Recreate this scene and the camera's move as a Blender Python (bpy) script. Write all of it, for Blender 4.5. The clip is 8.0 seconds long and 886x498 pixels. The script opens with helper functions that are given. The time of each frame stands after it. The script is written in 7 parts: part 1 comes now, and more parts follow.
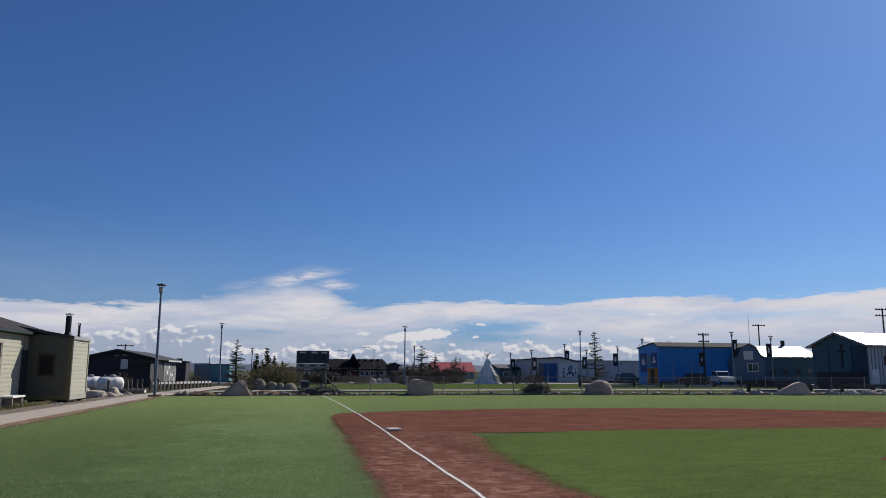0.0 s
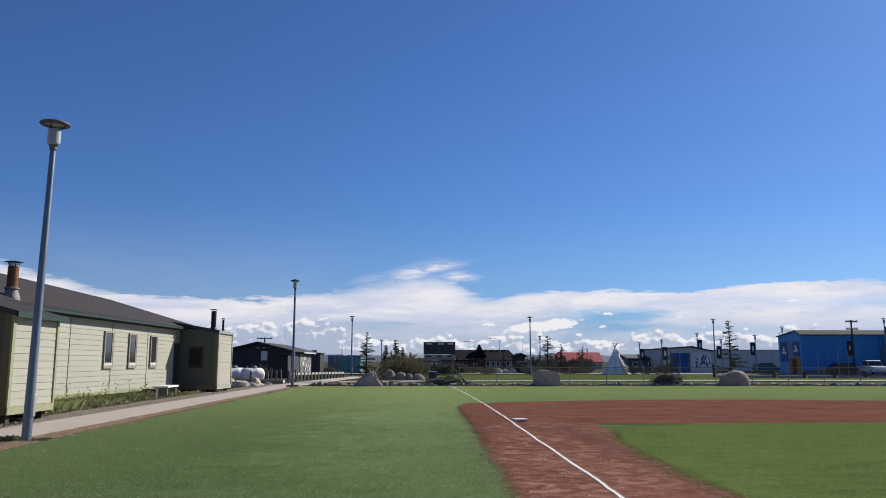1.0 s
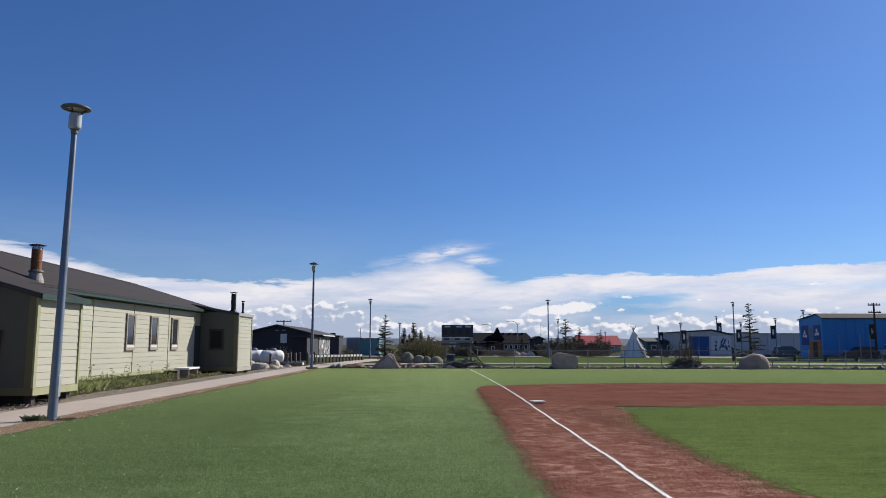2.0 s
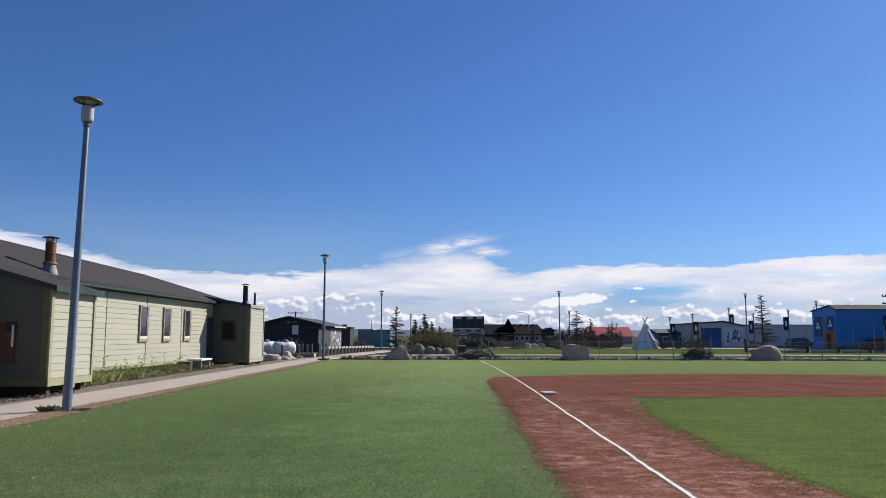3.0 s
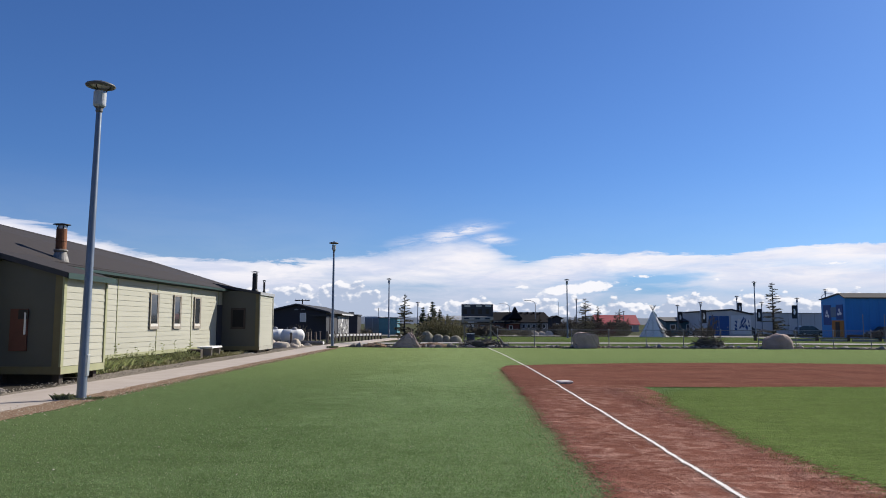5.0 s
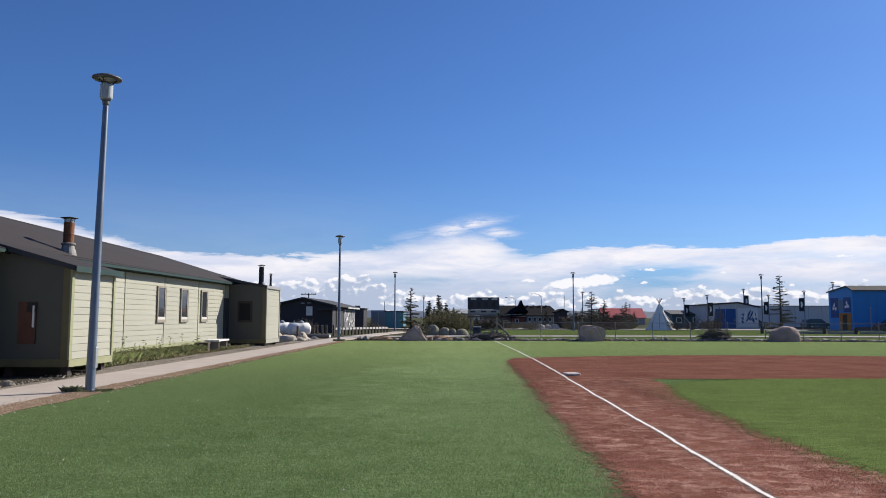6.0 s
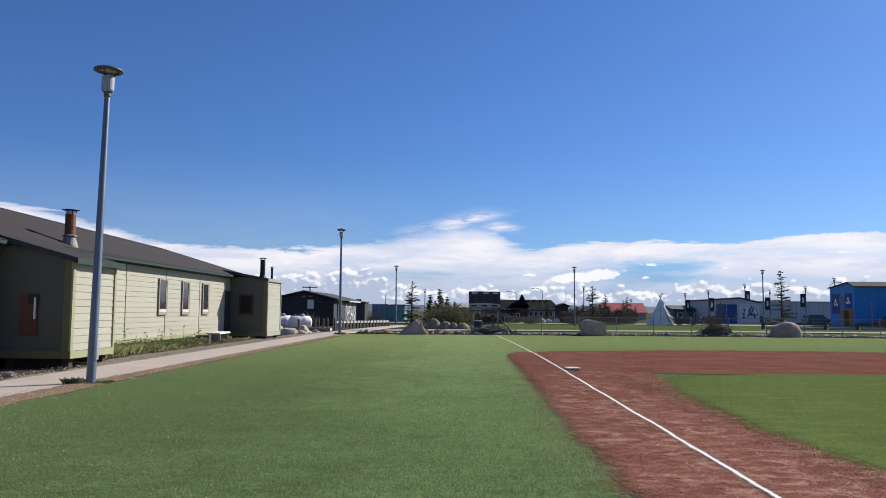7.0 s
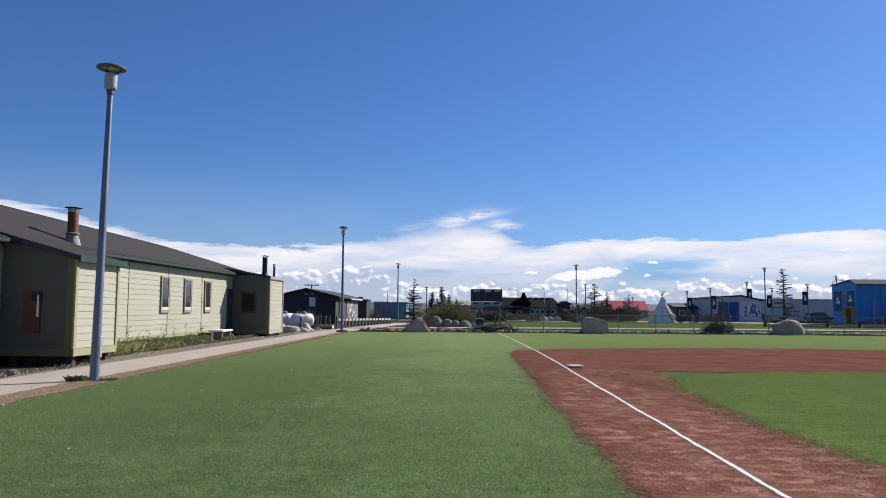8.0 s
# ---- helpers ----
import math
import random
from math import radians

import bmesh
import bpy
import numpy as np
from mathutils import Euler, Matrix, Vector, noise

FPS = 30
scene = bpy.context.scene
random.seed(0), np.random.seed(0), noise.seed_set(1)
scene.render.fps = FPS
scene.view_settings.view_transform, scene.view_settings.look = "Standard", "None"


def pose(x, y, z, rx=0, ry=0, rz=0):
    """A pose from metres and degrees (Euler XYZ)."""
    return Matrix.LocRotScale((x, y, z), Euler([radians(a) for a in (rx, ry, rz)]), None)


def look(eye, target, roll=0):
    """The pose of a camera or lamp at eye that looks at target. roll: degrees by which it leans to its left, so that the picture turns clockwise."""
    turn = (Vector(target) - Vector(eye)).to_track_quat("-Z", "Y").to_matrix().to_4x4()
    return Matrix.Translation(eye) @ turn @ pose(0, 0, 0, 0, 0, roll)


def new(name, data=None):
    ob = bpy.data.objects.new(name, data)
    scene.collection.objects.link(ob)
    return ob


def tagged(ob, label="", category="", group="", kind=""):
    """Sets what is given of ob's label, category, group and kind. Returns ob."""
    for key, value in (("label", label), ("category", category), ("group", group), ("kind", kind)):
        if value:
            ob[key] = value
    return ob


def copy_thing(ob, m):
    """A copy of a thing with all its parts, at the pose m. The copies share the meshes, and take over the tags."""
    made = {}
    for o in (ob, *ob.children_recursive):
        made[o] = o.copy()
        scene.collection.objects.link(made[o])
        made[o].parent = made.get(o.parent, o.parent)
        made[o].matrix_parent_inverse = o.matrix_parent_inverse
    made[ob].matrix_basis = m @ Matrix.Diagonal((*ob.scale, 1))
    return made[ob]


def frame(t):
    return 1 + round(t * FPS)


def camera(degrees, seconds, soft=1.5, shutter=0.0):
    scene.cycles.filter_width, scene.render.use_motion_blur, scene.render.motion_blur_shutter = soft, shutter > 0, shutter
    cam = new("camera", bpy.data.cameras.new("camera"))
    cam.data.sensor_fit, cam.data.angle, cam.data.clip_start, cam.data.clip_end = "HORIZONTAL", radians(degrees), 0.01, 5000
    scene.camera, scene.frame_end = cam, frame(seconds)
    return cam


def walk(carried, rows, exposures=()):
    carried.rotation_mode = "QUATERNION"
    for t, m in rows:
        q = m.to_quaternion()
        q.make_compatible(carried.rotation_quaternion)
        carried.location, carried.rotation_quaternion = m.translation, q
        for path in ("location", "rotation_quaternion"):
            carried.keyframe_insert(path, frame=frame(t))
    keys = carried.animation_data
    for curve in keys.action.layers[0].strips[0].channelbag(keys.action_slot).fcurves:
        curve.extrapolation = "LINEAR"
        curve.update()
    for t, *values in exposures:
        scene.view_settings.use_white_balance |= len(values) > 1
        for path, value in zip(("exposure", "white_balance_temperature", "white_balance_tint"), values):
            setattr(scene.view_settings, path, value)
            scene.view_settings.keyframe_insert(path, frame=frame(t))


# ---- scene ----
cam = camera(60.9, 8.0, soft=0.95)
PATH = [
    (0, (0.28, -0.106, 1.631), (0.656, 1.832, 1.951), 0.2),
    (0.2, (0.263, -0.195, 1.643), (0.522, 1.762, 1.963), 0.2),
    (0.5, (0.301, -0.265, 1.659), (0.438, 1.705, 1.976), 0.1),
    (0.7, (0.298, -0.302, 1.637), (0.391, 1.672, 1.946), 0.1),
    (1, (0.317, -0.276, 1.644), (0.37, 1.701, 1.939), 0.0),
    (1.5, (0.308, -0.273, 1.636), (0.333, 1.708, 1.906), 0.1),
    (3, (0.318, -0.282, 1.622), (0.295, 1.705, 1.851), 0.1),
    (3.5, (0.279, -0.263, 1.63), (0.252, 1.724, 1.85), 0.3),
    (4, (0.216, -0.194, 1.621), (0.189, 1.794, 1.833), 0.3),
    (4.5, (0.104, -0.088, 1.645), (0.074, 1.901, 1.849), 0.3),
    (6, (0.017, -0.009, 1.601), (-0.035, 1.982, 1.781), 0.1),
    (6.5, (0.03, -0.022, 1.582), (-0.026, 1.97, 1.752), 0.3),
    (7, (0.03, -0.007, 1.598), (-0.026, 1.985, 1.762), 0.4),
    (7.5, (0.027, -0.013, 1.578), (-0.03, 1.98, 1.738), 0.4),
    (8, (-0.002, -0.001, 1.599), (-0.062, 1.992, 1.757), 0.4),
]
walk(cam, [(t, look(eye, target, roll)) for t, eye, target, roll in PATH],
     exposures=[(0.0, 0.09), (0.5, 0.3), (1.0, 0.4), (1.5, 0.4), (3.0, 0.5), (8.0, 0.57)])

# ---- world, sun, exposure ----
SUN_AZ, SUN_EL = radians(50), radians(34)      # clockwise from +y, and above the horizon
SUN_DIR = Vector((math.sin(SUN_AZ) * math.cos(SUN_EL), math.cos(SUN_AZ) * math.cos(SUN_EL), math.sin(SUN_EL)))
sun_lamp = bpy.data.lights.new("sun", "SUN")
sun_lamp.energy, sun_lamp.angle, sun_lamp.color = 4.8, radians(0.53), (1.0, 0.93, 0.82)
sun_ob = new("sun", sun_lamp)
sun_ob.matrix_world = look(SUN_DIR * 60, (0, 0, 0))

world = bpy.data.worlds.new("sky")
scene.world = world
world.use_nodes = True
wt = world.node_tree
wt.nodes.clear()


def wn(kind, **kw):
    n = wt.nodes.new(kind)
    for k, v in kw.items():
        n.inputs[k].default_value = v
    return n


def wm(op, a, b=None, c=None, clamp=False):
    n = wt.nodes.new("ShaderNodeMath")
    n.operation, n.use_clamp = op, clamp
    for i, v in enumerate((a, b, c)):
        if v is None:
            continue
        if isinstance(v, (int, float)):
            n.inputs[i].default_value = v
        else:
            wt.links.new(v, n.inputs[i])
    return n.outputs[0]


def wsmooth(v, lo, hi):
    n = wt.nodes.new("ShaderNodeMapRange")
    n.interpolation_type = "SMOOTHSTEP"
    n.inputs["From Min"].default_value, n.inputs["From Max"].default_value = lo, hi
    wt.links.new(v, n.inputs["Value"])
    return n.outputs["Result"]


def wnoise(az, el, sx, sy, detail=6.0, rough=0.55, seed=0.0, distort=0.0):
    comb = wt.nodes.new("ShaderNodeCombineXYZ")
    wt.links.new(wm("MULTIPLY", az, sx), comb.inputs[0])
    wt.links.new(wm("MULTIPLY", el, sy), comb.inputs[1])
    comb.inputs[2].default_value = seed
    n = wn("ShaderNodeTexNoise", Scale=1.0, Detail=detail, Roughness=rough, Distortion=distort)
    wt.links.new(comb.outputs[0], n.inputs["Vector"])
    return n.outputs["Fac"]


def wbump(az, centre, width):
    """A bell over the azimuth, 1 at its centre."""
    d = wm("DIVIDE", wm("SUBTRACT", az, centre), width)
    return wm("EXPONENT", wm("MULTIPLY", wm("MULTIPLY", d, d), -1.0))


sky = wt.nodes.new("ShaderNodeTexSky")
sky.sky_type, sky.sun_disc = "NISHITA", False
sky.sun_elevation, sky.sun_rotation = SUN_EL, SUN_AZ
sky.altitude, sky.air_density, sky.dust_density, sky.ozone_density = 200, 1.0, 0.35, 3.0
coord = wt.nodes.new("ShaderNodeTexCoord")
xyz = wt.nodes.new("ShaderNodeSeparateXYZ")
wt.links.new(coord.outputs["Generated"], xyz.inputs[0])
# azimuth (clockwise from +y) and elevation, both in degrees
AZ = wm("MULTIPLY", wm("ARCTAN2", xyz.outputs[0], xyz.outputs[1]), 57.2958)
EL = wm("MULTIPLY", wm("ARCSINE", xyz.outputs[2]), 57.2958)
def wcurve(az, lo, hi, top, pairs):
    """A height over the azimuth, drawn smoothly through a few (degrees, degrees) pairs."""
    r = wt.nodes.new("ShaderNodeMapRange")
    r.inputs["From Min"].default_value, r.inputs["From Max"].default_value = lo, hi
    wt.links.new(az, r.inputs["Value"])
    n = wt.nodes.new("ShaderNodeFloatCurve")
    c = n.mapping.curves[0]
    pts = [((a - lo) / (hi - lo), e / top) for a, e in pairs]
    c.points[0].location, c.points[1].location = pts[0], pts[-1]
    for p in pts[1:-1]:
        c.points.new(*p)
    n.mapping.update()
    wt.links.new(r.outputs["Result"], n.inputs["Value"])
    return wm("MULTIPLY", n.outputs[0], top)


def wpuff(az, el, sx, sy, seed, detail=1.6):
    """Rounded heads of cloud, 1 in the middle of each."""
    comb = wt.nodes.new("ShaderNodeCombineXYZ")
    wt.links.new(wm("MULTIPLY", az, sx), comb.inputs[0])
    wt.links.new(wm("MULTIPLY", el, sy), comb.inputs[1])
    comb.inputs[2].default_value = seed
    n = wt.nodes.new("ShaderNodeTexVoronoi")
    n.feature = "SMOOTH_F1"
    for k, v in (("Scale", 1.0), ("Detail", detail), ("Roughness", 0.5), ("Lacunarity", 2.6), ("Smoothness", 0.25)):
        n.inputs[k].default_value = v
    wt.links.new(comb.outputs[0], n.inputs["Vector"])
    return wm("SUBTRACT", 1.0, n.outputs["Distance"])


def wspot(az, el, a, wa, e, we):
    return wm("MULTIPLY", wbump(az, a, wa), wbump(el, e, we))


streak = wnoise(AZ, EL, 0.11, 0.55, 7.0, 0.6, 3.1, 0.6)
wisp = wnoise(AZ, EL, 0.3, 1.6, 8.0, 0.62, 7.7, 1.0)
fibre = wnoise(wm("SUBTRACT", AZ, wm("MULTIPLY", EL, 1.3)), EL, 0.5, 2.6, 8.0, 0.62, 17.0, 0.7)
# high sheet of cloud: its upper edge, with the rise in the middle that ends in two combed tips
edge = wcurve(AZ, -60.0, 60.0, 10.0, (
    (-60, 7.0), (-40, 7.0), (-31, 6.7), (-28, 6.1), (-25.5, 5.6), (-23.6, 5.1), (-20.2, 4.65), (-13.8, 4.55), (-9.6, 4.85),
    (-5.8, 5.4), (-3.6, 5.9), (-1.5, 6.4), (0.3, 6.6), (1.6, 6.3), (2.8, 5.7), (4.2, 5.0), (5.8, 4.65), (7.2, 4.9), (9.0, 5.1),
    (12, 5.2), (15, 5.1), (18, 4.8), (20.3, 4.9), (23.2, 5.3), (26, 5.5), (29, 5.4), (32.2, 5.1), (36, 5.2), (39.3, 5.4), (46, 5.7), (60, 6.2)))
edge = wm("ADD", edge, wm("MULTIPLY", wm("SUBTRACT", streak, 0.5), 1.0))
edge = wm("ADD", edge, wm("MULTIPLY", wm("SUBTRACT", wisp, 0.5), 1.3))
edge = wm("ADD", edge, wm("MULTIPLY", wm("SUBTRACT", fibre, 0.5), 0.7))
loose = wm("ADD", 0.35, wm("MULTIPLY", wbump(AZ, -1.5, 6.0), 1.5))
loose = wm("ADD", loose, wm("MULTIPLY", wbump(AZ, -27.0, 5.0), 0.5))
sheet_top = wm("DIVIDE", wm("ADD", wm("SUBTRACT", edge, EL), 0.12), loose, clamp=True)
sheet_top = wm("MULTIPLY", sheet_top, wm("SUBTRACT", 2.0, sheet_top))
# thin places through which the blue shows
thin = wm("MULTIPLY", wsmooth(wnoise(AZ, EL, 0.085, 0.55, 6.0, 0.55, 11.3, 0.4), 0.46, 0.66), wsmooth(EL, 4.7, 3.4))
thin = wm("MULTIPLY", thin, wm("ADD", 0.3, wm("MULTIPLY", wsmooth(AZ, 0.0, 12.0), 0.7)))
thin = wm("ADD", wm("MULTIPLY", thin, 0.55), wm("MULTIPLY", wspot(AZ, EL, 14.8, 3.4, 3.2, 0.75), 0.5))
for a, wa, e, we, k in ((33.5, 6.5, 3.9, 0.42, 0.5), (-4.0, 4.5, 2.75, 0.45, 0.45), (20.0, 6.0, 2.3, 0.4, 0.4), (4.5, 2.2, 4.45, 0.35, 0.35), (24.0, 3.0, 4.3, 0.3, 0.3)):
    thin = wm("ADD", thin, wm("MULTIPLY", wspot(AZ, EL, a, wa, e, we), k))
thin = wm("ADD", thin, wm("MULTIPLY", wm("SUBTRACT", wisp, 0.5), 0.7))
sheet = wm("MULTIPLY", sheet_top, wm("SUBTRACT", 0.97, thin), clamp=True)
sheet = wm("MULTIPLY", sheet, wm("ADD", 0.7, wm("MULTIPLY", wsmooth(EL, 1.2, 3.4), 0.3)))
# the two tips, combed out to the east, and a faint shred to the west
comb_n = wsmooth(fibre, 0.34, 0.6)
for a, wa, e, slope, we, k in ((1.0, 1.9, 7.1, 0.14, 0.36, 1.0), (2.6, 1.4, 6.4, -0.06, 0.36, 0.9), (-0.8, 2.2, 6.6, 0.24, 0.6, 0.9), (-3.6, 1.8, 6.2, 0.14, 0.4, 0.45)):
    ridge_el = wm("ADD", wm("MULTIPLY", wm("SUBTRACT", AZ, a), slope), e)
    tip = wm("MULTIPLY", wbump(wm("SUBTRACT", EL, ridge_el), 0.0, we), wbump(AZ, a, wa))
    tip = wm("MULTIPLY", tip, wm("MULTIPLY", wm("ADD", 0.3, wm("MULTIPLY", comb_n, 0.7)), k))
    sheet = wm("MAXIMUM", sheet, tip)
# heaped cloud near the horizon: the height of its tops, broken into rounded heads
top_el = wcurve(AZ, -60.0, 60.0, 5.0, (
    (-60, 1.9), (-30, 1.9), (-20, 2.0), (-15, 2.2), (-12.6, 2.6), (-11, 2.5), (-9.6, 2.8), (-8, 2.95), (-6.9, 2.65), (-6, 2.0), (-5, 1.5), (-3.9, 1.9),
    (-2.4, 1.4), (-0.6, 1.65), (1.6, 1.7), (3.2, 1.35), (5.2, 1.75), (7, 1.7), (9.5, 1.4), (12, 1.65), (15.6, 1.65), (17, 1.9), (19.4, 1.7), (21.6, 2.0), (25.5, 2.05), (29, 1.8), (33, 1.3), (60, 1.4)))
puff = wpuff(AZ, EL, 0.75, 1.15, 2.0)
puff_up = wpuff(wm("ADD", AZ, 0.22), wm("ADD", EL, 0.24), 0.75, 1.15, 2.0)
fine_rag = wnoise(AZ, EL, 1.5, 4.5, 7.0, 0.62, 5.0, 0.6)
rag = wnoise(AZ, EL, 0.62, 1.25, 10.0, 0.62, 21.0, 0.15)
heap_v = wm("ADD", wm("SUBTRACT", top_el, EL), wm("ADD", wm("MULTIPLY", wm("SUBTRACT", puff, 0.02), 1.05), wm("MULTIPLY", wm("SUBTRACT", rag, 0.5), 0.65)))
heap = wsmooth(heap_v, 0.0, 0.2)
# a drawn-out bank above them, and a few small shreds
bank_el = wm("ADD", wm("MULTIPLY", wm("SUBTRACT", AZ, 9.4), 0.115), 2.62)
bank = wm("MULTIPLY", wbump(wm("SUBTRACT", EL, bank_el), 0.0, 0.52), wbump(AZ, 9.2, 3.8))
bank = wsmooth(wm("ADD", bank, wm("ADD", wm("MULTIPLY", wm("SUBTRACT", rag, 0.5), 1.3), wm("MULTIPLY", wm("SUBTRACT", puff, 0.2), 0.5))), 0.42, 0.62)
for a, wa, e, we in ((5.0, 0.75, 2.75, 0.16), (14.0, 0.9, 3.5, 0.14), (13.6, 0.5, 2.55, 0.16), (17.3, 0.6, 2.05, 0.1), (19.0, 0.4, 3.2, 0.13), (26.5, 1.1, 4.15, 0.15)):
    shred = wsmooth(wm("ADD", wm("MULTIPLY", wspot(AZ, EL, a, wa, e, we), 0.75), wm("MULTIPLY", wm("SUBTRACT", fine_rag, 0.5), 2.2)), 0.45, 0.8)
    bank = wm("MAXIMUM", bank, wm("MULTIPLY", shred, wsmooth(wspot(AZ, EL, a, wa * 1.5, e, we * 1.5), 0.1, 0.6)))
heap = wm("MULTIPLY", wm("MAXIMUM", heap, bank), wsmooth(EL, 5.2, 4.4))
# lit crowns and grey-blue bases of the heaps
lit = wm("ADD", wm("MULTIPLY", wm("SUBTRACT", puff, puff_up), 1.5), wm("MULTIPLY", wm("SUBTRACT", rag, 0.5), 0.9))
lit = wsmooth(wm("SUBTRACT", lit, wm("MULTIPLY", wm("SUBTRACT", heap_v, 0.42), 0.62)), -0.26, 0.34)


def wmix(fac, a, b):
    n = wt.nodes.new("ShaderNodeMix")
    n.data_type = "RGBA"
    for sock, v in ((n.inputs[0], fac), (n.inputs[6], a), (n.inputs[7], b)):
        if isinstance(v, tuple):
            sock.default_value = v
        elif isinstance(v, float):
            sock.default_value = v
        else:
            wt.links.new(v, sock)
    return n.outputs[2]


SKY_GAIN = 0.1
sheet_col = wmix(wsmooth(wnoise(AZ, EL, 0.14, 0.7, 6.0, 0.6, 41.0, 0.5), 0.36, 0.62), (4.9, 5.1, 6.1, 1.0), (6.35, 6.2, 6.55, 1.0))
sheet_col = wmix(wsmooth(EL, 1.6, 3.9), (4.6, 4.8, 5.75, 1.0), sheet_col)
heap_col = wmix(lit, (3.1, 3.6, 4.7, 1.0), (6.6, 6.55, 6.8, 1.0))
deep = wt.nodes.new("ShaderNodeMix")
deep.data_type, deep.blend_type = "RGBA", "MULTIPLY"
deep.inputs[0].default_value = 1.0
deep.inputs[7].default_value = (0.28, 0.432, 0.69, 1.0)     # dry northern air: a deep blue
hazed = wmix(wsmooth(EL, 5.0, 1.0), (1.0, 1.0, 1.0, 1.0), (0.7, 0.76, 0.9, 1.0))
low = wt.nodes.new("ShaderNodeMix")
low.data_type, low.blend_type = "RGBA", "MULTIPLY"
low.inputs[0].default_value = 1.0
wt.links.new(sky.outputs[0], low.inputs[6])
wt.links.new(hazed, low.inputs[7])
wt.links.new(low.outputs[2], deep.inputs[6])
veil = wm("MULTIPLY", wsmooth(EL, 12.0, 4.5), wm("ADD", 0.04, wm("MULTIPLY", wsmooth(AZ, 2.0, -16.0), 0.06)))
mixed = wmix(wm("MAXIMUM", sheet, veil), deep.outputs[2], sheet_col)
mixed = wmix(wm("MULTIPLY", heap, 0.94), mixed, heap_col)
above = wsmooth(EL, -0.6, 0.1)
mixed = wmix(above, (1.6, 1.8, 2.0, 1.0), mixed)
back = wn("ShaderNodeBackground", Strength=SKY_GAIN)
wt.links.new(mixed, back.inputs[0])
wout = wt.nodes.new("ShaderNodeOutputWorld")
wt.links.new(back.outputs[0], wout.inputs[0])


# ---- materials ----
def mat(name, base, dark=None, scale=6.0, fine=60.0, rough=0.8, metal=0.0, bump=0.2, bump_scale=None, mix=0.5,
        stretch=(1, 1, 1), per_object=0.0, island=0.0, spec=0.4, thin=0.0):
    """A surface with stains at one scale, grain at another, and a fine relief. base and dark are its two real colours."""
    m = bpy.data.materials.new(name)
    m.use_nodes = True
    nt = m.node_tree
    bsdf = nt.nodes["Principled BSDF"]
    bsdf.inputs["Metallic"].default_value = metal
    bsdf.inputs["Specular IOR Level"].default_value = spec
    dark = dark or tuple(c * 0.7 for c in base)
    tc = nt.nodes.new("ShaderNodeTexCoord")
    mp = nt.nodes.new("ShaderNodeMapping")
    mp.inputs["Scale"].default_value = stretch
    nt.links.new(tc.outputs["Object"], mp.inputs[0])
    n1 = nt.nodes.new("ShaderNodeTexNoise")
    n1.inputs["Scale"].default_value, n1.inputs["Detail"].default_value = scale, 5
    n2 = nt.nodes.new("ShaderNodeTexNoise")
    n2.inputs["Scale"].default_value, n2.inputs["Detail"].default_value = fine, 3
    for n in (n1, n2):
        nt.links.new(mp.outputs[0], n.inputs["Vector"])
    add = nt.nodes.new("ShaderNodeMath")
    add.operation = "MULTIPLY_ADD"
    nt.links.new(n2.outputs["Fac"], add.inputs[0])
    add.inputs[1].default_value = mix
    nt.links.new(n1.outputs["Fac"], add.inputs[2])
    ramp = nt.nodes.new("ShaderNodeMapRange")
    ramp.inputs["From Min"].default_value, ramp.inputs["From Max"].default_value = 0.3 + mix * 0.3, 0.7 + mix * 0.7
    nt.links.new(add.outputs[0], ramp.inputs["Value"])
    col = nt.nodes.new("ShaderNodeMix")
    col.data_type = "RGBA"
    col.inputs[6].default_value, col.inputs[7].default_value = (*dark, 1), (*base, 1)
    nt.links.new(ramp.outputs[0], col.inputs[0])
    out = col.outputs[2]
    for amount, kind, sock in ((per_object, "ShaderNodeObjectInfo", "Random"), (island, "ShaderNodeNewGeometry", "Random Per Island")):
        if amount:
            info = nt.nodes.new(kind)
            rng = nt.nodes.new("ShaderNodeMapRange")
            rng.inputs["To Min"].default_value, rng.inputs["To Max"].default_value = 1 - amount, 1 + amount
            nt.links.new(info.outputs[sock], rng.inputs["Value"])
            hsv = nt.nodes.new("ShaderNodeHueSaturation")
            nt.links.new(rng.outputs[0], hsv.inputs["Value"])
            nt.links.new(out, hsv.inputs["Color"])
            out = hsv.outputs[0]
    nt.links.new(out, bsdf.inputs["Base Color"])
    rr = nt.nodes.new("ShaderNodeMapRange")
    rr.inputs["To Min"].default_value, rr.inputs["To Max"].default_value = max(0.03, rough - 0.12), min(1, rough + 0.12)
    nt.links.new(n1.outputs["Fac"], rr.inputs["Value"])
    nt.links.new(rr.outputs[0], bsdf.inputs["Roughness"])
    if bump:
        b = nt.nodes.new("ShaderNodeBump")
        b.inputs["Strength"].default_value = bump
        b.inputs["Distance"].default_value = bump_scale or 0.01
        nt.links.new(add.outputs[0], b.inputs["Height"])
        nt.links.new(b.outputs[0], bsdf.inputs["Normal"])
    if thin:      # light passes through leaves and cloth
        tr = nt.nodes.new("ShaderNodeBsdfTranslucent")
        nt.links.new(out, tr.inputs["Color"])
        mx = nt.nodes.new("ShaderNodeMixShader")
        mx.inputs[0].default_value = thin
        nt.links.new(bsdf.outputs[0], mx.inputs[1])
        nt.links.new(tr.outputs[0], mx.inputs[2])
        nt.links.new(mx.outputs[0], nt.nodes["Material Output"].inputs["Surface"])
    return m


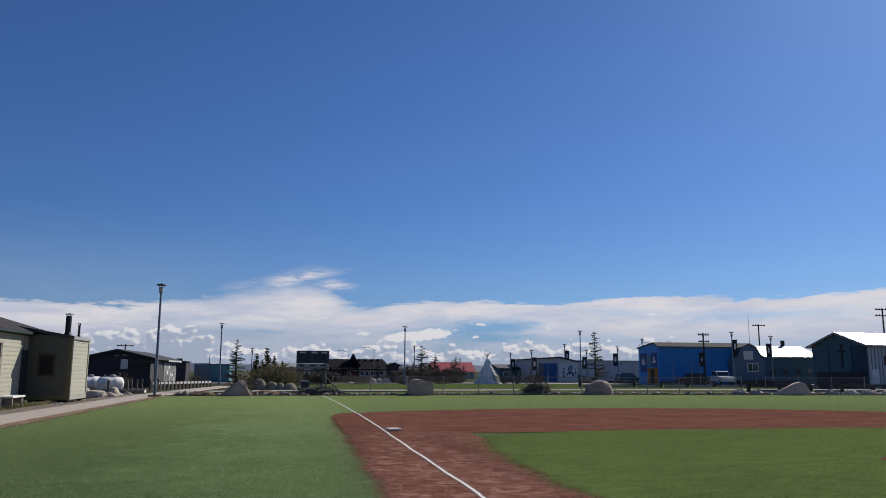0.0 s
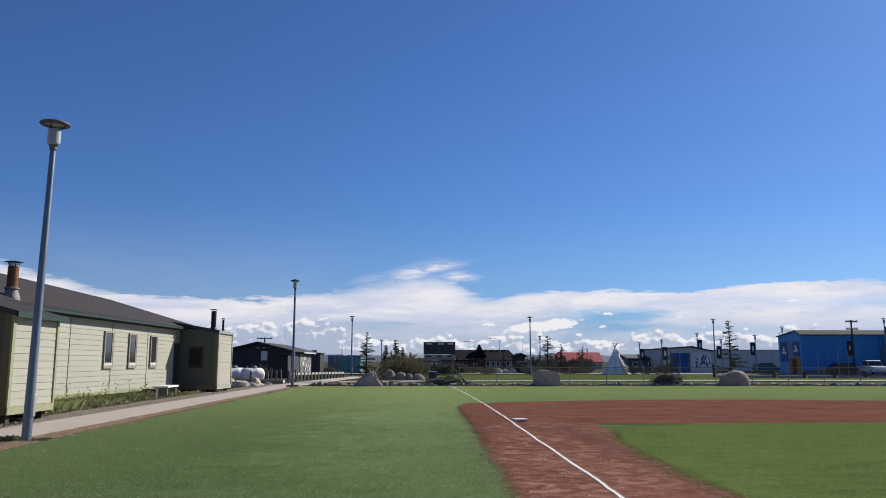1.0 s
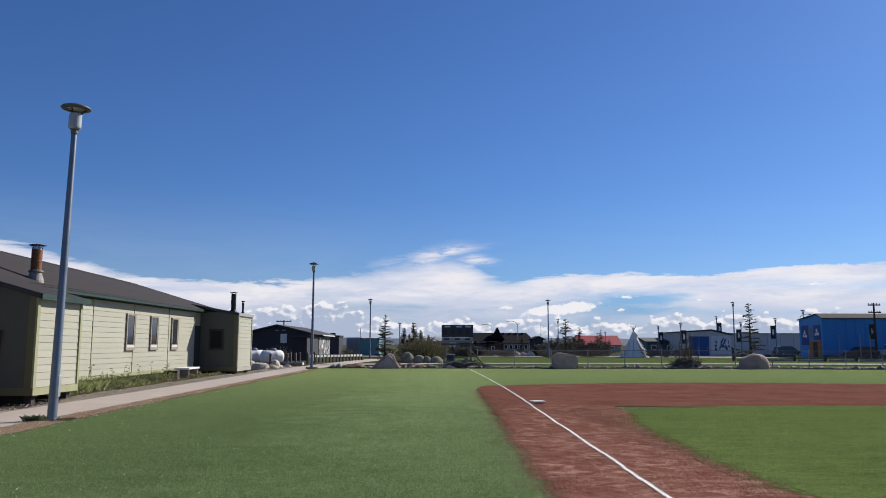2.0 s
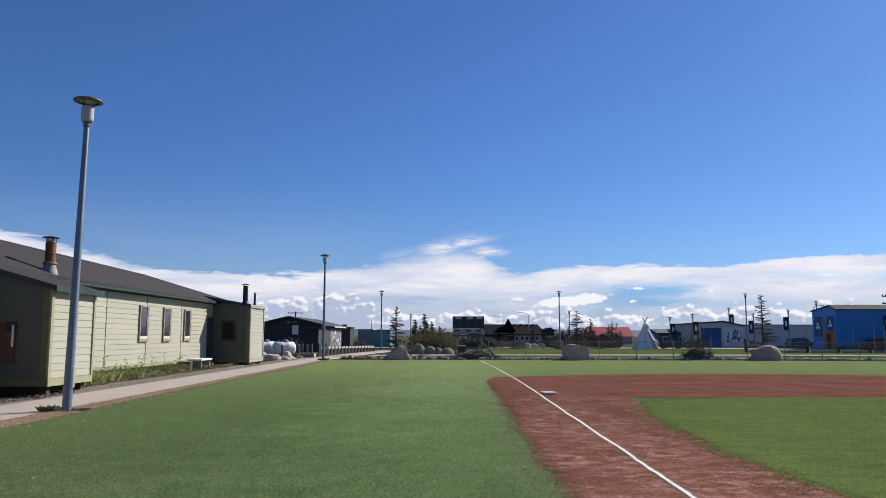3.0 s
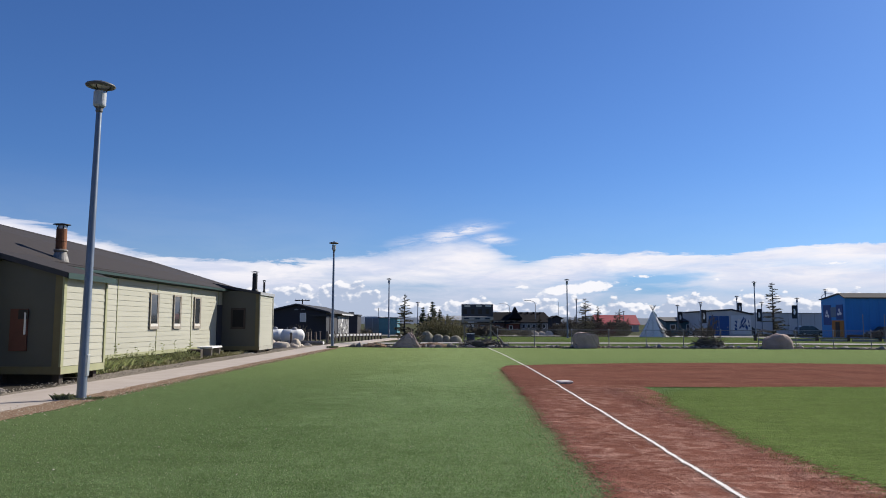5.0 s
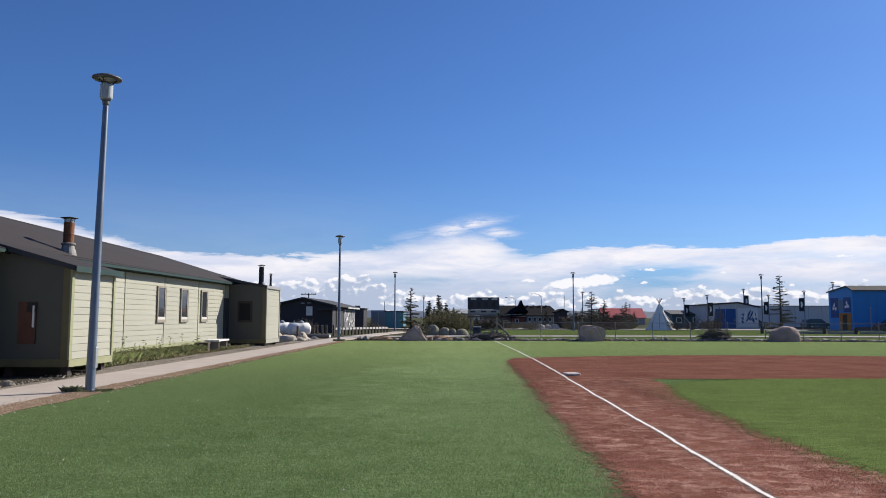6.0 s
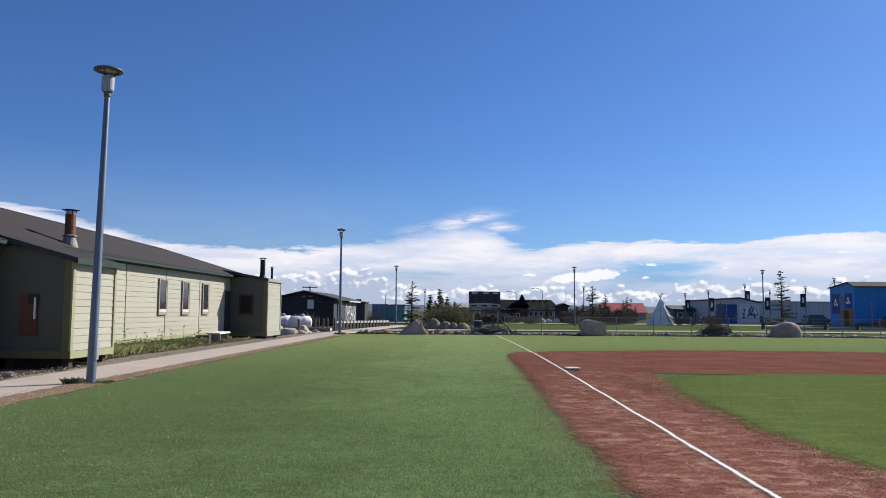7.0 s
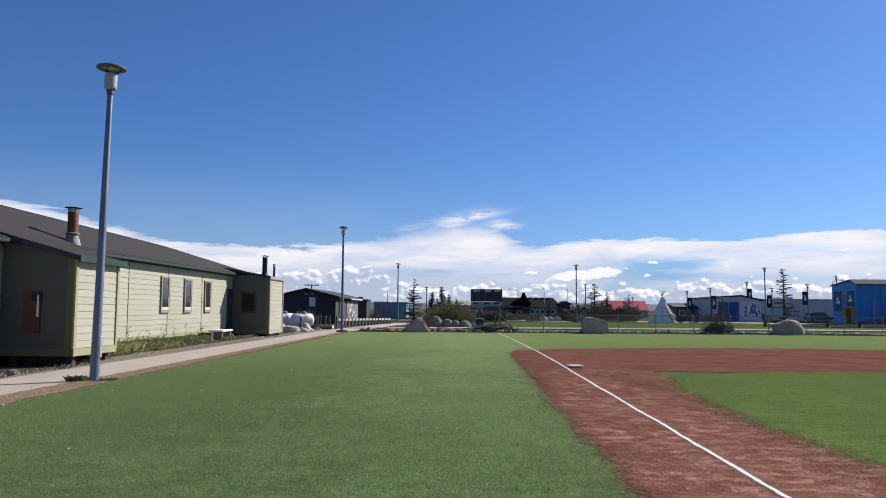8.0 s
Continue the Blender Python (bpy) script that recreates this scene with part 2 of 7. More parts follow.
def glass_mat(name, tint, rough=0.05):
    m = bpy.data.materials.new(name)
    m.use_nodes = True
    b = m.node_tree.nodes["Principled BSDF"]
    b.inputs["Base Color"].default_value = (*tint, 1)
    b.inputs["Roughness"].default_value = rough
    b.inputs["IOR"].default_value = 1.5
    b.inputs["Specular IOR Level"].default_value = 0.8
    return m


def ground_mat(name, a, b, c, broad, mid, fine, rough=0.95, bump=0.5, dist=0.02, stretch=(1, 1, 1), sheen=0.0, fleck=0.55, sparse=False, sheen_strip=None, grazing_sheen=None, rows_of=()):
    """Ground cover: broad patches, mid clumps and fine grain of three colours, in world metres."""
    m = bpy.data.materials.new(name)
    m.use_nodes = True
    nt = m.node_tree
    bs = nt.nodes["Principled BSDF"]
    bs.inputs["Roughness"].default_value = rough
    bs.inputs["Specular IOR Level"].default_value = 0.0
    if sheen:
        bs.inputs["Sheen Weight"].default_value = sheen
        bs.inputs["Sheen Roughness"].default_value = 0.5
        bs.inputs["Sheen Tint"].default_value = (0.75, 0.8, 0.4, 1)
    tc = nt.nodes.new("ShaderNodeTexCoord")
    mp = nt.nodes.new("ShaderNodeMapping")
    mp.inputs["Scale"].default_value = stretch
    nt.links.new(tc.outputs["Object"], mp.inputs[0])
    fac = []
    for s, d in ((broad, 4), (mid, 5), (fine, 3)):
        n = nt.nodes.new("ShaderNodeTexNoise")
        n.inputs["Scale"].default_value, n.inputs["Detail"].default_value = s, d
        nt.links.new(mp.outputs[0] if s != broad else tc.outputs["Object"], n.inputs["Vector"])
        r = nt.nodes.new("ShaderNodeMapRange")
        r.inputs["From Min"].default_value, r.inputs["From Max"].default_value = (0.32, 0.68) if s == broad else ((0.52, 0.63) if sparse and s == fine else (0.38, 0.62))
        nt.links.new(n.outputs["Fac"], r.inputs["Value"])
        fac.append(r.outputs[0])
    m1 = nt.nodes.new("ShaderNodeMix")
    m1.data_type = "RGBA"
    m1.inputs[6].default_value, m1.inputs[7].default_value = (*a, 1), (*b, 1)
    av = nt.nodes.new("ShaderNodeMath")
    av.operation = "MULTIPLY_ADD"
    nt.links.new(fac[0], av.inputs[0])
    av.inputs[1].default_value = 0.5
    hf = nt.nodes.new("ShaderNodeMath")
    hf.operation = "MULTIPLY"
    nt.links.new(fac[1], hf.inputs[0])
    hf.inputs[1].default_value = 0.5
    nt.links.new(hf.outputs[0], av.inputs[2])
    broad_out = av.outputs[0]
    if sheen_strip:      # paler strip, its sheen put into the colour: centre and half width in x
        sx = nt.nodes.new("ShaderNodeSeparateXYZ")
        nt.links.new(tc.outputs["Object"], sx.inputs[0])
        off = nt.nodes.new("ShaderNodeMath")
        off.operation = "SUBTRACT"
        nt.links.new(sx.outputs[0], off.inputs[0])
        off.inputs[1].default_value = sheen_strip[0]
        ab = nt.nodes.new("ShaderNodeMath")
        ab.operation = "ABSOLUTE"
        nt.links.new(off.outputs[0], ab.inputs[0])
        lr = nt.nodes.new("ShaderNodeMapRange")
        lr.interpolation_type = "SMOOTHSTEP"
        lr.inputs["From Min"].default_value, lr.inputs["From Max"].default_value = sheen_strip[1], 0.0
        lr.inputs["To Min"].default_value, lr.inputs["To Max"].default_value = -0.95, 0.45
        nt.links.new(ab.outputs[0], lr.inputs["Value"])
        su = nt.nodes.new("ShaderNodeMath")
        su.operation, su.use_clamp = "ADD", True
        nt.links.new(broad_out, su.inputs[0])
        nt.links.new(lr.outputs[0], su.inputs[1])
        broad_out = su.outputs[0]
    nt.links.new(broad_out, m1.inputs[0])
    ground_out = m1.outputs[2]
    if grazing_sheen:      # turf's grazing sheen painted in further out: pale colour, from y, to y
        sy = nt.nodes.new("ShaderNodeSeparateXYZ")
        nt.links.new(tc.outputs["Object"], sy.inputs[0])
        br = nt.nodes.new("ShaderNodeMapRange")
        br.inputs["From Min"].default_value, br.inputs["From Max"].default_value = grazing_sheen[1], grazing_sheen[2]
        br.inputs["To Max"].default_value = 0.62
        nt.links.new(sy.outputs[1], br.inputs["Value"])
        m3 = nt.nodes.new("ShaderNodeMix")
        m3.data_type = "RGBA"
        m3.inputs[7].default_value = (*grazing_sheen[0], 1)
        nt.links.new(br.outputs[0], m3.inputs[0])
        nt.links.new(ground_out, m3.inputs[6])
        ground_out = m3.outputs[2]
    m2 = nt.nodes.new("ShaderNodeMix")
    m2.data_type = "RGBA"
    m2.inputs[7].default_value = (*c, 1)
    nt.links.new(ground_out, m2.inputs[6])
    k = nt.nodes.new("ShaderNodeMath")
    k.operation = "MULTIPLY"
    k.inputs[1].default_value = fleck
    nt.links.new(fac[2], k.inputs[0])
    nt.links.new(k.outputs[0], m2.inputs[0])
    surface = m2.outputs[2]
    for scale, grow, depth in rows_of:      # lie of the fibres: bands and tufts combed across the field
        mp2 = nt.nodes.new("ShaderNodeMapping")
        mp2.inputs["Scale"].default_value = (scale, scale * grow, 1)
        nt.links.new(tc.outputs["Object"], mp2.inputs[0])
        n2 = nt.nodes.new("ShaderNodeTexNoise")
        n2.inputs["Scale"].default_value, n2.inputs["Detail"].default_value, n2.inputs["Roughness"].default_value = 1.0, 4, 0.65
        nt.links.new(mp2.outputs[0], n2.inputs["Vector"])
        r2 = nt.nodes.new("ShaderNodeMapRange")
        r2.inputs["From Min"].default_value, r2.inputs["From Max"].default_value = 0.34, 0.66
        r2.inputs["To Min"].default_value, r2.inputs["To Max"].default_value = 1 - depth, 1 + depth
        nt.links.new(n2.outputs["Fac"], r2.inputs["Value"])
        hv = nt.nodes.new("ShaderNodeHueSaturation")
        nt.links.new(r2.outputs[0], hv.inputs["Value"])
        nt.links.new(surface, hv.inputs["Color"])
        surface = hv.outputs[0]
    nt.links.new(surface, bs.inputs["Base Color"])
    bp = nt.nodes.new("ShaderNodeBump")
    bp.inputs["Strength"].default_value, bp.inputs["Distance"].default_value = bump, dist
    nt.links.new(fac[2], bp.inputs["Height"])
    nt.links.new(bp.outputs[0], bs.inputs["Normal"])
    return m


def add_cover(m, scale=26.0):
    """Let a ground sheet break up into crumbs where its cover runs out towards the edge."""
    nt = m.node_tree
    bs = nt.nodes["Principled BSDF"]
    at = nt.nodes.new("ShaderNodeAttribute")
    at.attribute_name = "cover"
    tc = nt.nodes.new("ShaderNodeTexCoord")
    n = nt.nodes.new("ShaderNodeTexNoise")
    n.inputs["Scale"].default_value, n.inputs["Detail"].default_value, n.inputs["Roughness"].default_value = scale, 6, 0.7
    nt.links.new(tc.outputs["Object"], n.inputs["Vector"])
    r = nt.nodes.new("ShaderNodeMapRange")
    r.inputs["From Min"].default_value, r.inputs["From Max"].default_value = 0.3, 0.7
    nt.links.new(n.outputs["Fac"], r.inputs["Value"])
    gt = nt.nodes.new("ShaderNodeMath")
    gt.operation = "GREATER_THAN"
    nt.links.new(at.outputs["Fac"], gt.inputs[0])
    nt.links.new(r.outputs[0], gt.inputs[1])
    nt.links.new(gt.outputs[0], bs.inputs["Alpha"])
    return m


def dirt_mat(name, along, worn, loose, tone=1.0, settled=None):
    """Raked red dirt: packed, pale-scuffed ground with darker loose crumbs; along is the rake's direction."""
    m = bpy.data.materials.new(name)
    m.use_nodes = True
    nt = m.node_tree
    bs = nt.nodes["Principled BSDF"]
    bs.inputs["Roughness"].default_value = 0.95
    bs.inputs["Specular IOR Level"].default_value = 0.0
    tc = nt.nodes.new("ShaderNodeTexCoord")

    def layer(scale, detail, rough, lo, hi, stretch=(1, 1, 1), warp=0.0):
        mp = nt.nodes.new("ShaderNodeMapping")
        mp.inputs["Scale"].default_value = stretch
        nt.links.new(tc.outputs["Object"], mp.inputs[0])
        n = nt.nodes.new("ShaderNodeTexNoise")
        n.inputs["Scale"].default_value, n.inputs["Detail"].default_value = scale, detail
        n.inputs["Roughness"].default_value, n.inputs["Distortion"].default_value = rough, warp
        nt.links.new(mp.outputs[0], n.inputs["Vector"])
        r = nt.nodes.new("ShaderNodeMapRange")
        r.inputs["From Min"].default_value, r.inputs["From Max"].default_value = lo, hi
        nt.links.new(n.outputs["Fac"], r.inputs["Value"])
        return r.outputs[0]

    def mul(a, b):
        k = nt.nodes.new("ShaderNodeMath")
        k.operation = "MULTIPLY"
        nt.links.new(a, k.inputs[0])
        if isinstance(b, float):
            k.inputs[1].default_value = b
        else:
            nt.links.new(b, k.inputs[1])
        return k.outputs[0]

    def blend(fac, a, b):
        k = nt.nodes.new("ShaderNodeMix")
        k.data_type = "RGBA"
        nt.links.new(fac, k.inputs[0])
        for i, v in ((6, a), (7, b)):
            if isinstance(v, tuple):
                k.inputs[i].default_value = (*v, 1)
            else:
                nt.links.new(v, k.inputs[i])
        return k.outputs[2]

    def shade(c):
        return tuple(v * tone for v in c)

    broad = layer(0.7, 4, 0.55, 0.3, 0.7)
    scuff = layer(4.2, 5, 0.62, 0.44, 0.66, along, 0.5)
    where = layer(0.9, 3, 0.5, 0.28, 0.55)
    crumb = layer(34, 4, 0.7, 0.36, 0.58)
    speck = layer(75, 2, 0.6, 0.6, 0.68)
    col = blend(broad, shade((0.166, 0.07, 0.051)), shade((0.252, 0.111, 0.082)))
    col = blend(mul(mul(scuff, where), worn), col, (0.47, 0.285, 0.23))
    dark = nt.nodes.new("ShaderNodeMath")
    dark.operation = "SUBTRACT"
    dark.inputs[0].default_value = 1.0
    nt.links.new(crumb, dark.inputs[1])
    col = blend(mul(dark.outputs[0], loose), col, (0.1, 0.039, 0.029))
    col = blend(mul(speck, 0.5), col, (0.4, 0.23, 0.17))
    if settled:      # moister and less trodden from one y to the next
        sy = nt.nodes.new("ShaderNodeSeparateXYZ")
        nt.links.new(tc.outputs["Object"], sy.inputs[0])
        sr = nt.nodes.new("ShaderNodeMapRange")
        sr.inputs["From Min"].default_value, sr.inputs["From Max"].default_value = settled
        sr.inputs["To Min"].default_value, sr.inputs["To Max"].default_value = 1.0, 0.76
        nt.links.new(sy.outputs[1], sr.inputs["Value"])
        hv = nt.nodes.new("ShaderNodeHueSaturation")
        nt.links.new(sr.outputs[0], hv.inputs["Value"])
        nt.links.new(col, hv.inputs["Color"])
        col = hv.outputs[0]
    nt.links.new(col, bs.inputs["Base Color"])
    b1 = nt.nodes.new("ShaderNodeBump")
    b1.inputs["Strength"].default_value, b1.inputs["Distance"].default_value = 0.5, 0.02
    nt.links.new(crumb, b1.inputs["Height"])
    b2 = nt.nodes.new("ShaderNodeBump")
    b2.inputs["Strength"].default_value, b2.inputs["Distance"].default_value = 0.35, 0.03
    nt.links.new(scuff, b2.inputs["Height"])
    nt.links.new(b1.outputs[0], b2.inputs["Normal"])
    nt.links.new(b2.outputs[0], bs.inputs["Normal"])
    return m


TURF = ground_mat("artificial_turf", (0.021, 0.056, 0.01), (0.098, 0.158, 0.062), (0.19, 0.25, 0.14), 0.3, 1.8, 46, bump=0.5, dist=0.02, sheen=0.14, fleck=0.4, sheen_strip=(0.3, 6.2), grazing_sheen=((0.175, 0.228, 0.07), 17.0, 40.0), rows_of=((1.1, 4.0, 0.15), (7.0, 2.2, 0.3), (28.0, 1.0, 0.36)))
INFIELD = add_cover(ground_mat("infield_turf", (0.034, 0.067, 0.012), (0.074, 0.117, 0.028), (0.155, 0.19, 0.07), 0.35, 2.0, 42, bump=0.5, dist=0.02, sheen=0.12, stretch=(0.5, 1.4, 1), fleck=0.5, rows_of=((1.0, 3.5, 0.16), (6.0, 2.2, 0.22), (28.0, 1.0, 0.3))), 18.0)
DIRT = add_cover(dirt_mat("red_infield_dirt", (0.8, 1.15, 1), 0.8, 0.5, settled=(9.0, 19.0)))
ARCDIRT = add_cover(dirt_mat("raked_infield_dirt", (0.16, 2.2, 1), 0.22, 0.5, 0.74))
MOUNDDIRT = dirt_mat("mound_dirt", (1, 1, 1), 0.3, 0.5, 0.85)
GROUND = ground_mat("rough_ground", (0.07, 0.075, 0.05), (0.1, 0.1, 0.07), (0.05, 0.06, 0.03), 0.05, 0.6, 9, bump=0.4)
GRAVEL = ground_mat("gravel", (0.055, 0.048, 0.04), (0.09, 0.08, 0.066), (0.04, 0.036, 0.03), 0.4, 4.0, 40, bump=0.8)
VERGE = ground_mat("pale_gravel", (0.22, 0.19, 0.155), (0.3, 0.265, 0.22), (0.14, 0.12, 0.1), 0.5, 5.0, 30, bump=0.8)
PARKGRASS = ground_mat("park_grass", (0.06, 0.092, 0.026), (0.082, 0.118, 0.036), (0.115, 0.135, 0.055), 0.1, 0.9, 20, bump=0.4)
MULCH = ground_mat("red_mulch", (0.2, 0.125, 0.085), (0.3, 0.195, 0.135), (0.46, 0.37, 0.27), 0.6, 6.0, 30, bump=1.0, dist=0.04)
CONCRETE = mat("path_concrete", (0.42, 0.365, 0.32), (0.32, 0.272, 0.235), 1.2, 40, 0.9, bump=0.15, mix=0.6)
ROADM = mat("pale_gravel_road", (0.29, 0.275, 0.255), (0.22, 0.205, 0.19), 0.5, 20, 0.95, bump=0.2)
CHALK = add_cover(mat("chalk", (0.8, 0.77, 0.75), (0.6, 0.53, 0.49), 5, 60, 0.95, bump=0.3), 45.0)
OLDCHALK = add_cover(mat("faded_chalk", (0.55, 0.37, 0.3), (0.42, 0.25, 0.19), 5, 60, 0.95, bump=0.3), 30.0)
SMEAR = add_cover(mat("dusty_dirt", (0.17, 0.115, 0.1), (0.11, 0.066, 0.055), 6, 60, 0.95, bump=0.4), 30.0)
BASEW = mat("white_rubber", (0.72, 0.66, 0.62), (0.52, 0.43, 0.37), 6, 60, 0.6)
SIDING = mat("cream_siding", (0.375, 0.37, 0.305), (0.335, 0.33, 0.268), 1.5, 90, 0.6, bump=0.06, stretch=(1, 0.2, 2), per_object=0.035)
TRIMC = mat("cream_trim", (0.32, 0.325, 0.19), (0.26, 0.265, 0.15), 3, 60, 0.6, bump=0.05)
# Cream end panels with their shade put into a dark base colour.
PANELC = mat("shade_toned_panel", (0.1, 0.1, 0.085), (0.085, 0.085, 0.07), 1.5, 60, 0.7, bump=0.05)
GREENT = mat("green_fascia", (0.015, 0.044, 0.036), (0.009, 0.028, 0.024), 3, 60, 0.5, bump=0.05)
SHINGLE = mat("brown_roofing", (0.031, 0.025, 0.025), (0.017, 0.0135, 0.0135), 2.5, 45, 0.95, bump=0.4, stretch=(1, 1, 1), per_object=0.12)
DARKWOOD = mat("dark_timber", (0.07, 0.055, 0.045), (0.04, 0.032, 0.027), 5, 60, 0.85, stretch=(1, 1, 0.2))
GREYBROWN = mat("grey_brown_timber", (0.14, 0.115, 0.095), (0.08, 0.065, 0.055), 5, 60, 0.9, stretch=(1, 1, 0.2))
GREYWOOD = mat("weathered_timber", (0.3, 0.27, 0.24), (0.18, 0.16, 0.14), 5, 50, 0.9, stretch=(1, 1, 0.2))
PALEWOOD = mat("bleached_timber", (0.52, 0.48, 0.43), (0.36, 0.33, 0.29), 5, 50, 0.9, stretch=(1, 1, 0.2))
WHITEP = mat("white_paint", (0.78, 0.78, 0.76), (0.66, 0.65, 0.62), 2, 40, 0.5, bump=0.04)
FLASHING = mat("weathered_flashing", (0.34, 0.33, 0.32), (0.12, 0.11, 0.1), 8, 50, 0.7, metal=0.2)
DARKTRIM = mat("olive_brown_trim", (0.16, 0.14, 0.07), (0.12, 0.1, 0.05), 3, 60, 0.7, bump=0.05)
RUST = mat("rusty_steel", (0.24, 0.1, 0.045), (0.11, 0.045, 0.025), 7, 60, 0.7, metal=0.4)
GALV = mat("galvanised_steel", (0.5, 0.52, 0.54), (0.38, 0.4, 0.42), 3, 60, 0.45, metal=0.6, bump=0.04)
POLEM = mat("grey_pole_paint", (0.165, 0.2, 0.25), (0.12, 0.145, 0.185), 2, 40, 0.4, metal=0.4, bump=0.03)
SAUCER = mat("dark_grey_hood", (0.12, 0.12, 0.125), (0.08, 0.08, 0.085), 3, 40, 0.55, metal=0.2, bump=0.03)
LAMPGREY = mat("lamp_housing_grey", (0.36, 0.39, 0.43), (0.28, 0.31, 0.34), 3, 40, 0.55, bump=0.03)
BLACKM = mat("black_metal", (0.025, 0.025, 0.028), (0.015, 0.015, 0.017), 4, 50, 0.5, metal=0.3)
LENS = glass_mat("lamp_lens", (0.36, 0.37, 0.39), 0.3)
GLASS = glass_mat("window_glass", (0.03, 0.035, 0.04), 0.04)
TINTED = glass_mat("tinted_glass", (0.01, 0.012, 0.015), 0.4)
FENCEM = mat("dull_fence_steel", (0.3, 0.3, 0.31), (0.2, 0.2, 0.2), 3, 60, 0.6, metal=0.4, bump=0.04)
GRANITE = mat("pink_grey_granite", (0.5, 0.375, 0.335), (0.33, 0.25, 0.225), 2.2, 50, 0.9, bump=0.5, bump_scale=0.03, per_object=0.12)
REDGRANITE = mat("dull_red_granite", (0.37, 0.265, 0.23), (0.24, 0.175, 0.155), 2.2, 50, 0.9, bump=0.5, bump_scale=0.03)
PALEROCK = mat("pale_buff_rock", (0.6, 0.53, 0.43), (0.38, 0.32, 0.25), 2.5, 40, 0.9, bump=0.4, per_object=0.15)
GREENSTONE = mat("greenish_stone", (0.25, 0.235, 0.175), (0.14, 0.13, 0.095), 2.5, 40, 0.9, bump=0.4, per_object=0.12)
STONE = mat("border_stone", (0.34, 0.3, 0.26), (0.12, 0.105, 0.09), 4, 40, 0.9, bump=0.4, per_object=0.3)
NAVY = mat("navy_scoreboard", (0.018, 0.025, 0.055), (0.012, 0.017, 0.04), 3, 40, 0.5)
DARKHOUSE = mat("charcoal_siding", (0.035, 0.036, 0.045), (0.025, 0.026, 0.033), 1.5, 40, 0.75, stretch=(1, 1, 6))
DARKROOF = mat("dark_roof", (0.05, 0.05, 0.055), (0.032, 0.032, 0.036), 2, 30, 0.75)
WAREHOUSE = mat("pale_grey_metal_wall", (0.5, 0.52, 0.55), (0.4, 0.42, 0.45), 0.5, 15, 0.7, stretch=(4, 1, 0.3))
GREYWALL = mat("grey_wall", (0.3, 0.31, 0.33), (0.24, 0.25, 0.27), 0.7, 20, 0.8)
TEAL = mat("teal_metal", (0.07, 0.2, 0.24), (0.05, 0.15, 0.19), 1, 20, 0.6)
BLUE = mat("bright_blue_metal", (0.03, 0.23, 0.58), (0.024, 0.19, 0.49), 0.6, 20, 0.55, stretch=(6, 6, 0.3))
DEEPBLUE = mat("deep_blue_paint", (0.02, 0.06, 0.22), (0.015, 0.045, 0.17), 0.7, 20, 0.6)
TEALBLUE = mat("dark_teal_siding", (0.052, 0.12, 0.15), (0.04, 0.095, 0.12), 0.8, 20, 0.7, stretch=(1, 1, 5))
SLATEB = mat("slate_blue_siding", (0.12, 0.18, 0.26), (0.09, 0.14, 0.2), 0.8, 20, 0.7, stretch=(1, 1, 5))
METALROOF = mat("pale_metal_roof", (0.37, 0.355, 0.36), (0.26, 0.25, 0.255), 1, 20, 0.5, metal=0.3, stretch=(4, 0.4, 1))
BLUEROOF = mat("grey_metal_roof", (0.12, 0.115, 0.11), (0.085, 0.08, 0.078), 1, 20, 0.95, spec=0.1)
REDROOF = mat("red_metal_roof", (0.42, 0.055, 0.06), (0.32, 0.04, 0.045), 1, 20, 0.55)
ORANGE = mat("orange_paint", (0.4, 0.17, 0.03), (0.3, 0.12, 0.02), 2, 20, 0.7)
BROWNWALL = mat("brown_siding", (0.1, 0.06, 0.05), (0.07, 0.045, 0.04), 1, 20, 0.8)
CANVAS = mat("white_canvas", (0.8, 0.79, 0.77), (0.68, 0.67, 0.66), 1.5, 40, 0.85, bump=0.1, thin=0.08)
BARK = mat("spruce_bark", (0.1, 0.08, 0.065), (0.055, 0.045, 0.038), 6, 50, 0.95, bump=0.5)
NEEDLE = mat("spruce_needles", (0.06, 0.085, 0.035), (0.03, 0.045, 0.02), 3, 40, 0.85, bump=0, island=0.35)
NEEDLEB = mat("dull_spruce_needles", (0.13, 0.115, 0.065), (0.065, 0.06, 0.036), 3, 40, 0.85, bump=0, island=0.35)
REDLEAF = mat("reddish_twigs", (0.12, 0.04, 0.035), (0.06, 0.025, 0.022), 3, 40, 0.9, bump=0, island=0.3)
TWIG = mat("bare_twigs", (0.19, 0.16, 0.11), (0.1, 0.085, 0.06), 3, 40, 0.95, bump=0, island=0.3)
OLIVE = mat("olive_leaves", (0.27, 0.24, 0.12), (0.16, 0.145, 0.07), 3, 40, 0.9, bump=0, island=0.35, thin=0.3)
WEED = mat("weed_leaves", (0.4, 0.42, 0.2), (0.22, 0.26, 0.1), 3, 40, 0.8, bump=0, island=0.4, thin=0.4)
TUFT = mat("dusty_tuft", (0.19, 0.2, 0.11), (0.1, 0.11, 0.05), 3, 40, 0.9, bump=0, island=0.4, thin=0.3)
DRYGRASS = mat("dry_grass", (0.36, 0.32, 0.17), (0.2, 0.2, 0.09), 3, 40, 0.9, bump=0, island=0.4)
BLACKROOF = mat("black_roofing", (0.013, 0.013, 0.016), (0.009, 0.009, 0.011), 2, 30, 0.95, spec=0.05)
DARKSCRUB = mat("dark_willow_scrub", (0.1, 0.078, 0.058), (0.045, 0.037, 0.03), 3, 40, 0.95, bump=0, island=0.4)
PALETRIM = mat("pale_siding_trim", (0.36, 0.355, 0.3), (0.29, 0.285, 0.235), 3, 60, 0.6, bump=0.05)
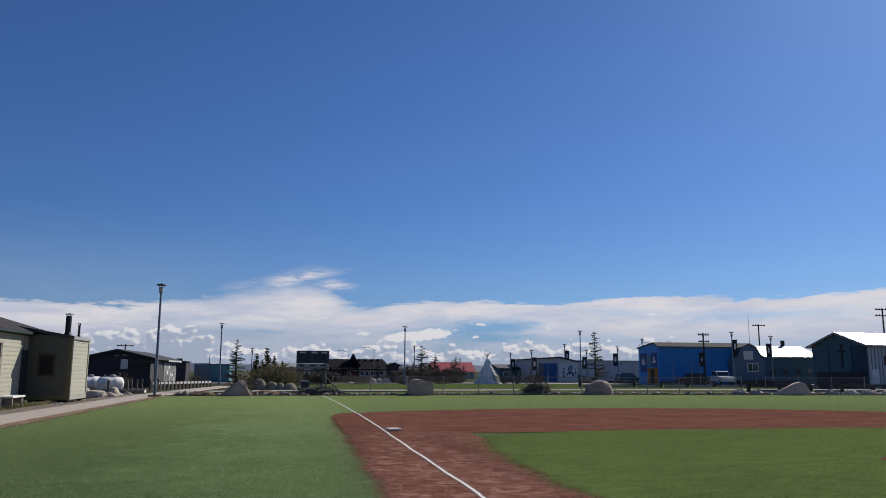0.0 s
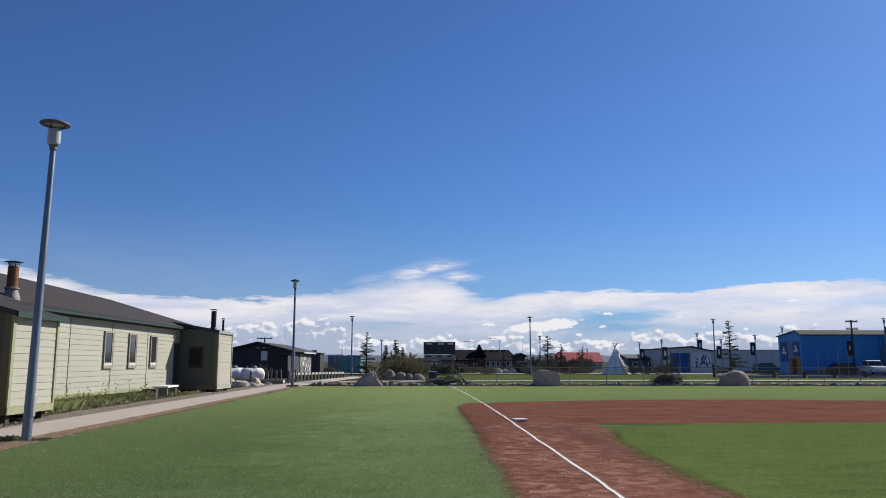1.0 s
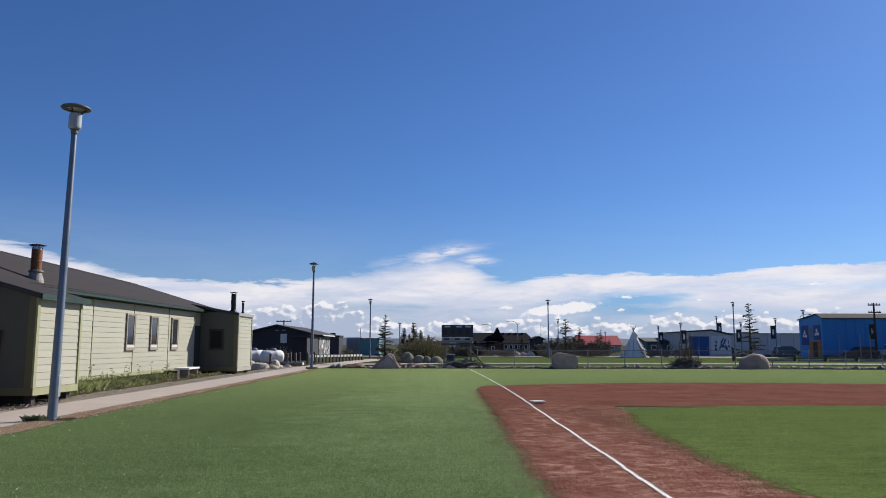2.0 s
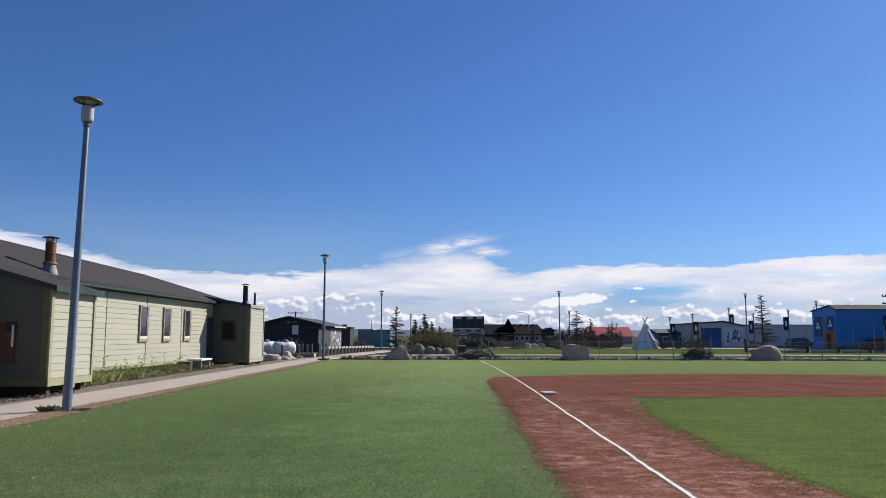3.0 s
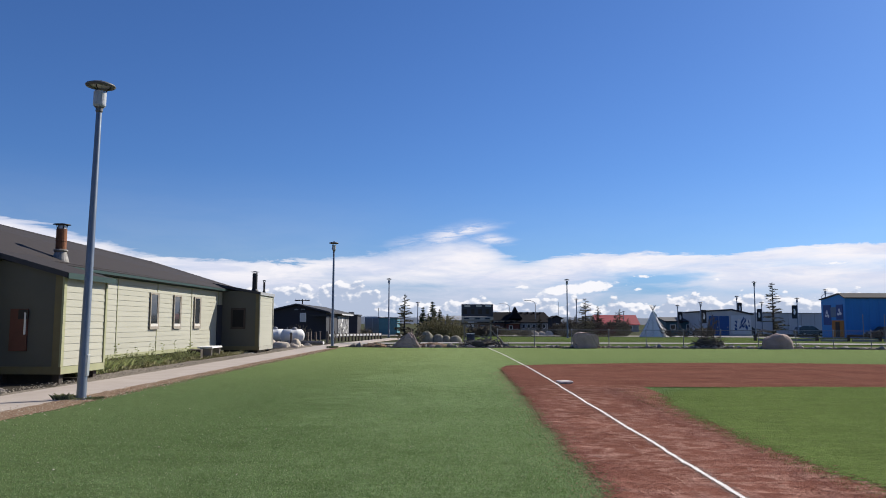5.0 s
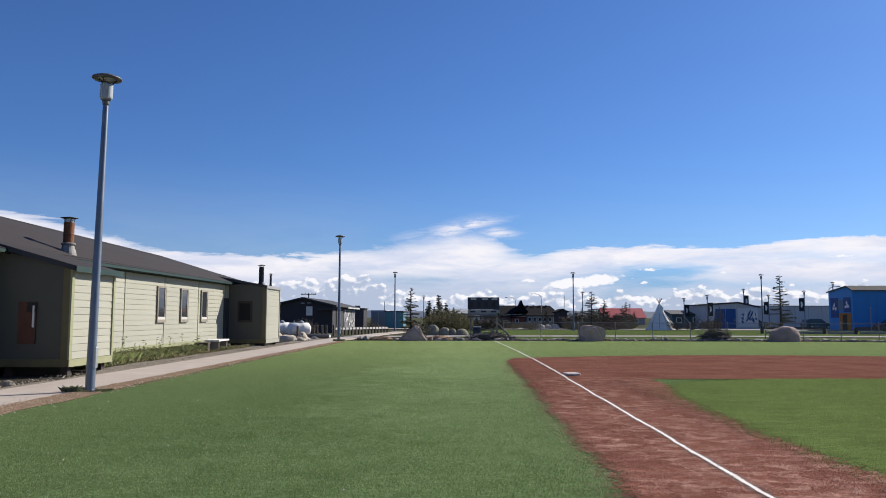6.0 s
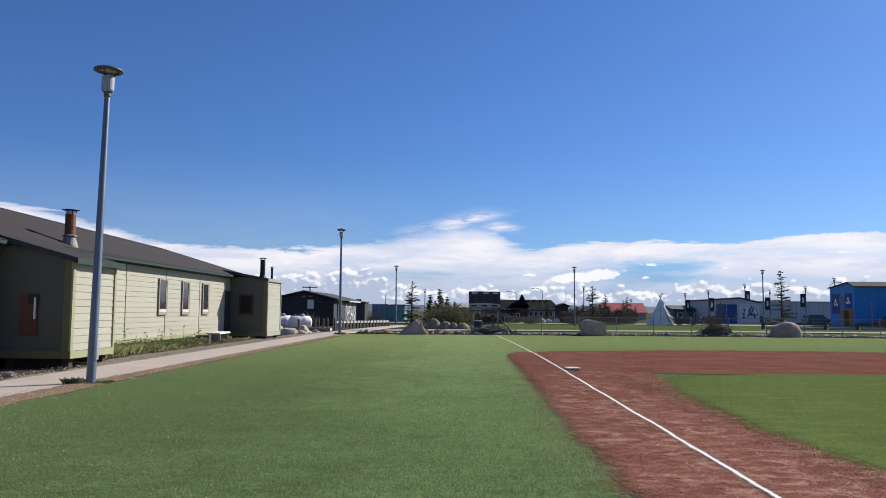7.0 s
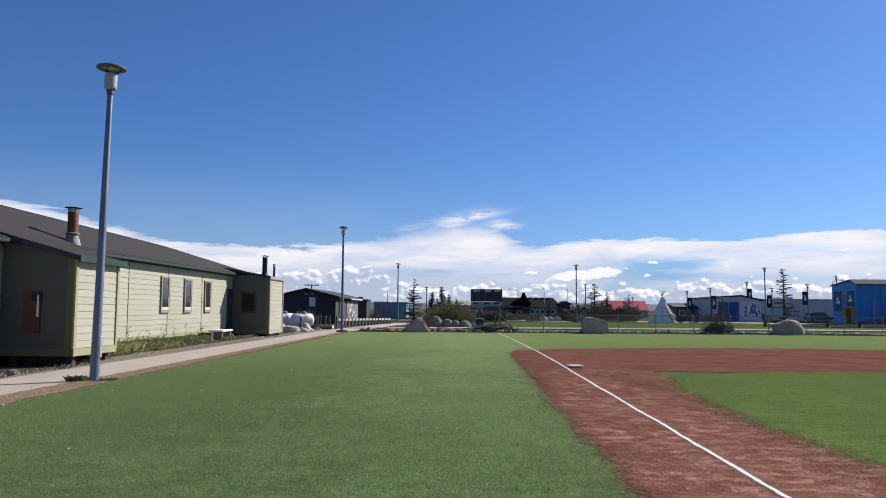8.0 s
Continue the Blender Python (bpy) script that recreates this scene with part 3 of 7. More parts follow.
VERGESTONE = mat("dusty_verge_stones", (0.3, 0.265, 0.22), (0.17, 0.145, 0.115), 4, 40, 0.9, island=0.35)
TYRE = mat("tyre_rubber", (0.02, 0.02, 0.02), (0.015, 0.015, 0.015), 4, 50, 0.9)
CARBLACK = mat("dark_car_paint", (0.015, 0.016, 0.02), (0.012, 0.012, 0.015), 2, 20, 0.3, spec=0.6, bump=0)
CARWHITE = mat("white_car_paint", (0.75, 0.76, 0.78), (0.68, 0.69, 0.7), 2, 20, 0.3, spec=0.6, bump=0)
CARRED = mat("maroon_car_paint", (0.035, 0.014, 0.02), (0.03, 0.012, 0.016), 2, 20, 0.3, spec=0.6, bump=0)
HILL = mat("far_wooded_hill", (0.055, 0.075, 0.115), (0.04, 0.058, 0.09), 0.01, 0.08, 1.0, bump=0)


# ---- mesh helpers ----
def part(name, bm, material, parent=None, label="", smooth=False, kind=""):
    """Links a bmesh as one mesh object, under a thing or a part."""
    if smooth:
        for f in bm.faces:
            f.smooth = True
    me = bpy.data.meshes.new(name)
    bm.to_mesh(me)
    bm.free()
    me.materials.append(material)
    ob = new(name, me)
    ob.parent = parent
    return tagged(ob, label, kind=kind)


def thing(name, x, y, z=0.0, rz=0.0, label="", category="", group=""):
    ob = new(name)
    ob.empty_display_size = 0.2
    ob.matrix_basis = pose(x, y, z, 0, 0, rz)
    return tagged(ob, label, category, group)


def add_box(bm, x0, x1, y0, y1, z0, z1, m=None, bevel=0.0):
    r = bmesh.ops.create_cube(bm, size=1.0)
    vs = r["verts"]
    for v in vs:
        v.co = Vector((x0 + (v.co.x + 0.5) * (x1 - x0), y0 + (v.co.y + 0.5) * (y1 - y0), z0 + (v.co.z + 0.5) * (z1 - z0)))
    if bevel:
        es = list({e for v in vs for e in v.link_edges})
        r2 = bmesh.ops.bevel(bm, geom=es, offset=bevel, segments=1, affect="EDGES")
        vs = list({v for f in r2["faces"] for v in f.verts} | {v for v in vs if v.is_valid})
    if m is not None:
        for v in vs:
            v.co = m @ v.co
    return bm


def box(x0, x1, y0, y1, z0, z1, bevel=0.0, m=None):
    return add_box(bmesh.new(), x0, x1, y0, y1, z0, z1, m, bevel)


def add_tube(bm, a, b, ra, rb, seg=8, caps=True):
    """A tapered round bar from a to b."""
    a, b = Vector(a), Vector(b)
    q = (b - a).to_track_quat("Z", "Y")
    rings = []
    for p, r in ((a, ra), (b, rb)):
        rings.append([bm.verts.new(p + q @ Vector((r * math.cos(2 * math.pi * i / seg), r * math.sin(2 * math.pi * i / seg), 0))) for i in range(seg)])
    for i in range(seg):
        bm.faces.new((rings[0][i], rings[0][(i + 1) % seg], rings[1][(i + 1) % seg], rings[1][i]))
    if caps:
        bm.faces.new(rings[0][::-1])
        bm.faces.new(rings[1])
    return bm


def tube(a, b, ra, rb=None, seg=8):
    return add_tube(bmesh.new(), a, b, ra, ra if rb is None else rb, seg)


def lathe(profile, seg=24, m=None):
    """Turns (radius, height) pairs round the z axis."""
    bm = bmesh.new()
    rings = []
    for r, z in profile:
        if r < 1e-5:
            rings.append([bm.verts.new((0, 0, z))])
        else:
            rings.append([bm.verts.new((r * math.cos(2 * math.pi * i / seg), r * math.sin(2 * math.pi * i / seg), z)) for i in range(seg)])
    for lo, hi in zip(rings, rings[1:]):
        for i in range(seg):
            j = (i + 1) % seg
            if len(lo) == 1 and len(hi) > 1:
                bm.faces.new((lo[0], hi[j], hi[i]))
            elif len(hi) == 1 and len(lo) > 1:
                bm.faces.new((lo[i], lo[j], hi[0]))
            elif len(lo) > 1:
                bm.faces.new((lo[i], lo[j], hi[j], hi[i]))
    if m is not None:
        bm.transform(m)
    bmesh.ops.recalc_face_normals(bm, faces=bm.faces)
    return bm


def add_prism(bm, pts, axis, lo, hi, m=None):
    """Extrudes a closed outline along an axis: 'x' takes (y, z) pairs, 'y' (x, z), 'z' (x, y)."""
    def at(p, k):
        return {"x": (k, p[0], p[1]), "y": (p[0], k, p[1]), "z": (p[0], p[1], k)}[axis]
    a = [bm.verts.new(at(p, lo)) for p in pts]
    b = [bm.verts.new(at(p, hi)) for p in pts]
    fs = [bm.faces.new(a), bm.faces.new(b[::-1])]
    n = len(pts)
    for i in range(n):
        fs.append(bm.faces.new((a[i], b[i], b[(i + 1) % n], a[(i + 1) % n])))
    bmesh.ops.recalc_face_normals(bm, faces=fs)
    if m is not None:
        for v in a + b:
            v.co = m @ v.co
    return bm


def prism(pts, axis, lo, hi, m=None):
    return add_prism(bmesh.new(), pts, axis, lo, hi, m)


def blob(rx, ry, rz, seed, rough=0.25, subdiv=3, flat=0.0, freq=1.2, sharp=0.0):
    """An uneven stone with its underside cut flat at z = 0."""
    bm = bmesh.new()
    bmesh.ops.create_icosphere(bm, subdivisions=subdiv, radius=1.0)
    off = Vector((seed * 7.3, seed * 3.1, seed * 1.7))
    for v in bm.verts:
        d = v.co.normalized()
        k = 1 + rough * noise.noise(d * freq + off) + rough * 0.45 * noise.noise(d * freq * 2.7 + off)
        if sharp:
            k += sharp * (abs(noise.noise(d * freq * 1.9 + off * 2)) - 0.25)
        p = d * k
        v.co = Vector((p.x * rx, p.y * ry, max(-flat, p.z) * rz))
    return bm


def grid_sheet(rows):
    """A sheet from rows of points."""
    bm = bmesh.new()
    vs = [[bm.verts.new(p) for p in r] for r in rows]
    for a, b in zip(vs, vs[1:]):
        for i in range(len(a) - 1):
            bm.faces.new((a[i], a[i + 1], b[i + 1], b[i]))
    return bm


def covered(rows, rim, sides=(True, True), top=1.0):
    """A sheet whose cover falls to nothing over the outermost columns."""
    bm = grid_sheet(rows)
    lay = bm.verts.layers.float.new("cover")
    bm.verts.ensure_lookup_table()
    w = len(rows[0])
    for k, v in enumerate(bm.verts):
        i = k % w
        a = i if sides[0] else w
        b = w - 1 - i if sides[1] else w
        v[lay] = top * min(1.0, min(a, b) / rim * 1.05)
    return bm


def nz(x, y, s, seed=0.0):
    return noise.noise(Vector((x * s, y * s, seed)))


# ---- ground, field and paths ----
def build_ground():
    rings = [0.0] + [8 * 1.32 ** i for i in range(23)]
    bm = bmesh.new()
    prev = None
    for r in rings:
        if r == 0:
            prev = [bm.verts.new((0, 30, -0.1))]
            continue
        cur = [bm.verts.new((r * math.cos(a * math.pi / 24), 30 + r * math.sin(a * math.pi / 24), -0.1)) for a in range(48)]
        for i in range(48):
            j = (i + 1) % 48
            bm.faces.new((prev[0], cur[i], cur[j]) if len(prev) == 1 else (prev[i], cur[i], cur[j], prev[j]))
        prev = cur
    tagged(part("ground", bm, GROUND), "rough pale gravelly ground round the ball field", "ground", kind="structure")


def edge_y(x):
    """Where the turf ends at the stone border."""
    return 51.7 if x < 22 else 51.7 - 0.14 * (x - 22)


def build_turf():
    rows = []
    n = 70
    for j in range(n + 1):
        f = j / n
        row = []
        for i in range(90):
            x0 = -7.98 + 0.16 * nz(0, f * 64, 0.5, 2) + 0.06 * nz(0, f * 64, 2.2, 3)
            x = x0 + (62 - x0) * (i / 89) ** 1.3
            y = -12 + (edge_y(x) + 12 + 0.15 * nz(x, 0, 0.7, 5)) * f
            row.append((x, y, 0.0))
        rows.append(row)
    bm = grid_sheet(rows)
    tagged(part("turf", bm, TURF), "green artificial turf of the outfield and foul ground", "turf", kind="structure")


MOUND = (12.0, 12.2)
ARC_R = 20.3


def build_dirt():
    # strip along the foul line, from home towards third
    rows = []
    y = -1.0
    while y < 20.5:
        lx = 1.14 + 0.012 * (y - 5) + 0.2 * nz(0, y, 0.42, 4) + 0.1 * nz(0, y, 1.1, 5) + 0.07 * nz(0, y, 3.5, 4) + 0.05 * nz(0, y, 9.0, 4)
        rx = 4.9
        row = []
        for i in range(61):
            x = lx + (rx - lx) * i / 60
            q = min(1.0, abs(x - 2.74) / 0.2)
            z = 0.014 + q * min(1.0, max(0.05, (4.1 - x) / 0.5)) * (0.012 * nz(x, y, 2.2, 1) + 0.009 * nz(x * 0.9, y * 1.1, 6, 2) + 0.005 * nz(x, y, 14, 3))
            e = min(1.0, min(x - lx, rx - x) / 0.2)
            row.append((x, y, 0.008 + max(0.002, z - 0.008) * e))
        rows.append(row)
        y += 0.06
    strip = covered(rows, 11, (True, False))
    # arc of dirt round the bases
    rows = []
    for i in range(261):
        x = 1.36 + 30.2 * (i / 260) ** 1.15
        near = 20.05 if x < 19 else 20.05 - (x - 19) * 2.2
        near = 20.14 if x < 4.3 else near
        far = MOUND[1] + math.sqrt(max(1.0, ARC_R ** 2 - (x - MOUND[0] - 0.4) ** 2)) + 0.12 * nz(x, 0, 0.9, 8) + 0.05 * nz(x, 0, 4, 8)
        if x < 2.0:
            far = near + (far - near) * (0.72 + 0.28 * (x - 1.36) / 0.64)
        row = []
        far += 0.45
        for j in range(61):
            yy = near - 0.1 + (far - near + 0.1) * j / 60
            row.append((x, yy, max(0.006, 0.012 + min(1.0, j / 7) * (0.002 + 0.01 * nz(x, yy, 1.2, 1) + 0.016 * nz(x * 0.12, yy * 1.6, 2.4, 2) + 0.008 * nz(x, yy, 5, 7)))))
        rows.append(row)
    ob = part("infield_dirt", strip, DIRT, smooth=True)
    tagged(ob, "raked red-brown dirt of the base path and infield", "dirt", kind="structure")
    arc = covered(rows, 4, (False, True))
    lay = arc.verts.layers.float["cover"]
    arc.verts.ensure_lookup_table()
    for k, v in enumerate(arc.verts):      # crumbles out at its west end too
        v[lay] *= min(1.0, (k // 61) / 8)
    part("dirt_arc", arc, ARCDIRT, ob, smooth=True)


def build_infield():
    # square of turf inside the base paths, its corners rounded, its edge ragged
    bm = bmesh.new()
    cx, cy, half = 12.2, 12.2, 8.02
    ring = []
    for i in range(480):
        a = 2 * math.pi * i / 480
        c, s = math.cos(a), math.sin(a)
        k = (abs(c) ** 3.9 + abs(s) ** 3.9) ** (-1 / 3.9)
        r = half * k
        x, y = cx + r * c, cy + r * s
        w = 0.14 * nz(x, y, 0.7, 6) + 0.07 * nz(x, y, 3.0, 6) + 0.04 * nz(x, y, 9.0, 6)
        ring.append(Vector((x + c * w + 0.03 * (y - cy), y + s * w, 0.03)))
    levels = []
    lay = bm.verts.layers.float.new("cover")
    for f, cov in ((1.05, 0.0), (1.0, 0.45), (0.95, 1.05), (0.85, 1.05), (0.6, 1.05), (0.3, 1.05)):
        z = 0.0155 if f > 1.0 else 0.019
        levels.append([bm.verts.new((cx + (p.x - cx) * f, cy + (p.y - cy) * f, z)) for p in ring])
        for v in levels[-1]:
            v[lay] = cov
    for a, b in zip(levels, levels[1:]):
        for i in range(480):
            j = (i + 1) % 480
            bm.faces.new((a[i], a[j], b[j], b[i]))
    bm.faces.new(levels[-1])
    tagged(part("infield_turf", bm, INFIELD), "bright green square of infield turf inside the base paths", "turf", kind="structure")
    prof = [(0.95, 0.02), (0.86, 0.04), (0.6, 0.08), (0.3, 0.1), (0.0, 0.11)]
    bm = lathe(prof, 48)
    for v in bm.verts:
        k = 1 + 0.05 * nz(v.co.x, v.co.y, 1.5, 3)
        v.co.x, v.co.y = v.co.x * k + MOUND[0], v.co.y * k + MOUND[1]
    tagged(part("pitching_mound", bm, MOUNDDIRT, smooth=True), "low red dirt mound in the infield turf", "mound", kind="structure")


def build_foul_line():
    rows, smear, old = [], [], []
    y = 1.0
    while y < 51.5:
        bend = 0.0 if y < 22 else -0.0007 * (y - 22) ** 2
        x = 2.74 + bend + 0.025 * nz(0, y, 0.6, 1) + 0.013 * nz(0, y, 3.0, 12)
        w = 0.046 + 0.01 * nz(0, y, 2.5, 2) + 0.014 * nz(0, y, 5, 3) + 0.012 * nz(0, y, 13, 4)
        lift = 0.022 if y < 19.8 else (0.0285 if y < 29.5 else 0.014)
        rows.append([(x + w * (k / 5 - 1), y, lift + 0.001 * (1 - abs(k / 5 - 1))) for k in range(11)])
        if y < 29.5:
            a, c = 0.16 + 0.06 * nz(0, y, 1.7, 5), 0.17 + 0.06 * nz(0, y, 1.9, 6)
            smear.append([(x + (a if k < 4 else c) * (k / 4 - 1), y, lift - 0.003) for k in range(9)])
        if y < 17.0:
            o = x - 0.36 - 0.07 * nz(0, y, 0.5, 9)
            old.append([(o + 0.11 * (k / 3 - 1), y, 0.0265) for k in range(7)])
        y += 0.06
    line = tagged(part("foul_line", covered(rows, 5), CHALK, smooth=True), "white chalk foul line, scuffed and slightly wavering", "line", kind="structure")
    part("chalk_smear", covered(smear, 5, top=0.7), SMEAR, line, "grey trodden dust along the line")
    part("old_line", covered(old, 4, top=0.36), OLDCHALK, line, "faint worn trace of an older line")
    base = thing("third_base", 3.0, 20.95, 0.03, 12, "white square rubber base on the red dirt", "base")
    bm = box(-0.19, 0.19, -0.19, 0.19, 0.0, 0.055, 0.015)
    part("cushion", bm, BASEW, base)
    part("anchor_plate", box(-0.13, 0.13, -0.13, 0.13, -0.03, 0.0), GALV, base)


def build_path():
    rows = []
    for j in range(120):
        y = -6 + j * 0.75
        cx = -9.3 if y < 52 else -9.3 + 0.02 * (y - 52) ** 1.4
        rows.append([(cx - 0.75 + 0.04 * nz(0, y, 1.1, 1), y, -0.06), (cx - 0.73 + 0.04 * nz(0, y, 1.1, 1), y, 0.012), (cx, y, 0.02), (cx + 1.06 + 0.03 * nz(0, y, 1.1, 2), y, 0.012), (cx + 1.08 + 0.03 * nz(0, y, 1.1, 2), y, -0.06)])
    tagged(part("path", grid_sheet(rows), CONCRETE), "pale concrete footpath beside the turf", "path", kind="structure")
    rows = []
    for j in range(260):
        y = -8 + j * 0.235
        if y > 52:
            break
        l, r = -8.3, -7.8 + 0.3 / (1 + math.exp((y - 17) * 0.8)) + 0.13 * nz(0, y, 0.8, 11) + 0.08 * nz(0, y, 3, 11)
        rows.append([(l + (r - l) * i / 8, y, (0.0 if i in (0,) else (0.008 if i == 8 else 0.02 + 0.02 * nz(i * 0.1, y, 3.0, 4)))) for i in range(9)])
    tagged(part("mulch_strip", grid_sheet(rows), MULCH), "narrow strip of reddish mulch and pebbles beside the path", "mulch", kind="structure")
    rows = []
    for j in range(90):
        y = -6 + j * 0.8
        rows.append([(-32 + 21.8 * (i / 30) + (0.1 * nz(0, y, 1, 3) if i == 30 else 0), y, -0.05 + 0.03 * nz(i * 0.7, y, 0.5, 2) - (0.04 if i < 27 else 0)) for i in range(31)])
    tagged(part("yard", grid_sheet(rows), GRAVEL), "dark soil under and beside the long building", "soil", kind="structure")
    rows = []
    for j in range(150):
        y = -2 + j * 0.42
        if y > 56:
            break
        l = -11.5 + 1.05 / (1 + math.exp((y - 22.5) * 2)) + 0.25 * nz(0, y, 0.7, 6) + 0.12 * nz(0, y, 2.5, 6)
        rows.append([(l + (-9.9 - l) * i / 5, y, -0.035 if i == 0 else 0.004 + 0.02 * nz(i * 0.3, y, 2.0, 8)) for i in range(6)])
    tagged(part("gravel_verge", grid_sheet(rows), VERGE), "pale gravel verge along the path", "gravel", kind="structure")


def strip_sheet(name, pts, width, z, material, label, category):
    rows = []
    for k in range(len(pts) - 1):
        a, b = Vector(pts[k]), Vector(pts[k + 1])
        n = max(2, int((b - a).length / 2))
        for i in range(n + (k == len(pts) - 2)):
            p = a.lerp(b, i / n)
            d = (b - a).normalized()
            s = Vector((-d.y, d.x)) * (width / 2 + 0.15 * nz(p.x, p.y, 0.4, 1))
            rows.append([(p.x - s.x, p.y - s.y, z), (p.x, p.y, z + 0.02), (p.x + s.x, p.y + s.y, z)])
    tagged(part(name, grid_sheet(rows), material), label, category, kind="structure")


def build_park():
    rows = []
    for j in range(20):
        y = 53.0 + j * 2.35
        rows.append([(-5 + 0.4 * nz(i, y, 0.4, 4) + i * 2.2, y, -0.02 + 0.03 * nz(i * 2.2, y, 0.15, 6)) for i in range(26)])
    tagged(part("park_lawn", grid_sheet(rows), PARKGRASS), "mown green park lawn behind the fence", "lawn", kind="structure")
    strip_sheet("park_path", [(-9, 60), (0, 64), (20, 65), (45, 64), (75, 60)], 4.0, 0.03, ROADM, "pale gravel path crossing the park lawn", "path")
    strip_sheet("road", [(-40, 104), (20, 104), (70, 92), (140, 60)], 9.0, 0.03, ROADM, "pale gravel street in front of the far buildings", "road")
    rows = []
    for j in range(4):
        row = []
        for i in range(121):
            a = radians(-75 + 150 * i / 120)
            r = 1500 + 500 * j
            h = 22 + 8 * nz(a * 6, 0, 1, 3) + 5 * nz(a * 22, 0, 1, 4) + 12 * max(0.0, math.sin(a) * 0.6)
            z = (-8, h * 0.8, h, -10)[j]
            row.append((r * math.sin(a), r * math.cos(a), z))
        rows.append(row)
    tagged(part("far_hills", grid_sheet(rows), HILL, smooth=True), "low dark wooded hills along the horizon", "hill", kind="structure")


# ---- long modular building ----
WALL_X, EAVE, SLOPE, RIDGE_X = -12.9, 3.4, 0.335, -19.0
SINK = 0.0175      # metres the ridge falls in each metre towards the far end


def siding(parent, x, y0, y1, z0, z1, step=0.205):
    """Lapped boards on a wall that faces +x: each one a piece, its lower edge proud."""
    z = z0
    cache = {}
    while z < z1 - 0.02:
        h = min(step, z1 - z)
        key = (round(y1 - y0, 3), round(h, 3))
        if key not in cache:
            L = y1 - y0
            bm = prism([(0.0, 0.0), (0.02, 0.0), (0.02, 0.01), (0.006, h + 0.004), (0.0, h + 0.004)], "y", 0.0, L)
            me = bpy.data.meshes.new("siding_board")
            bm.to_mesh(me)
            bm.free()
            me.materials.append(SIDING)
            cache[key] = me
        ob = new("siding_board", cache[key])
        ob.parent = parent
        ob.matrix_basis = pose(x + random.uniform(0, 0.003), y0, z)
        z += step


def sash_window(parent, x, y, z, w, h):
    """A tall window in a wall that faces +x: frame, sill, two panes."""
    fr = bmesh.new()
    for a, b, c, d in ((y, y + 0.075, z, z + h), (y + w - 0.075, y + w, z, z + h), (y + 0.075, y + w - 0.075, z + h - 0.075, z + h), (y + 0.075, y + w - 0.075, z, z + 0.075)):
        add_box(fr, x, x + 0.055, a, b, c, d)
    win = part("window", fr, TRIMW, parent, "grey-white framed tall window")
    part("pane", box(x + 0.02, x + 0.028, y + 0.07, y + w - 0.16, z + 0.2, z + h - 0.07), GLASS, win)
    part("lower_rail", box(x + 0.01, x + 0.05, y + 0.07, y + w - 0.07, z + 0.07, z + 0.19), SASH, win, "off-white lower sash rail")
    part("side_rail", box(x + 0.01, x + 0.045, y + w - 0.16, y + w - 0.07, z + 0.2, z + h - 0.07), TRIMW, win)
    part("sill", box(x, x + 0.07, y - 0.02, y + w + 0.02, z - 0.05, z), TRIMW, win)
    return win


SASH = mat("off_white_sash", (0.6, 0.58, 0.54), (0.48, 0.46, 0.42), 4, 50, 0.6, bump=0.04)
MURALGREY = mat("grey_mural_panel", (0.22, 0.22, 0.23), (0.15, 0.15, 0.16), 0.8, 12, 0.8)
TRIMW = mat("weathered_white_trim", (0.3, 0.265, 0.22), (0.2, 0.18, 0.15), 4, 50, 0.7, bump=0.06)
CURTAIN = mat("pale_blind", (0.72, 0.72, 0.68), (0.6, 0.6, 0.56), 3, 40, 0.9)
BLACKPANE = mat("black_pane", (0.012, 0.012, 0.012), (0.008, 0.008, 0.008), 4, 50, 0.8, bump=0.1)
# Dark sheet colour that stands for the shade under the floors.
VOID = mat("shaded_crawlspace", (0.05, 0.047, 0.04), (0.03, 0.028, 0.025), 2, 20, 0.95)
METERRED = mat("red_brown_panel", (0.13, 0.045, 0.03), (0.08, 0.03, 0.02), 3, 40, 0.6)


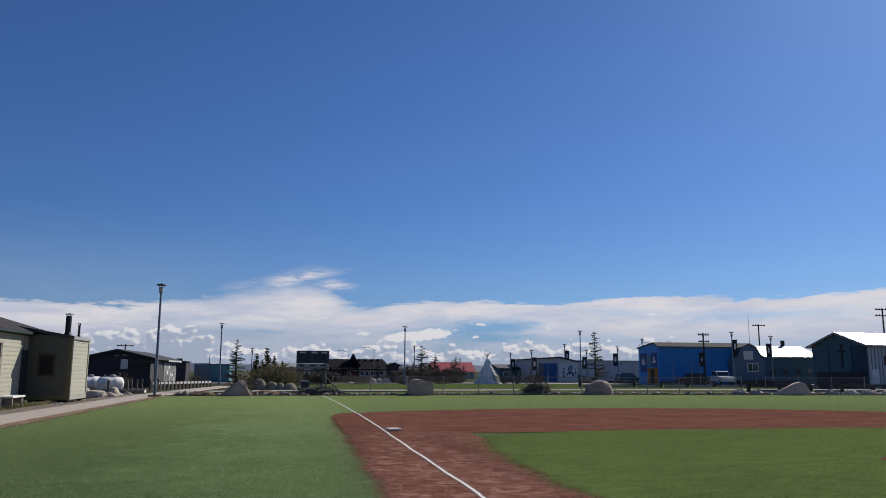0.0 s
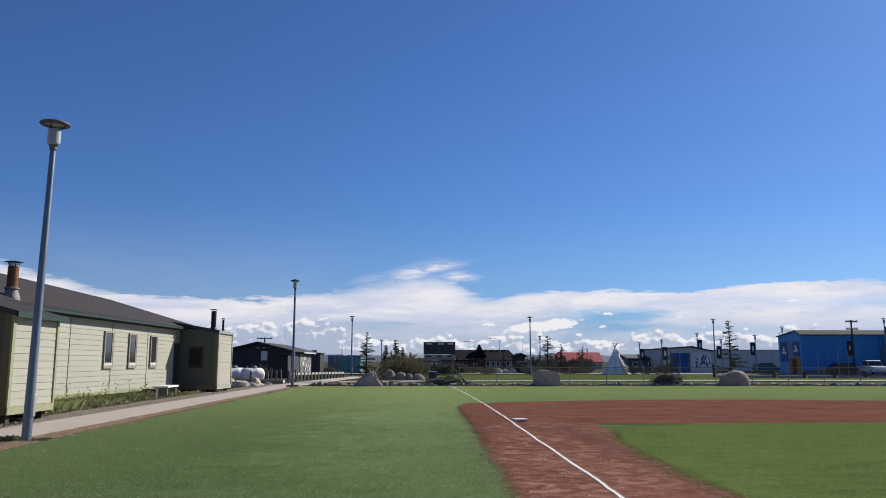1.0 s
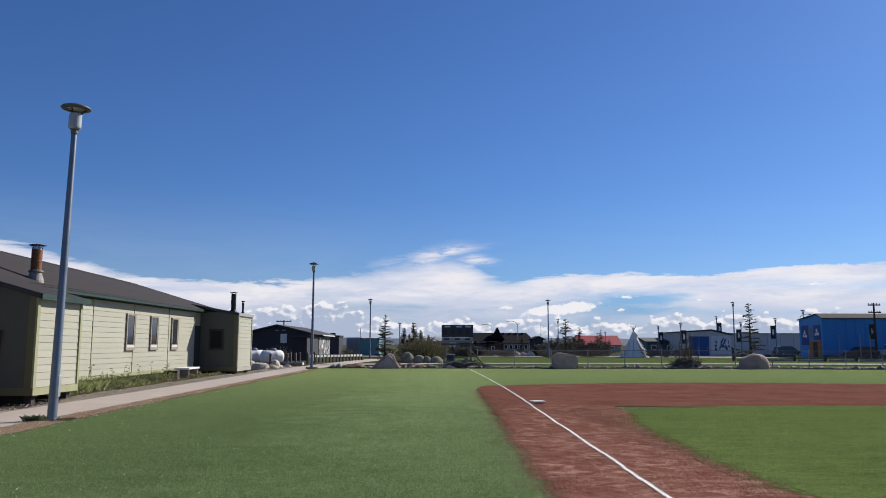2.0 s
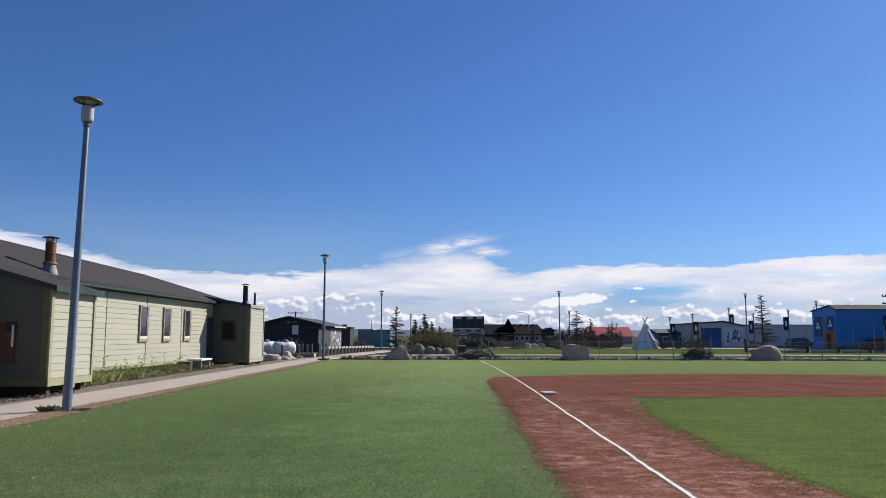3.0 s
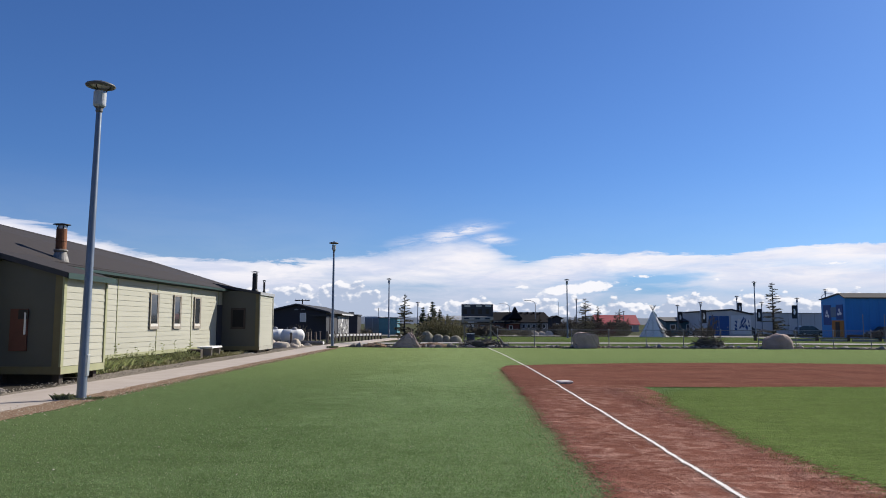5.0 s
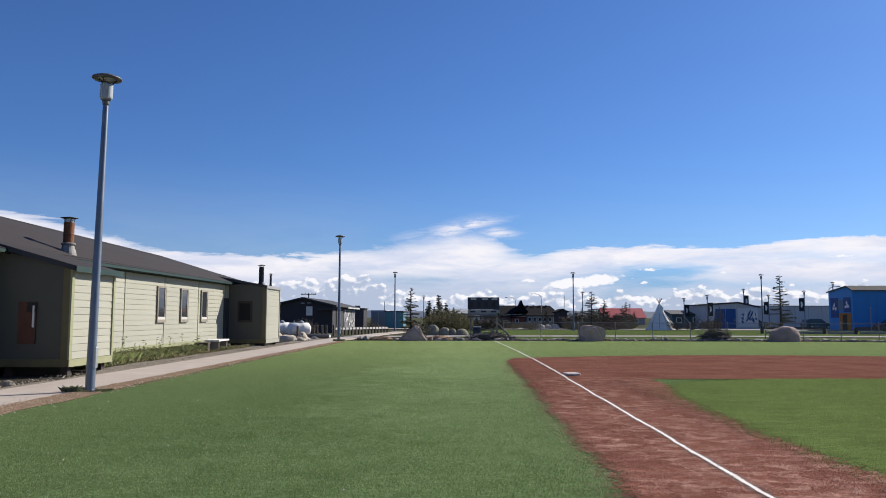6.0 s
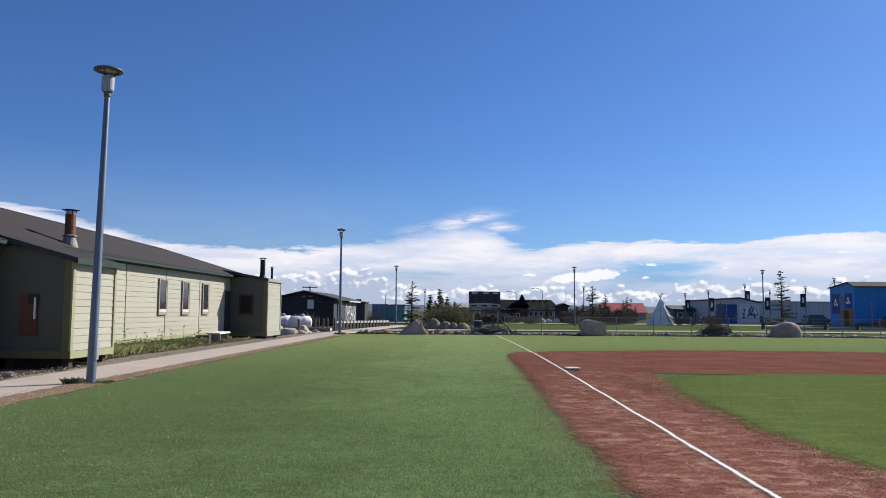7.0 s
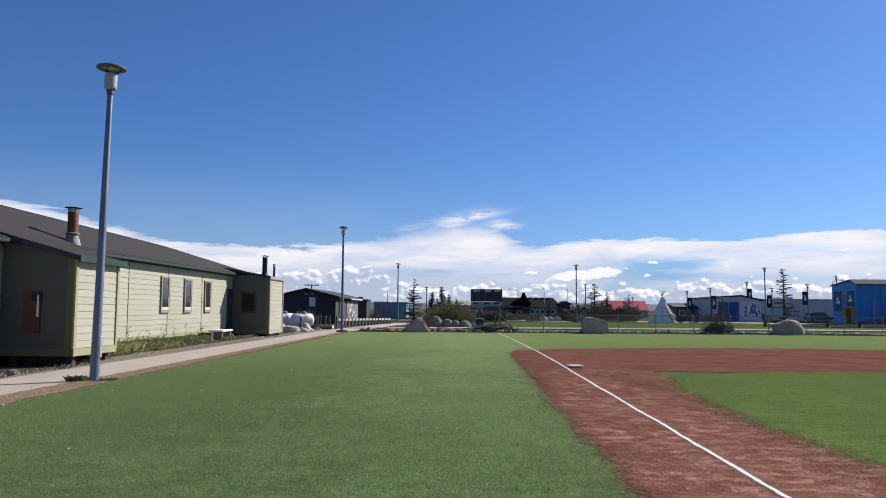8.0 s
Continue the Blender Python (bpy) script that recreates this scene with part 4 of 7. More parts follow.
def build_long_building():
    b = thing("modular_building", WALL_X, 26, 0, 0, "long cream clapboard modular building with dark shingle roof and green fascia", "building")
    ox, oy = WALL_X, 26.0

    def P(name, bm, material, parent=b, label="", **kw):
        bm.transform(Matrix.Translation((-ox, -oy, 0)) if parent is b else Matrix.Identity(4))
        return part(name, bm, material, parent, label, **kw)

    y0, y1 = 4.0, 46.5
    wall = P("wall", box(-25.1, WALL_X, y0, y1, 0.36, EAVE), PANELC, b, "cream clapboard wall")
    # everything under the wall keeps the building's own frame
    joints = [4.0, 8.1, 12.2, 16.3, 20.4, 24.4, 28.5, 32.35, 36.55, 40.7, 44.4, 46.5]
    for a, c in zip(joints, joints[1:]):
        siding(wall, 0.0, a - oy + 0.04, c - oy - 0.04, 0.44, EAVE - 0.09)
    for k in joints[1:-1]:
        part("joint_cover", box(0.0, 0.036, k - oy - 0.03, k - oy + 0.01, 0.4, EAVE - 0.1), TRIMC, wall)
    # Flat dark panel added where the bay's shadow falls, to deepen it.
    dr = part("door", box(0.021, 0.06, 40.45 - oy, 41.28 - oy, 0.42, 2.6), DARKHOUSE, wall, "flat dark panel deepening the bay's shadow on the wall")
    part("skirt_board", box(0.0, 0.045, y0 - oy, y1 - oy, 0.28, 0.44), TRIMC, wall)
    for yy in (31.5, 34.15, 36.85):
        sash_window(wall, 0.03, yy - oy, 1.4, 0.92, 1.5)
        part("blind", box(0.034, 0.042, yy - oy + 0.1, yy - oy + 0.88, 2.55, 2.8), CURTAIN, wall)
    # roof, two slopes with thickness
    th = 0.12
    ridge = EAVE + SLOPE * (WALL_X - RIDGE_X)
    ex = WALL_X + 0.35
    ez = EAVE - SLOPE * 0.35 + 0.04
    lx = 2 * RIDGE_X - ex

    def settle(y):
        """How far the ridge stands above its level height, which falls as the ground has sunk."""
        return 0.09 - SINK * (y - 30)

    bm = prism([(ex, ez), (RIDGE_X, ridge + 0.04), (lx, ez), (lx, ez + th), (RIDGE_X, ridge + 0.04 + th), (ex, ez + th)], "y", y0 - 0.3, y1 + 0.3)
    for v in bm.verts:
        if abs(v.co.x - RIDGE_X) < 0.01:
            v.co.z += settle(v.co.y)
    roof = P("roof", bm, SHINGLE, b, "dark brown shingle roof")
    # courses of roofing on the near slope
    run = math.hypot(ex - RIDGE_X, ridge + 0.04 - ez)
    n = 22
    ang = math.atan(SLOPE)
    me_cache = None
    for i in range(n):
        s0 = run * i / n
        if me_cache is None:
            bm = prism([(0.0, 0.0), (0.0, 0.013), (-run / n - 0.02, 0.004), (-run / n - 0.02, 0.0)], "y", y0 - 0.32, y1 + 0.32)
            me_cache = bpy.data.meshes.new("shingle_course")
            bm.to_mesh(me_cache)
            bm.free()
            me_cache.materials.append(SHINGLE)
        ob = new("shingle_course", me_cache)
        ob.parent = roof
        f = (i + 0.5) / n
        ob.matrix_basis = Matrix.Translation((ex - ox - s0 * math.cos(ang), -oy, ez + th + s0 * math.sin(ang) + 0.016 + f * settle(0))) @ Matrix.Rotation(-SINK * f, 4, "X") @ Matrix.Rotation(ang, 4, "Y")
    P("fascia", box(ex - 0.02, ex + 0.03, y0 - 0.32, y1 + 0.32, ez + 0.03, ez + th + 0.01), GREENT, b, "green fascia board")
    P("frieze_board", box(WALL_X, WALL_X + 0.05, y0, y1, EAVE - 0.09, EAVE + 0.0), GREENT, b, "green frieze board")
    for gy in (y0, y1 - 0.2):
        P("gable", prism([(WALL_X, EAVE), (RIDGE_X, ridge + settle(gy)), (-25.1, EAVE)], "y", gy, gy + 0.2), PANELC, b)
    for yy in range(5, 46, 3):
        P("pier", box(WALL_X - 0.35, WALL_X - 0.1, yy, yy + 0.3, -0.1, 0.36), DARKWOOD, b)
    # Added dark sheet that deepens the shade below the building.
    P("crawlspace_back", box(WALL_X - 1.8, WALL_X - 1.7, y0, y1, -0.1, 0.36), VOID, b)


def build_bay(y0, y1, z0, top, hatch, trim):
    """A projecting entry bay with a lean-to roof that carries on the main slope."""
    x0, x1 = WALL_X + 0.04, -10.8
    b = thing("entry_bay", x1, y0, 0, 0, "cream entry bay on the long building, its end in shade", "bay", "entry bays")

    def P(name, bm, material, parent=b, label="", **kw):
        bm.transform(Matrix.Translation((-x1, -y0, 0)))
        return part(name, bm, material, parent, label, **kw)

    zin = min(EAVE + 0.02, top + 0.22 * (x1 - x0))
    body = P("wall", prism([(x0, z0), (x1, z0), (x1, top), (x0, zin)], "y", y0, y1), PANELC, b, "cream end panels, toned dark for their shade")
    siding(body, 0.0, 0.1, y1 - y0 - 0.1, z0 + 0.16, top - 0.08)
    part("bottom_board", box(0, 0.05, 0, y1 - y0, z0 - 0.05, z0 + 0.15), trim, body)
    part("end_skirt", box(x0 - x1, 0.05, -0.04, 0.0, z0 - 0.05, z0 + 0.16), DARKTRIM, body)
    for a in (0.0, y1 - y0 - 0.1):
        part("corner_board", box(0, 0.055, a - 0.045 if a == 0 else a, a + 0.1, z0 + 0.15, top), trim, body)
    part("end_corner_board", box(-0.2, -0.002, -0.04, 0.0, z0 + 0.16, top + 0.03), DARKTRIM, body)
    # lean-to roof that runs up onto the main slope, and its green trim
    th = 0.1
    ex, ix = x1 + (0.2 if hatch else 0.07), -13.6
    ez = top - 0.09
    iz = EAVE + 0.04 + 0.12 + 0.03 - th - SLOPE * (ix - WALL_X)
    slope = (iz - ez) / (ex - ix)
    P("roof", prism([(ex, ez), (ix, iz), (ix, iz + th), (ex, ez + th)], "y", y0 - 0.16, y1 + (0.15 if hatch else 0.05)), SHINGLE, b, "dark shingle lean-to roof")
    P("fascia", box(ex - 0.01, ex + 0.03, y0 - 0.18, y1 + (0.17 if hatch else 0.06), ez - 0.05, ez + th + 0.012), GREENT if hatch else GREYWALL, b, "green fascia board" if hatch else "weathered grey fascia board")
    bm = bmesh.new()
    m = Matrix.Translation((ex, y0 - 0.18, ez)) @ Matrix.Rotation(math.atan(slope), 4, "Y")
    add_box(bm, -3.0, 0.0, 0.0, 0.025, -0.03, th + 0.015, m)
    P("rake_board", bm, DARKROOF, b, "dark rake board")
    if hatch:
        fr = P("service_hatch", box(-12.2, -11.72, y0 - 0.06, y0 - 0.002, 0.85, 2.0), METERRED, b, "red-brown service panel on the shaded end")
        part("cover_frame", box(-1.42 + 0.25, -0.9, -0.075, -0.06, 1.72, 1.98), BLACKM, fr)
        part("latch", box(-1.0, -0.95, -0.085, -0.06, 1.3, 1.9), WHITEP, fr)
    else:
        fr = P("window", box(-12.35, -11.55, y0 - 0.05, y0 - 0.002, 1.3, 2.45), DARKWOOD, b, "dark framed window on the shaded end")
        # Matt black in place of glass, so no sky shows in the pane.
        part("pane", box(-1.45, -0.85, -0.056, -0.05, 1.42, 2.33), BLACKPANE, fr, "matt black pane without reflections")
    for px in (x0 + 0.2, x1 - 0.3):
        for py in (y0 + 0.2, y1 - 0.4):
            P("pier", box(px, px + 0.2, py, py + 0.2, -0.1, z0), DARKWOOD, b)
    # The same added sheet, darkening the space under the bay.
    P("crawlspace_back", box(x0, x1 - 0.4, y0 + 0.5, y0 + 0.6, -0.1, z0), VOID, b)
    return b


def stove_pipe(x, y, z0, z1, r, rusty, label):
    p = thing("stove_pipe", x, y, z0, 0, label, "chimney")
    h = z1 - z0
    if rusty:
        part("storm_collar", lathe([(r * 1.7, -0.12), (r * 1.55, 0.0), (r * 1.1, 0.26), (r * 1.35, 0.3), (r * 1.35, 0.34), (r, 0.36)], 20), FLASHING, p, "dull grey flashing cone", smooth=False)
        part("pipe", lathe([(r, 0.3), (r, h * 0.5), (r * 1.04, h * 0.51), (r * 1.04, h * 0.54), (r, h * 0.55), (r, h - 0.18)], 20), RUST, p, "rust-red pipe")
        part("flue", lathe([(r * 0.8, h - 0.2), (r * 0.8, h - 0.06), (0.02, h - 0.06)], 16), GALV, p, "bright steel flue end")
    else:
        part("storm_collar", lathe([(r * 1.8, -0.12), (r * 1.3, 0.05), (r * 1.05, 0.1)], 16), BLACKM, p)
        part("pipe", lathe([(r, 0.0), (r, h - 0.16), (r * 0.9, h - 0.1), (0.01, h - 0.1)], 16), BLACKM, p)
    for i in range(4):
        a = math.pi / 4 + i * math.pi / 2
        part("cap_strut", tube((r * 0.8 * math.cos(a), r * 0.8 * math.sin(a), h - 0.2), (r * 1.1 * math.cos(a), r * 1.1 * math.sin(a), h - 0.03), 0.012, seg=5), BLACKM, p)
    part("rain_cap", lathe([(r * 1.65, h - 0.035), (r * 1.6, h - 0.02), (0.0, h + 0.02)], 20), BLACKM, p, "black rain cap")
    return p


# ---- street lamps ----
def street_lamp(x, y, h=7.1, lean=0.0, banner=0, label="tall grey street lamp with a saucer-shaped top"):
    p = thing("street_lamp", x, y, 0, 0, label, "street lamp", "saucer street lamps")
    p.rotation_euler[1] = radians(lean)
    part("base_plate", box(-0.17, 0.17, -0.17, 0.17, -0.02, 0.03, 0.008), POLEM, p)
    pole = part("pole", lathe([(0.108, 0.02), (0.108, 0.06), (0.1, 0.1), (0.06, h - 0.72), (0.056, h - 0.7)], 20), POLEM, p, smooth=True)
    part("hand_hole_cover", box(0.06, 0.115, -0.06, 0.06, 0.5, 0.95, 0.01), GALV, pole, "pale grey hand-hole cover")
    for dx in (-0.13, 0.13):
        for dy in (-0.13, 0.13):
            part("anchor_bolt", lathe([(0.018, 0.03), (0.018, 0.07), (0.0, 0.07)], 6, Matrix.Translation((dx, dy, 0))), GALV, p)
    part("neck", lathe([(0.058, h - 0.74), (0.075, h - 0.7), (0.075, h - 0.64), (0.1, h - 0.6)], 20), SAUCER, p, "dark neck ring")
    part("lamp_body", lathe([(0.1, h - 0.61), (0.128, h - 0.58), (0.133, h - 0.55), (0.133, h - 0.27), (0.12, h - 0.25), (0.0, h - 0.25)], 24), LAMPGREY, p, "pale grey lamp housing")
    for i in range(3):
        a = i * 2.0944 + 0.5
        part("strut", tube((0.1 * math.cos(a), 0.1 * math.sin(a), h - 0.26), (0.21 * math.cos(a), 0.21 * math.sin(a), h - 0.13), 0.012, seg=5), BLACKM, p)
    dish = part("saucer", lathe([(0.25, h - 0.165), (0.3, h - 0.15), (0.318, h - 0.125), (0.3, h - 0.1), (0.2, h - 0.06), (0.06, h - 0.04), (0.0, h - 0.035)], 32), SAUCER, p, "dark grey saucer hood", smooth=True)
    part("reflector", lathe([(0.0, h - 0.1), (0.16, h - 0.105), (0.21, h - 0.13), (0.2, h - 0.14)], 32), LENS, dish, "pale reflector under the hood", smooth=True)
    part("underside", lathe([(0.2, h - 0.14), (0.25, h - 0.166)], 32), SAUCER, dish)
    part("finial", lathe([(0.045, h - 0.04), (0.045, h - 0.01), (0.02, h), (0.0, h)], 12), BLACKM, dish)
    if banner:
        arm = part("banner_arm", tube((0, 0, h - 1.1), (0.75 * banner, 0, h - 1.1), 0.02, seg=6), BLACKM, p)
        part("banner_arm", tube((0, 0, h - 2.9), (0.75 * banner, 0, h - 2.9), 0.02, seg=6), BLACKM, p)
        a, c = sorted((0.06 * banner, 0.75 * banner))
        bn = part("banner", box(a, c, -0.012, 0.012, h - 2.9, h - 1.1), BLACKM, p, "black cloth banner with a pale pattern")
        part("banner_pattern", blob_plate(0.22, 0.5, 5), WHITEP, bn, "pale bird-like pattern")
        bn.children[0].location = ((a + c) / 2, -0.016, h - 2.0)
    return p


def blob_plate(w, h, seed):
    bm = bmesh.new()
    pts = []
    for i in range(18):
        a = 2 * math.pi * i / 18
        k = 0.75 + 0.5 * noise.noise(Vector((math.cos(a) * 1.5, math.sin(a) * 1.5, seed)))
        pts.append((w * k * math.cos(a), h * k * math.sin(a)))
    return add_prism(bm, pts, "y", 0.0, 0.004)


# ---- boulders, stone border and fence ----
def faceted_boulder(x, y, pts, seed, label, material=None, scale=1.0):
    """A broken block: the hull of a few corners, its edges worn and its faces pitted."""
    bm = bmesh.new()
    for p in pts:
        bm.verts.new(Vector(p) * scale)
    bmesh.ops.convex_hull(bm, input=bm.verts)
    bmesh.ops.bevel(bm, geom=bm.edges[:], offset=0.09 * scale, segments=2, affect="EDGES")
    bmesh.ops.triangulate(bm, faces=bm.faces[:])
    bmesh.ops.subdivide_edges(bm, edges=bm.edges[:], cuts=2, use_grid_fill=True)
    off = Vector((seed * 3.7, seed * 1.9, seed))
    for v in bm.verts:
        d = v.co.normalized()
        v.co += d * (0.06 * noise.noise(v.co * 2.2 + off) + 0.03 * noise.noise(v.co * 6 + off)) * scale
    ob = part("boulder", bm, material or GRANITE)
    ob.location = (x, y, -0.05)
    return tagged(ob, label, "boulder", "boulders along the fence")



def boulder(x, y, w, d, h, seed, label, sharp=0.0, rz=0.0, material=None):
    bm = blob(w / 2, d / 2, h, seed, 0.22, 4, 0.12, 0.9, sharp)
    bm.transform(Matrix.Rotation(radians(rz), 4, "Z"))
    ob = part("boulder", bm, material or GRANITE)
    ob.location = (x, y, 0.0)
    return tagged(ob, label, "boulder", "boulders along the fence")


def build_stone_border():
    b = thing("stone_border", 10, 51.9, 0, 0, "low row of mixed grey field stones edging the turf", "border")
    protos = []
    for k in range(7):
        bm = blob(1, 1, 1, 40 + k, 0.3, 1, 0.4, 1.4)
        me = bpy.data.meshes.new("stone")
        bm.to_mesh(me)
        bm.free()
        me.materials.append(STONE)
        protos.append(me)
    x, count = -7.0, 0
    rnd = random.Random(5)
    while x < 44 and count < 290:
        s = rnd.choice((0.1, 0.12, 0.15, 0.19, 0.26))
        if x < 3:
            s *= 1.1
        y = edge_y(x) + 0.35 + rnd.uniform(-0.25, 0.45)
        ob = new("stone", rnd.choice(protos))
        ob.parent = b
        ob.matrix_basis = Matrix.Translation((x - 10, y - 51.9, 0.02)) @ Matrix.Rotation(rnd.uniform(0, 6.28), 4, "Z") @ Matrix.Diagonal((s * rnd.uniform(0.8, 1.5), s * rnd.uniform(0.7, 1.2), s * rnd.uniform(0.6, 1.1), 1))
        x += s * rnd.uniform(0.7, 1.5)
        count += 1


FENCE_Y = 53.2


def fence_run(x0, x1, y0, y1, posts, h=1.22):
    L = math.hypot(x1 - x0, y1 - y0)
    f = thing("chain_link_fence", x0, y0, 0, math.degrees(math.atan2(y1 - y0, x1 - x0)), "galvanised chain-link fence with thin posts and a top rail", "fence", "chain-link fence runs")
    for i in range(posts + 1):
        u = L * i / posts
        po = part("post", tube((u, 0, -0.1), (u, 0, h + 0.03), 0.03, seg=8), FENCEM, f)
        part("post_cap", lathe([(0.036, 0), (0.03, 0.04), (0, 0.05)], 8, Matrix.Translation((u, 0, h + 0.02))), GALV, po)
    part("top_rail", tube((0, 0, h), (L, 0, h), 0.022, seg=6), FENCEM, f)
    bm = bmesh.new()
    s = 0.14
    n = int((L + h) / s)
    for i in range(n):
        for sg in (1, -1):
            a = i * s - (h if sg > 0 else 0)
            u0, z0, u1, z1 = a, 0.05, a + sg * -h if sg < 0 else a + h, h
            if sg < 0:
                u0, u1 = i * s, i * s - h
            pts = [(u0, z0), (u1, z1)]
            if min(u0, u1) < 0 or max(u0, u1) > L:
                continue
            w = 0.0035
            vs = [bm.verts.new((pts[0][0] - w, 0, pts[0][1])), bm.verts.new((pts[0][0] + w, 0, pts[0][1])), bm.verts.new((pts[1][0] + w, 0.003, pts[1][1])), bm.verts.new((pts[1][0] - w, 0.003, pts[1][1]))]
            bm.faces.new(vs)
    part("wire_mesh", bm, FENCEM, f, "grey diamond wire mesh", kind="stuff")
    return f


# ---- trees, brush and weeds ----
def spruce(h, spread, seed, sparse=False, needles=None):
    """A spruce: tapered trunk, whorls of drooping limbs, and needle sprays along them."""
    rnd = random.Random(seed)
    t = thing("spruce_tree", 0, 0, 0, 0)
    part("trunk", tube((0, 0, -0.1), (0, 0, h), 0.02 * h + 0.02, 0.012, 7), BARK, t)
    bm = bmesh.new()
    limbs = bmesh.new()
    z = h * (0.12 if not sparse else 0.16)
    while z < h * 0.97:
        f = 1 - z / h
        n = rnd.randint(5, 8) if not sparse else rnd.randint(4, 6)
        for i in range(n):
            a = rnd.uniform(0, 6.283)
            ln = spread * (f ** 0.8) * rnd.uniform(0.55, 1.1) + 0.06 * h * 0.3
            if sparse and rnd.random() < 0.12:
                continue
            droop = -0.18 if not sparse else rnd.uniform(-0.1, 0.12)
            tip = Vector((ln * math.cos(a), ln * math.sin(a), z + ln * droop + 0.04))
            root = Vector((0, 0, z + h * rnd.uniform(-0.03, 0.02)))
            tip.z += root.z - z + ln * rnd.uniform(-0.12, 0.1)
            add_tube(limbs, root, tip, 0.016 + 0.006 * h * f, 0.007, 4, False)
            k = max(3, int(ln / (0.1 if not sparse else 0.085)))
            for j in range(1, k + 1):
                c = root.lerp(tip, j / k)
                for q in range(6 if not sparse else 7):
                    s = (0.17 if not sparse else 0.14) * (0.6 + 0.5 * f) * rnd.uniform(0.7, 1.3)
                    b = rnd.uniform(0, 6.283)
                    d = Vector((math.cos(b), math.sin(b), rnd.uniform(-0.7, 0.45))).normalized() * s
                    w = d.orthogonal().normalized() * s * 0.28
                    vs = [bm.verts.new(c - w), bm.verts.new(c + w), bm.verts.new(c + d)]
                    bm.faces.new(vs)
        z += h * (0.03 if not sparse else 0.047) * rnd.uniform(0.8, 1.2)
    cr = part("crown", bm, needles or NEEDLE, t, kind="stuff")
    part("wood", limbs, BARK, cr, kind="stuff")
    return t


def bush(x, y, w, h, seed, material, label, category="bush", twigs=420, leaf=1.0):
    rnd = random.Random(seed)
    t = thing("bush", x, y, 0, 0, label, category)
    bm = bmesh.new()
    lv = bmesh.new()
    for i in range(twigs // 6):
        a, r = rnd.uniform(0, 6.283), w * 0.5 * math.sqrt(rnd.random())
        foot = Vector((r * 0.5 * math.cos(a), r * 0.35 * math.sin(a), -0.03))
        top = Vector((r * math.cos(a), r * 0.7 * math.sin(a), h * rnd.uniform(0.45, 1.0) * (1 - 0.35 * (r / (w * 0.5)) ** 2)))
        add_tube(bm, foot, top, 0.012, 0.003, 3, False)
        for j in range(6):
            c = foot.lerp(top, rnd.uniform(0.35, 1.0))
            for q in range(4):
                d = Vector((rnd.uniform(-1, 1), rnd.uniform(-1, 1), rnd.uniform(-0.3, 1))).normalized() * rnd.uniform(0.06, 0.14) * leaf
                s = d.orthogonal().normalized() * 0.025 * leaf
                lv.faces.new([lv.verts.new(c - s), lv.verts.new(c + s), lv.verts.new(c + d)])
    part("wood", bm, TWIG, t, kind="stuff")
    part("foliage", lv, material, t, kind="stuff")
    return t


def brush_pile(x, y, w, h, seed, label, n=70, upright=False):
    """A heap of dead branches, roots and driftwood."""
    rnd = random.Random(seed)
    t = thing("brush_pile", x, y, 0, 0, label, "brush pile")
    if not upright:
        part("root_mass", blob(w * 0.42, w * 0.22, h * 0.62, seed, 0.4, 3, 0.1, 2.4), BARK, t, "dark matted roots and soil")
    for i in range(n):
        a = rnd.uniform(0, 6.283)
        r = w * 0.5 * math.sqrt(rnd.random())
        p = Vector((r * math.cos(a), r * 0.5 * math.sin(a), rnd.uniform(0.0, 0.35) * h * (1 - r / w)))
        if upright and rnd.random() < 0.5:
            d = Vector((rnd.uniform(-0.5, 0.5), rnd.uniform(-0.3, 0.3), 1.0)).normalized()
            ln = rnd.uniform(0.4, 1.0) * h * 1.1
        else:
            p.z = h * rnd.uniform(0.5, 0.85) * (1 - (2 * r / w) ** 2)
            d = Vector((rnd.uniform(-1, 1), rnd.uniform(-0.6, 0.6), rnd.uniform(-0.35, 0.45))).normalized()
            ln = rnd.uniform(0.3, 0.8) * h
        mid = p + d * ln * 0.5 + Vector((rnd.uniform(-0.1, 0.1), 0, rnd.uniform(-0.05, 0.1)))
        bm = bmesh.new()
        r0 = rnd.uniform(0.01, 0.032)
        add_tube(bm, p, mid, r0, r0 * 0.7, 5)
        add_tube(bm, mid, p + d * ln + Vector((rnd.uniform(-0.2, 0.2), 0, 0)), r0 * 0.7, 0.008, 5)
        part("branch", bm, rnd.choice((GREYWOOD, BARK, BARK, GREYBROWN)), t)
    return t


def tufts(name, boxes, n, hmin, hmax, material, label, seed, category="weeds"):
    rnd = random.Random(seed)
    bm = bmesh.new()
    for i in range(n):
        x0, x1, y0, y1 = rnd.choice(boxes)
        x, y = rnd.uniform(x0, x1), rnd.uniform(y0, y1)
        hh = rnd.uniform(hmin, hmax) * (0.5 + 0.9 * max(0, nz(x, y, 0.9, seed) + 0.35))
        if name == "weeds":      # rank by the bay, thin and low further along
            hh *= 1.25 - 0.75 * (y - 23.3) / 14.5 + 0.35 * nz(x, y, 0.5, 9)
        lean = Vector((rnd.uniform(-0.45, 0.45), rnd.uniform(-0.45, 0.45), 1)) * hh
        w = Vector((rnd.uniform(-1, 1), rnd.uniform(-1, 1), 0)).normalized() * rnd.uniform(0.002, 0.005)
        b = Vector((x, y, -0.03))
        v = [bm.verts.new(b - w), bm.verts.new(b + w), bm.verts.new(b + lean * 0.6 + w * 0.8), bm.verts.new(b + lean + Vector((lean.x * 0.5, lean.y * 0.5, -0.05)))]
        bm.faces.new(v)
    ob = part(name, bm, material)
    return tagged(ob, label, category, kind="stuff")


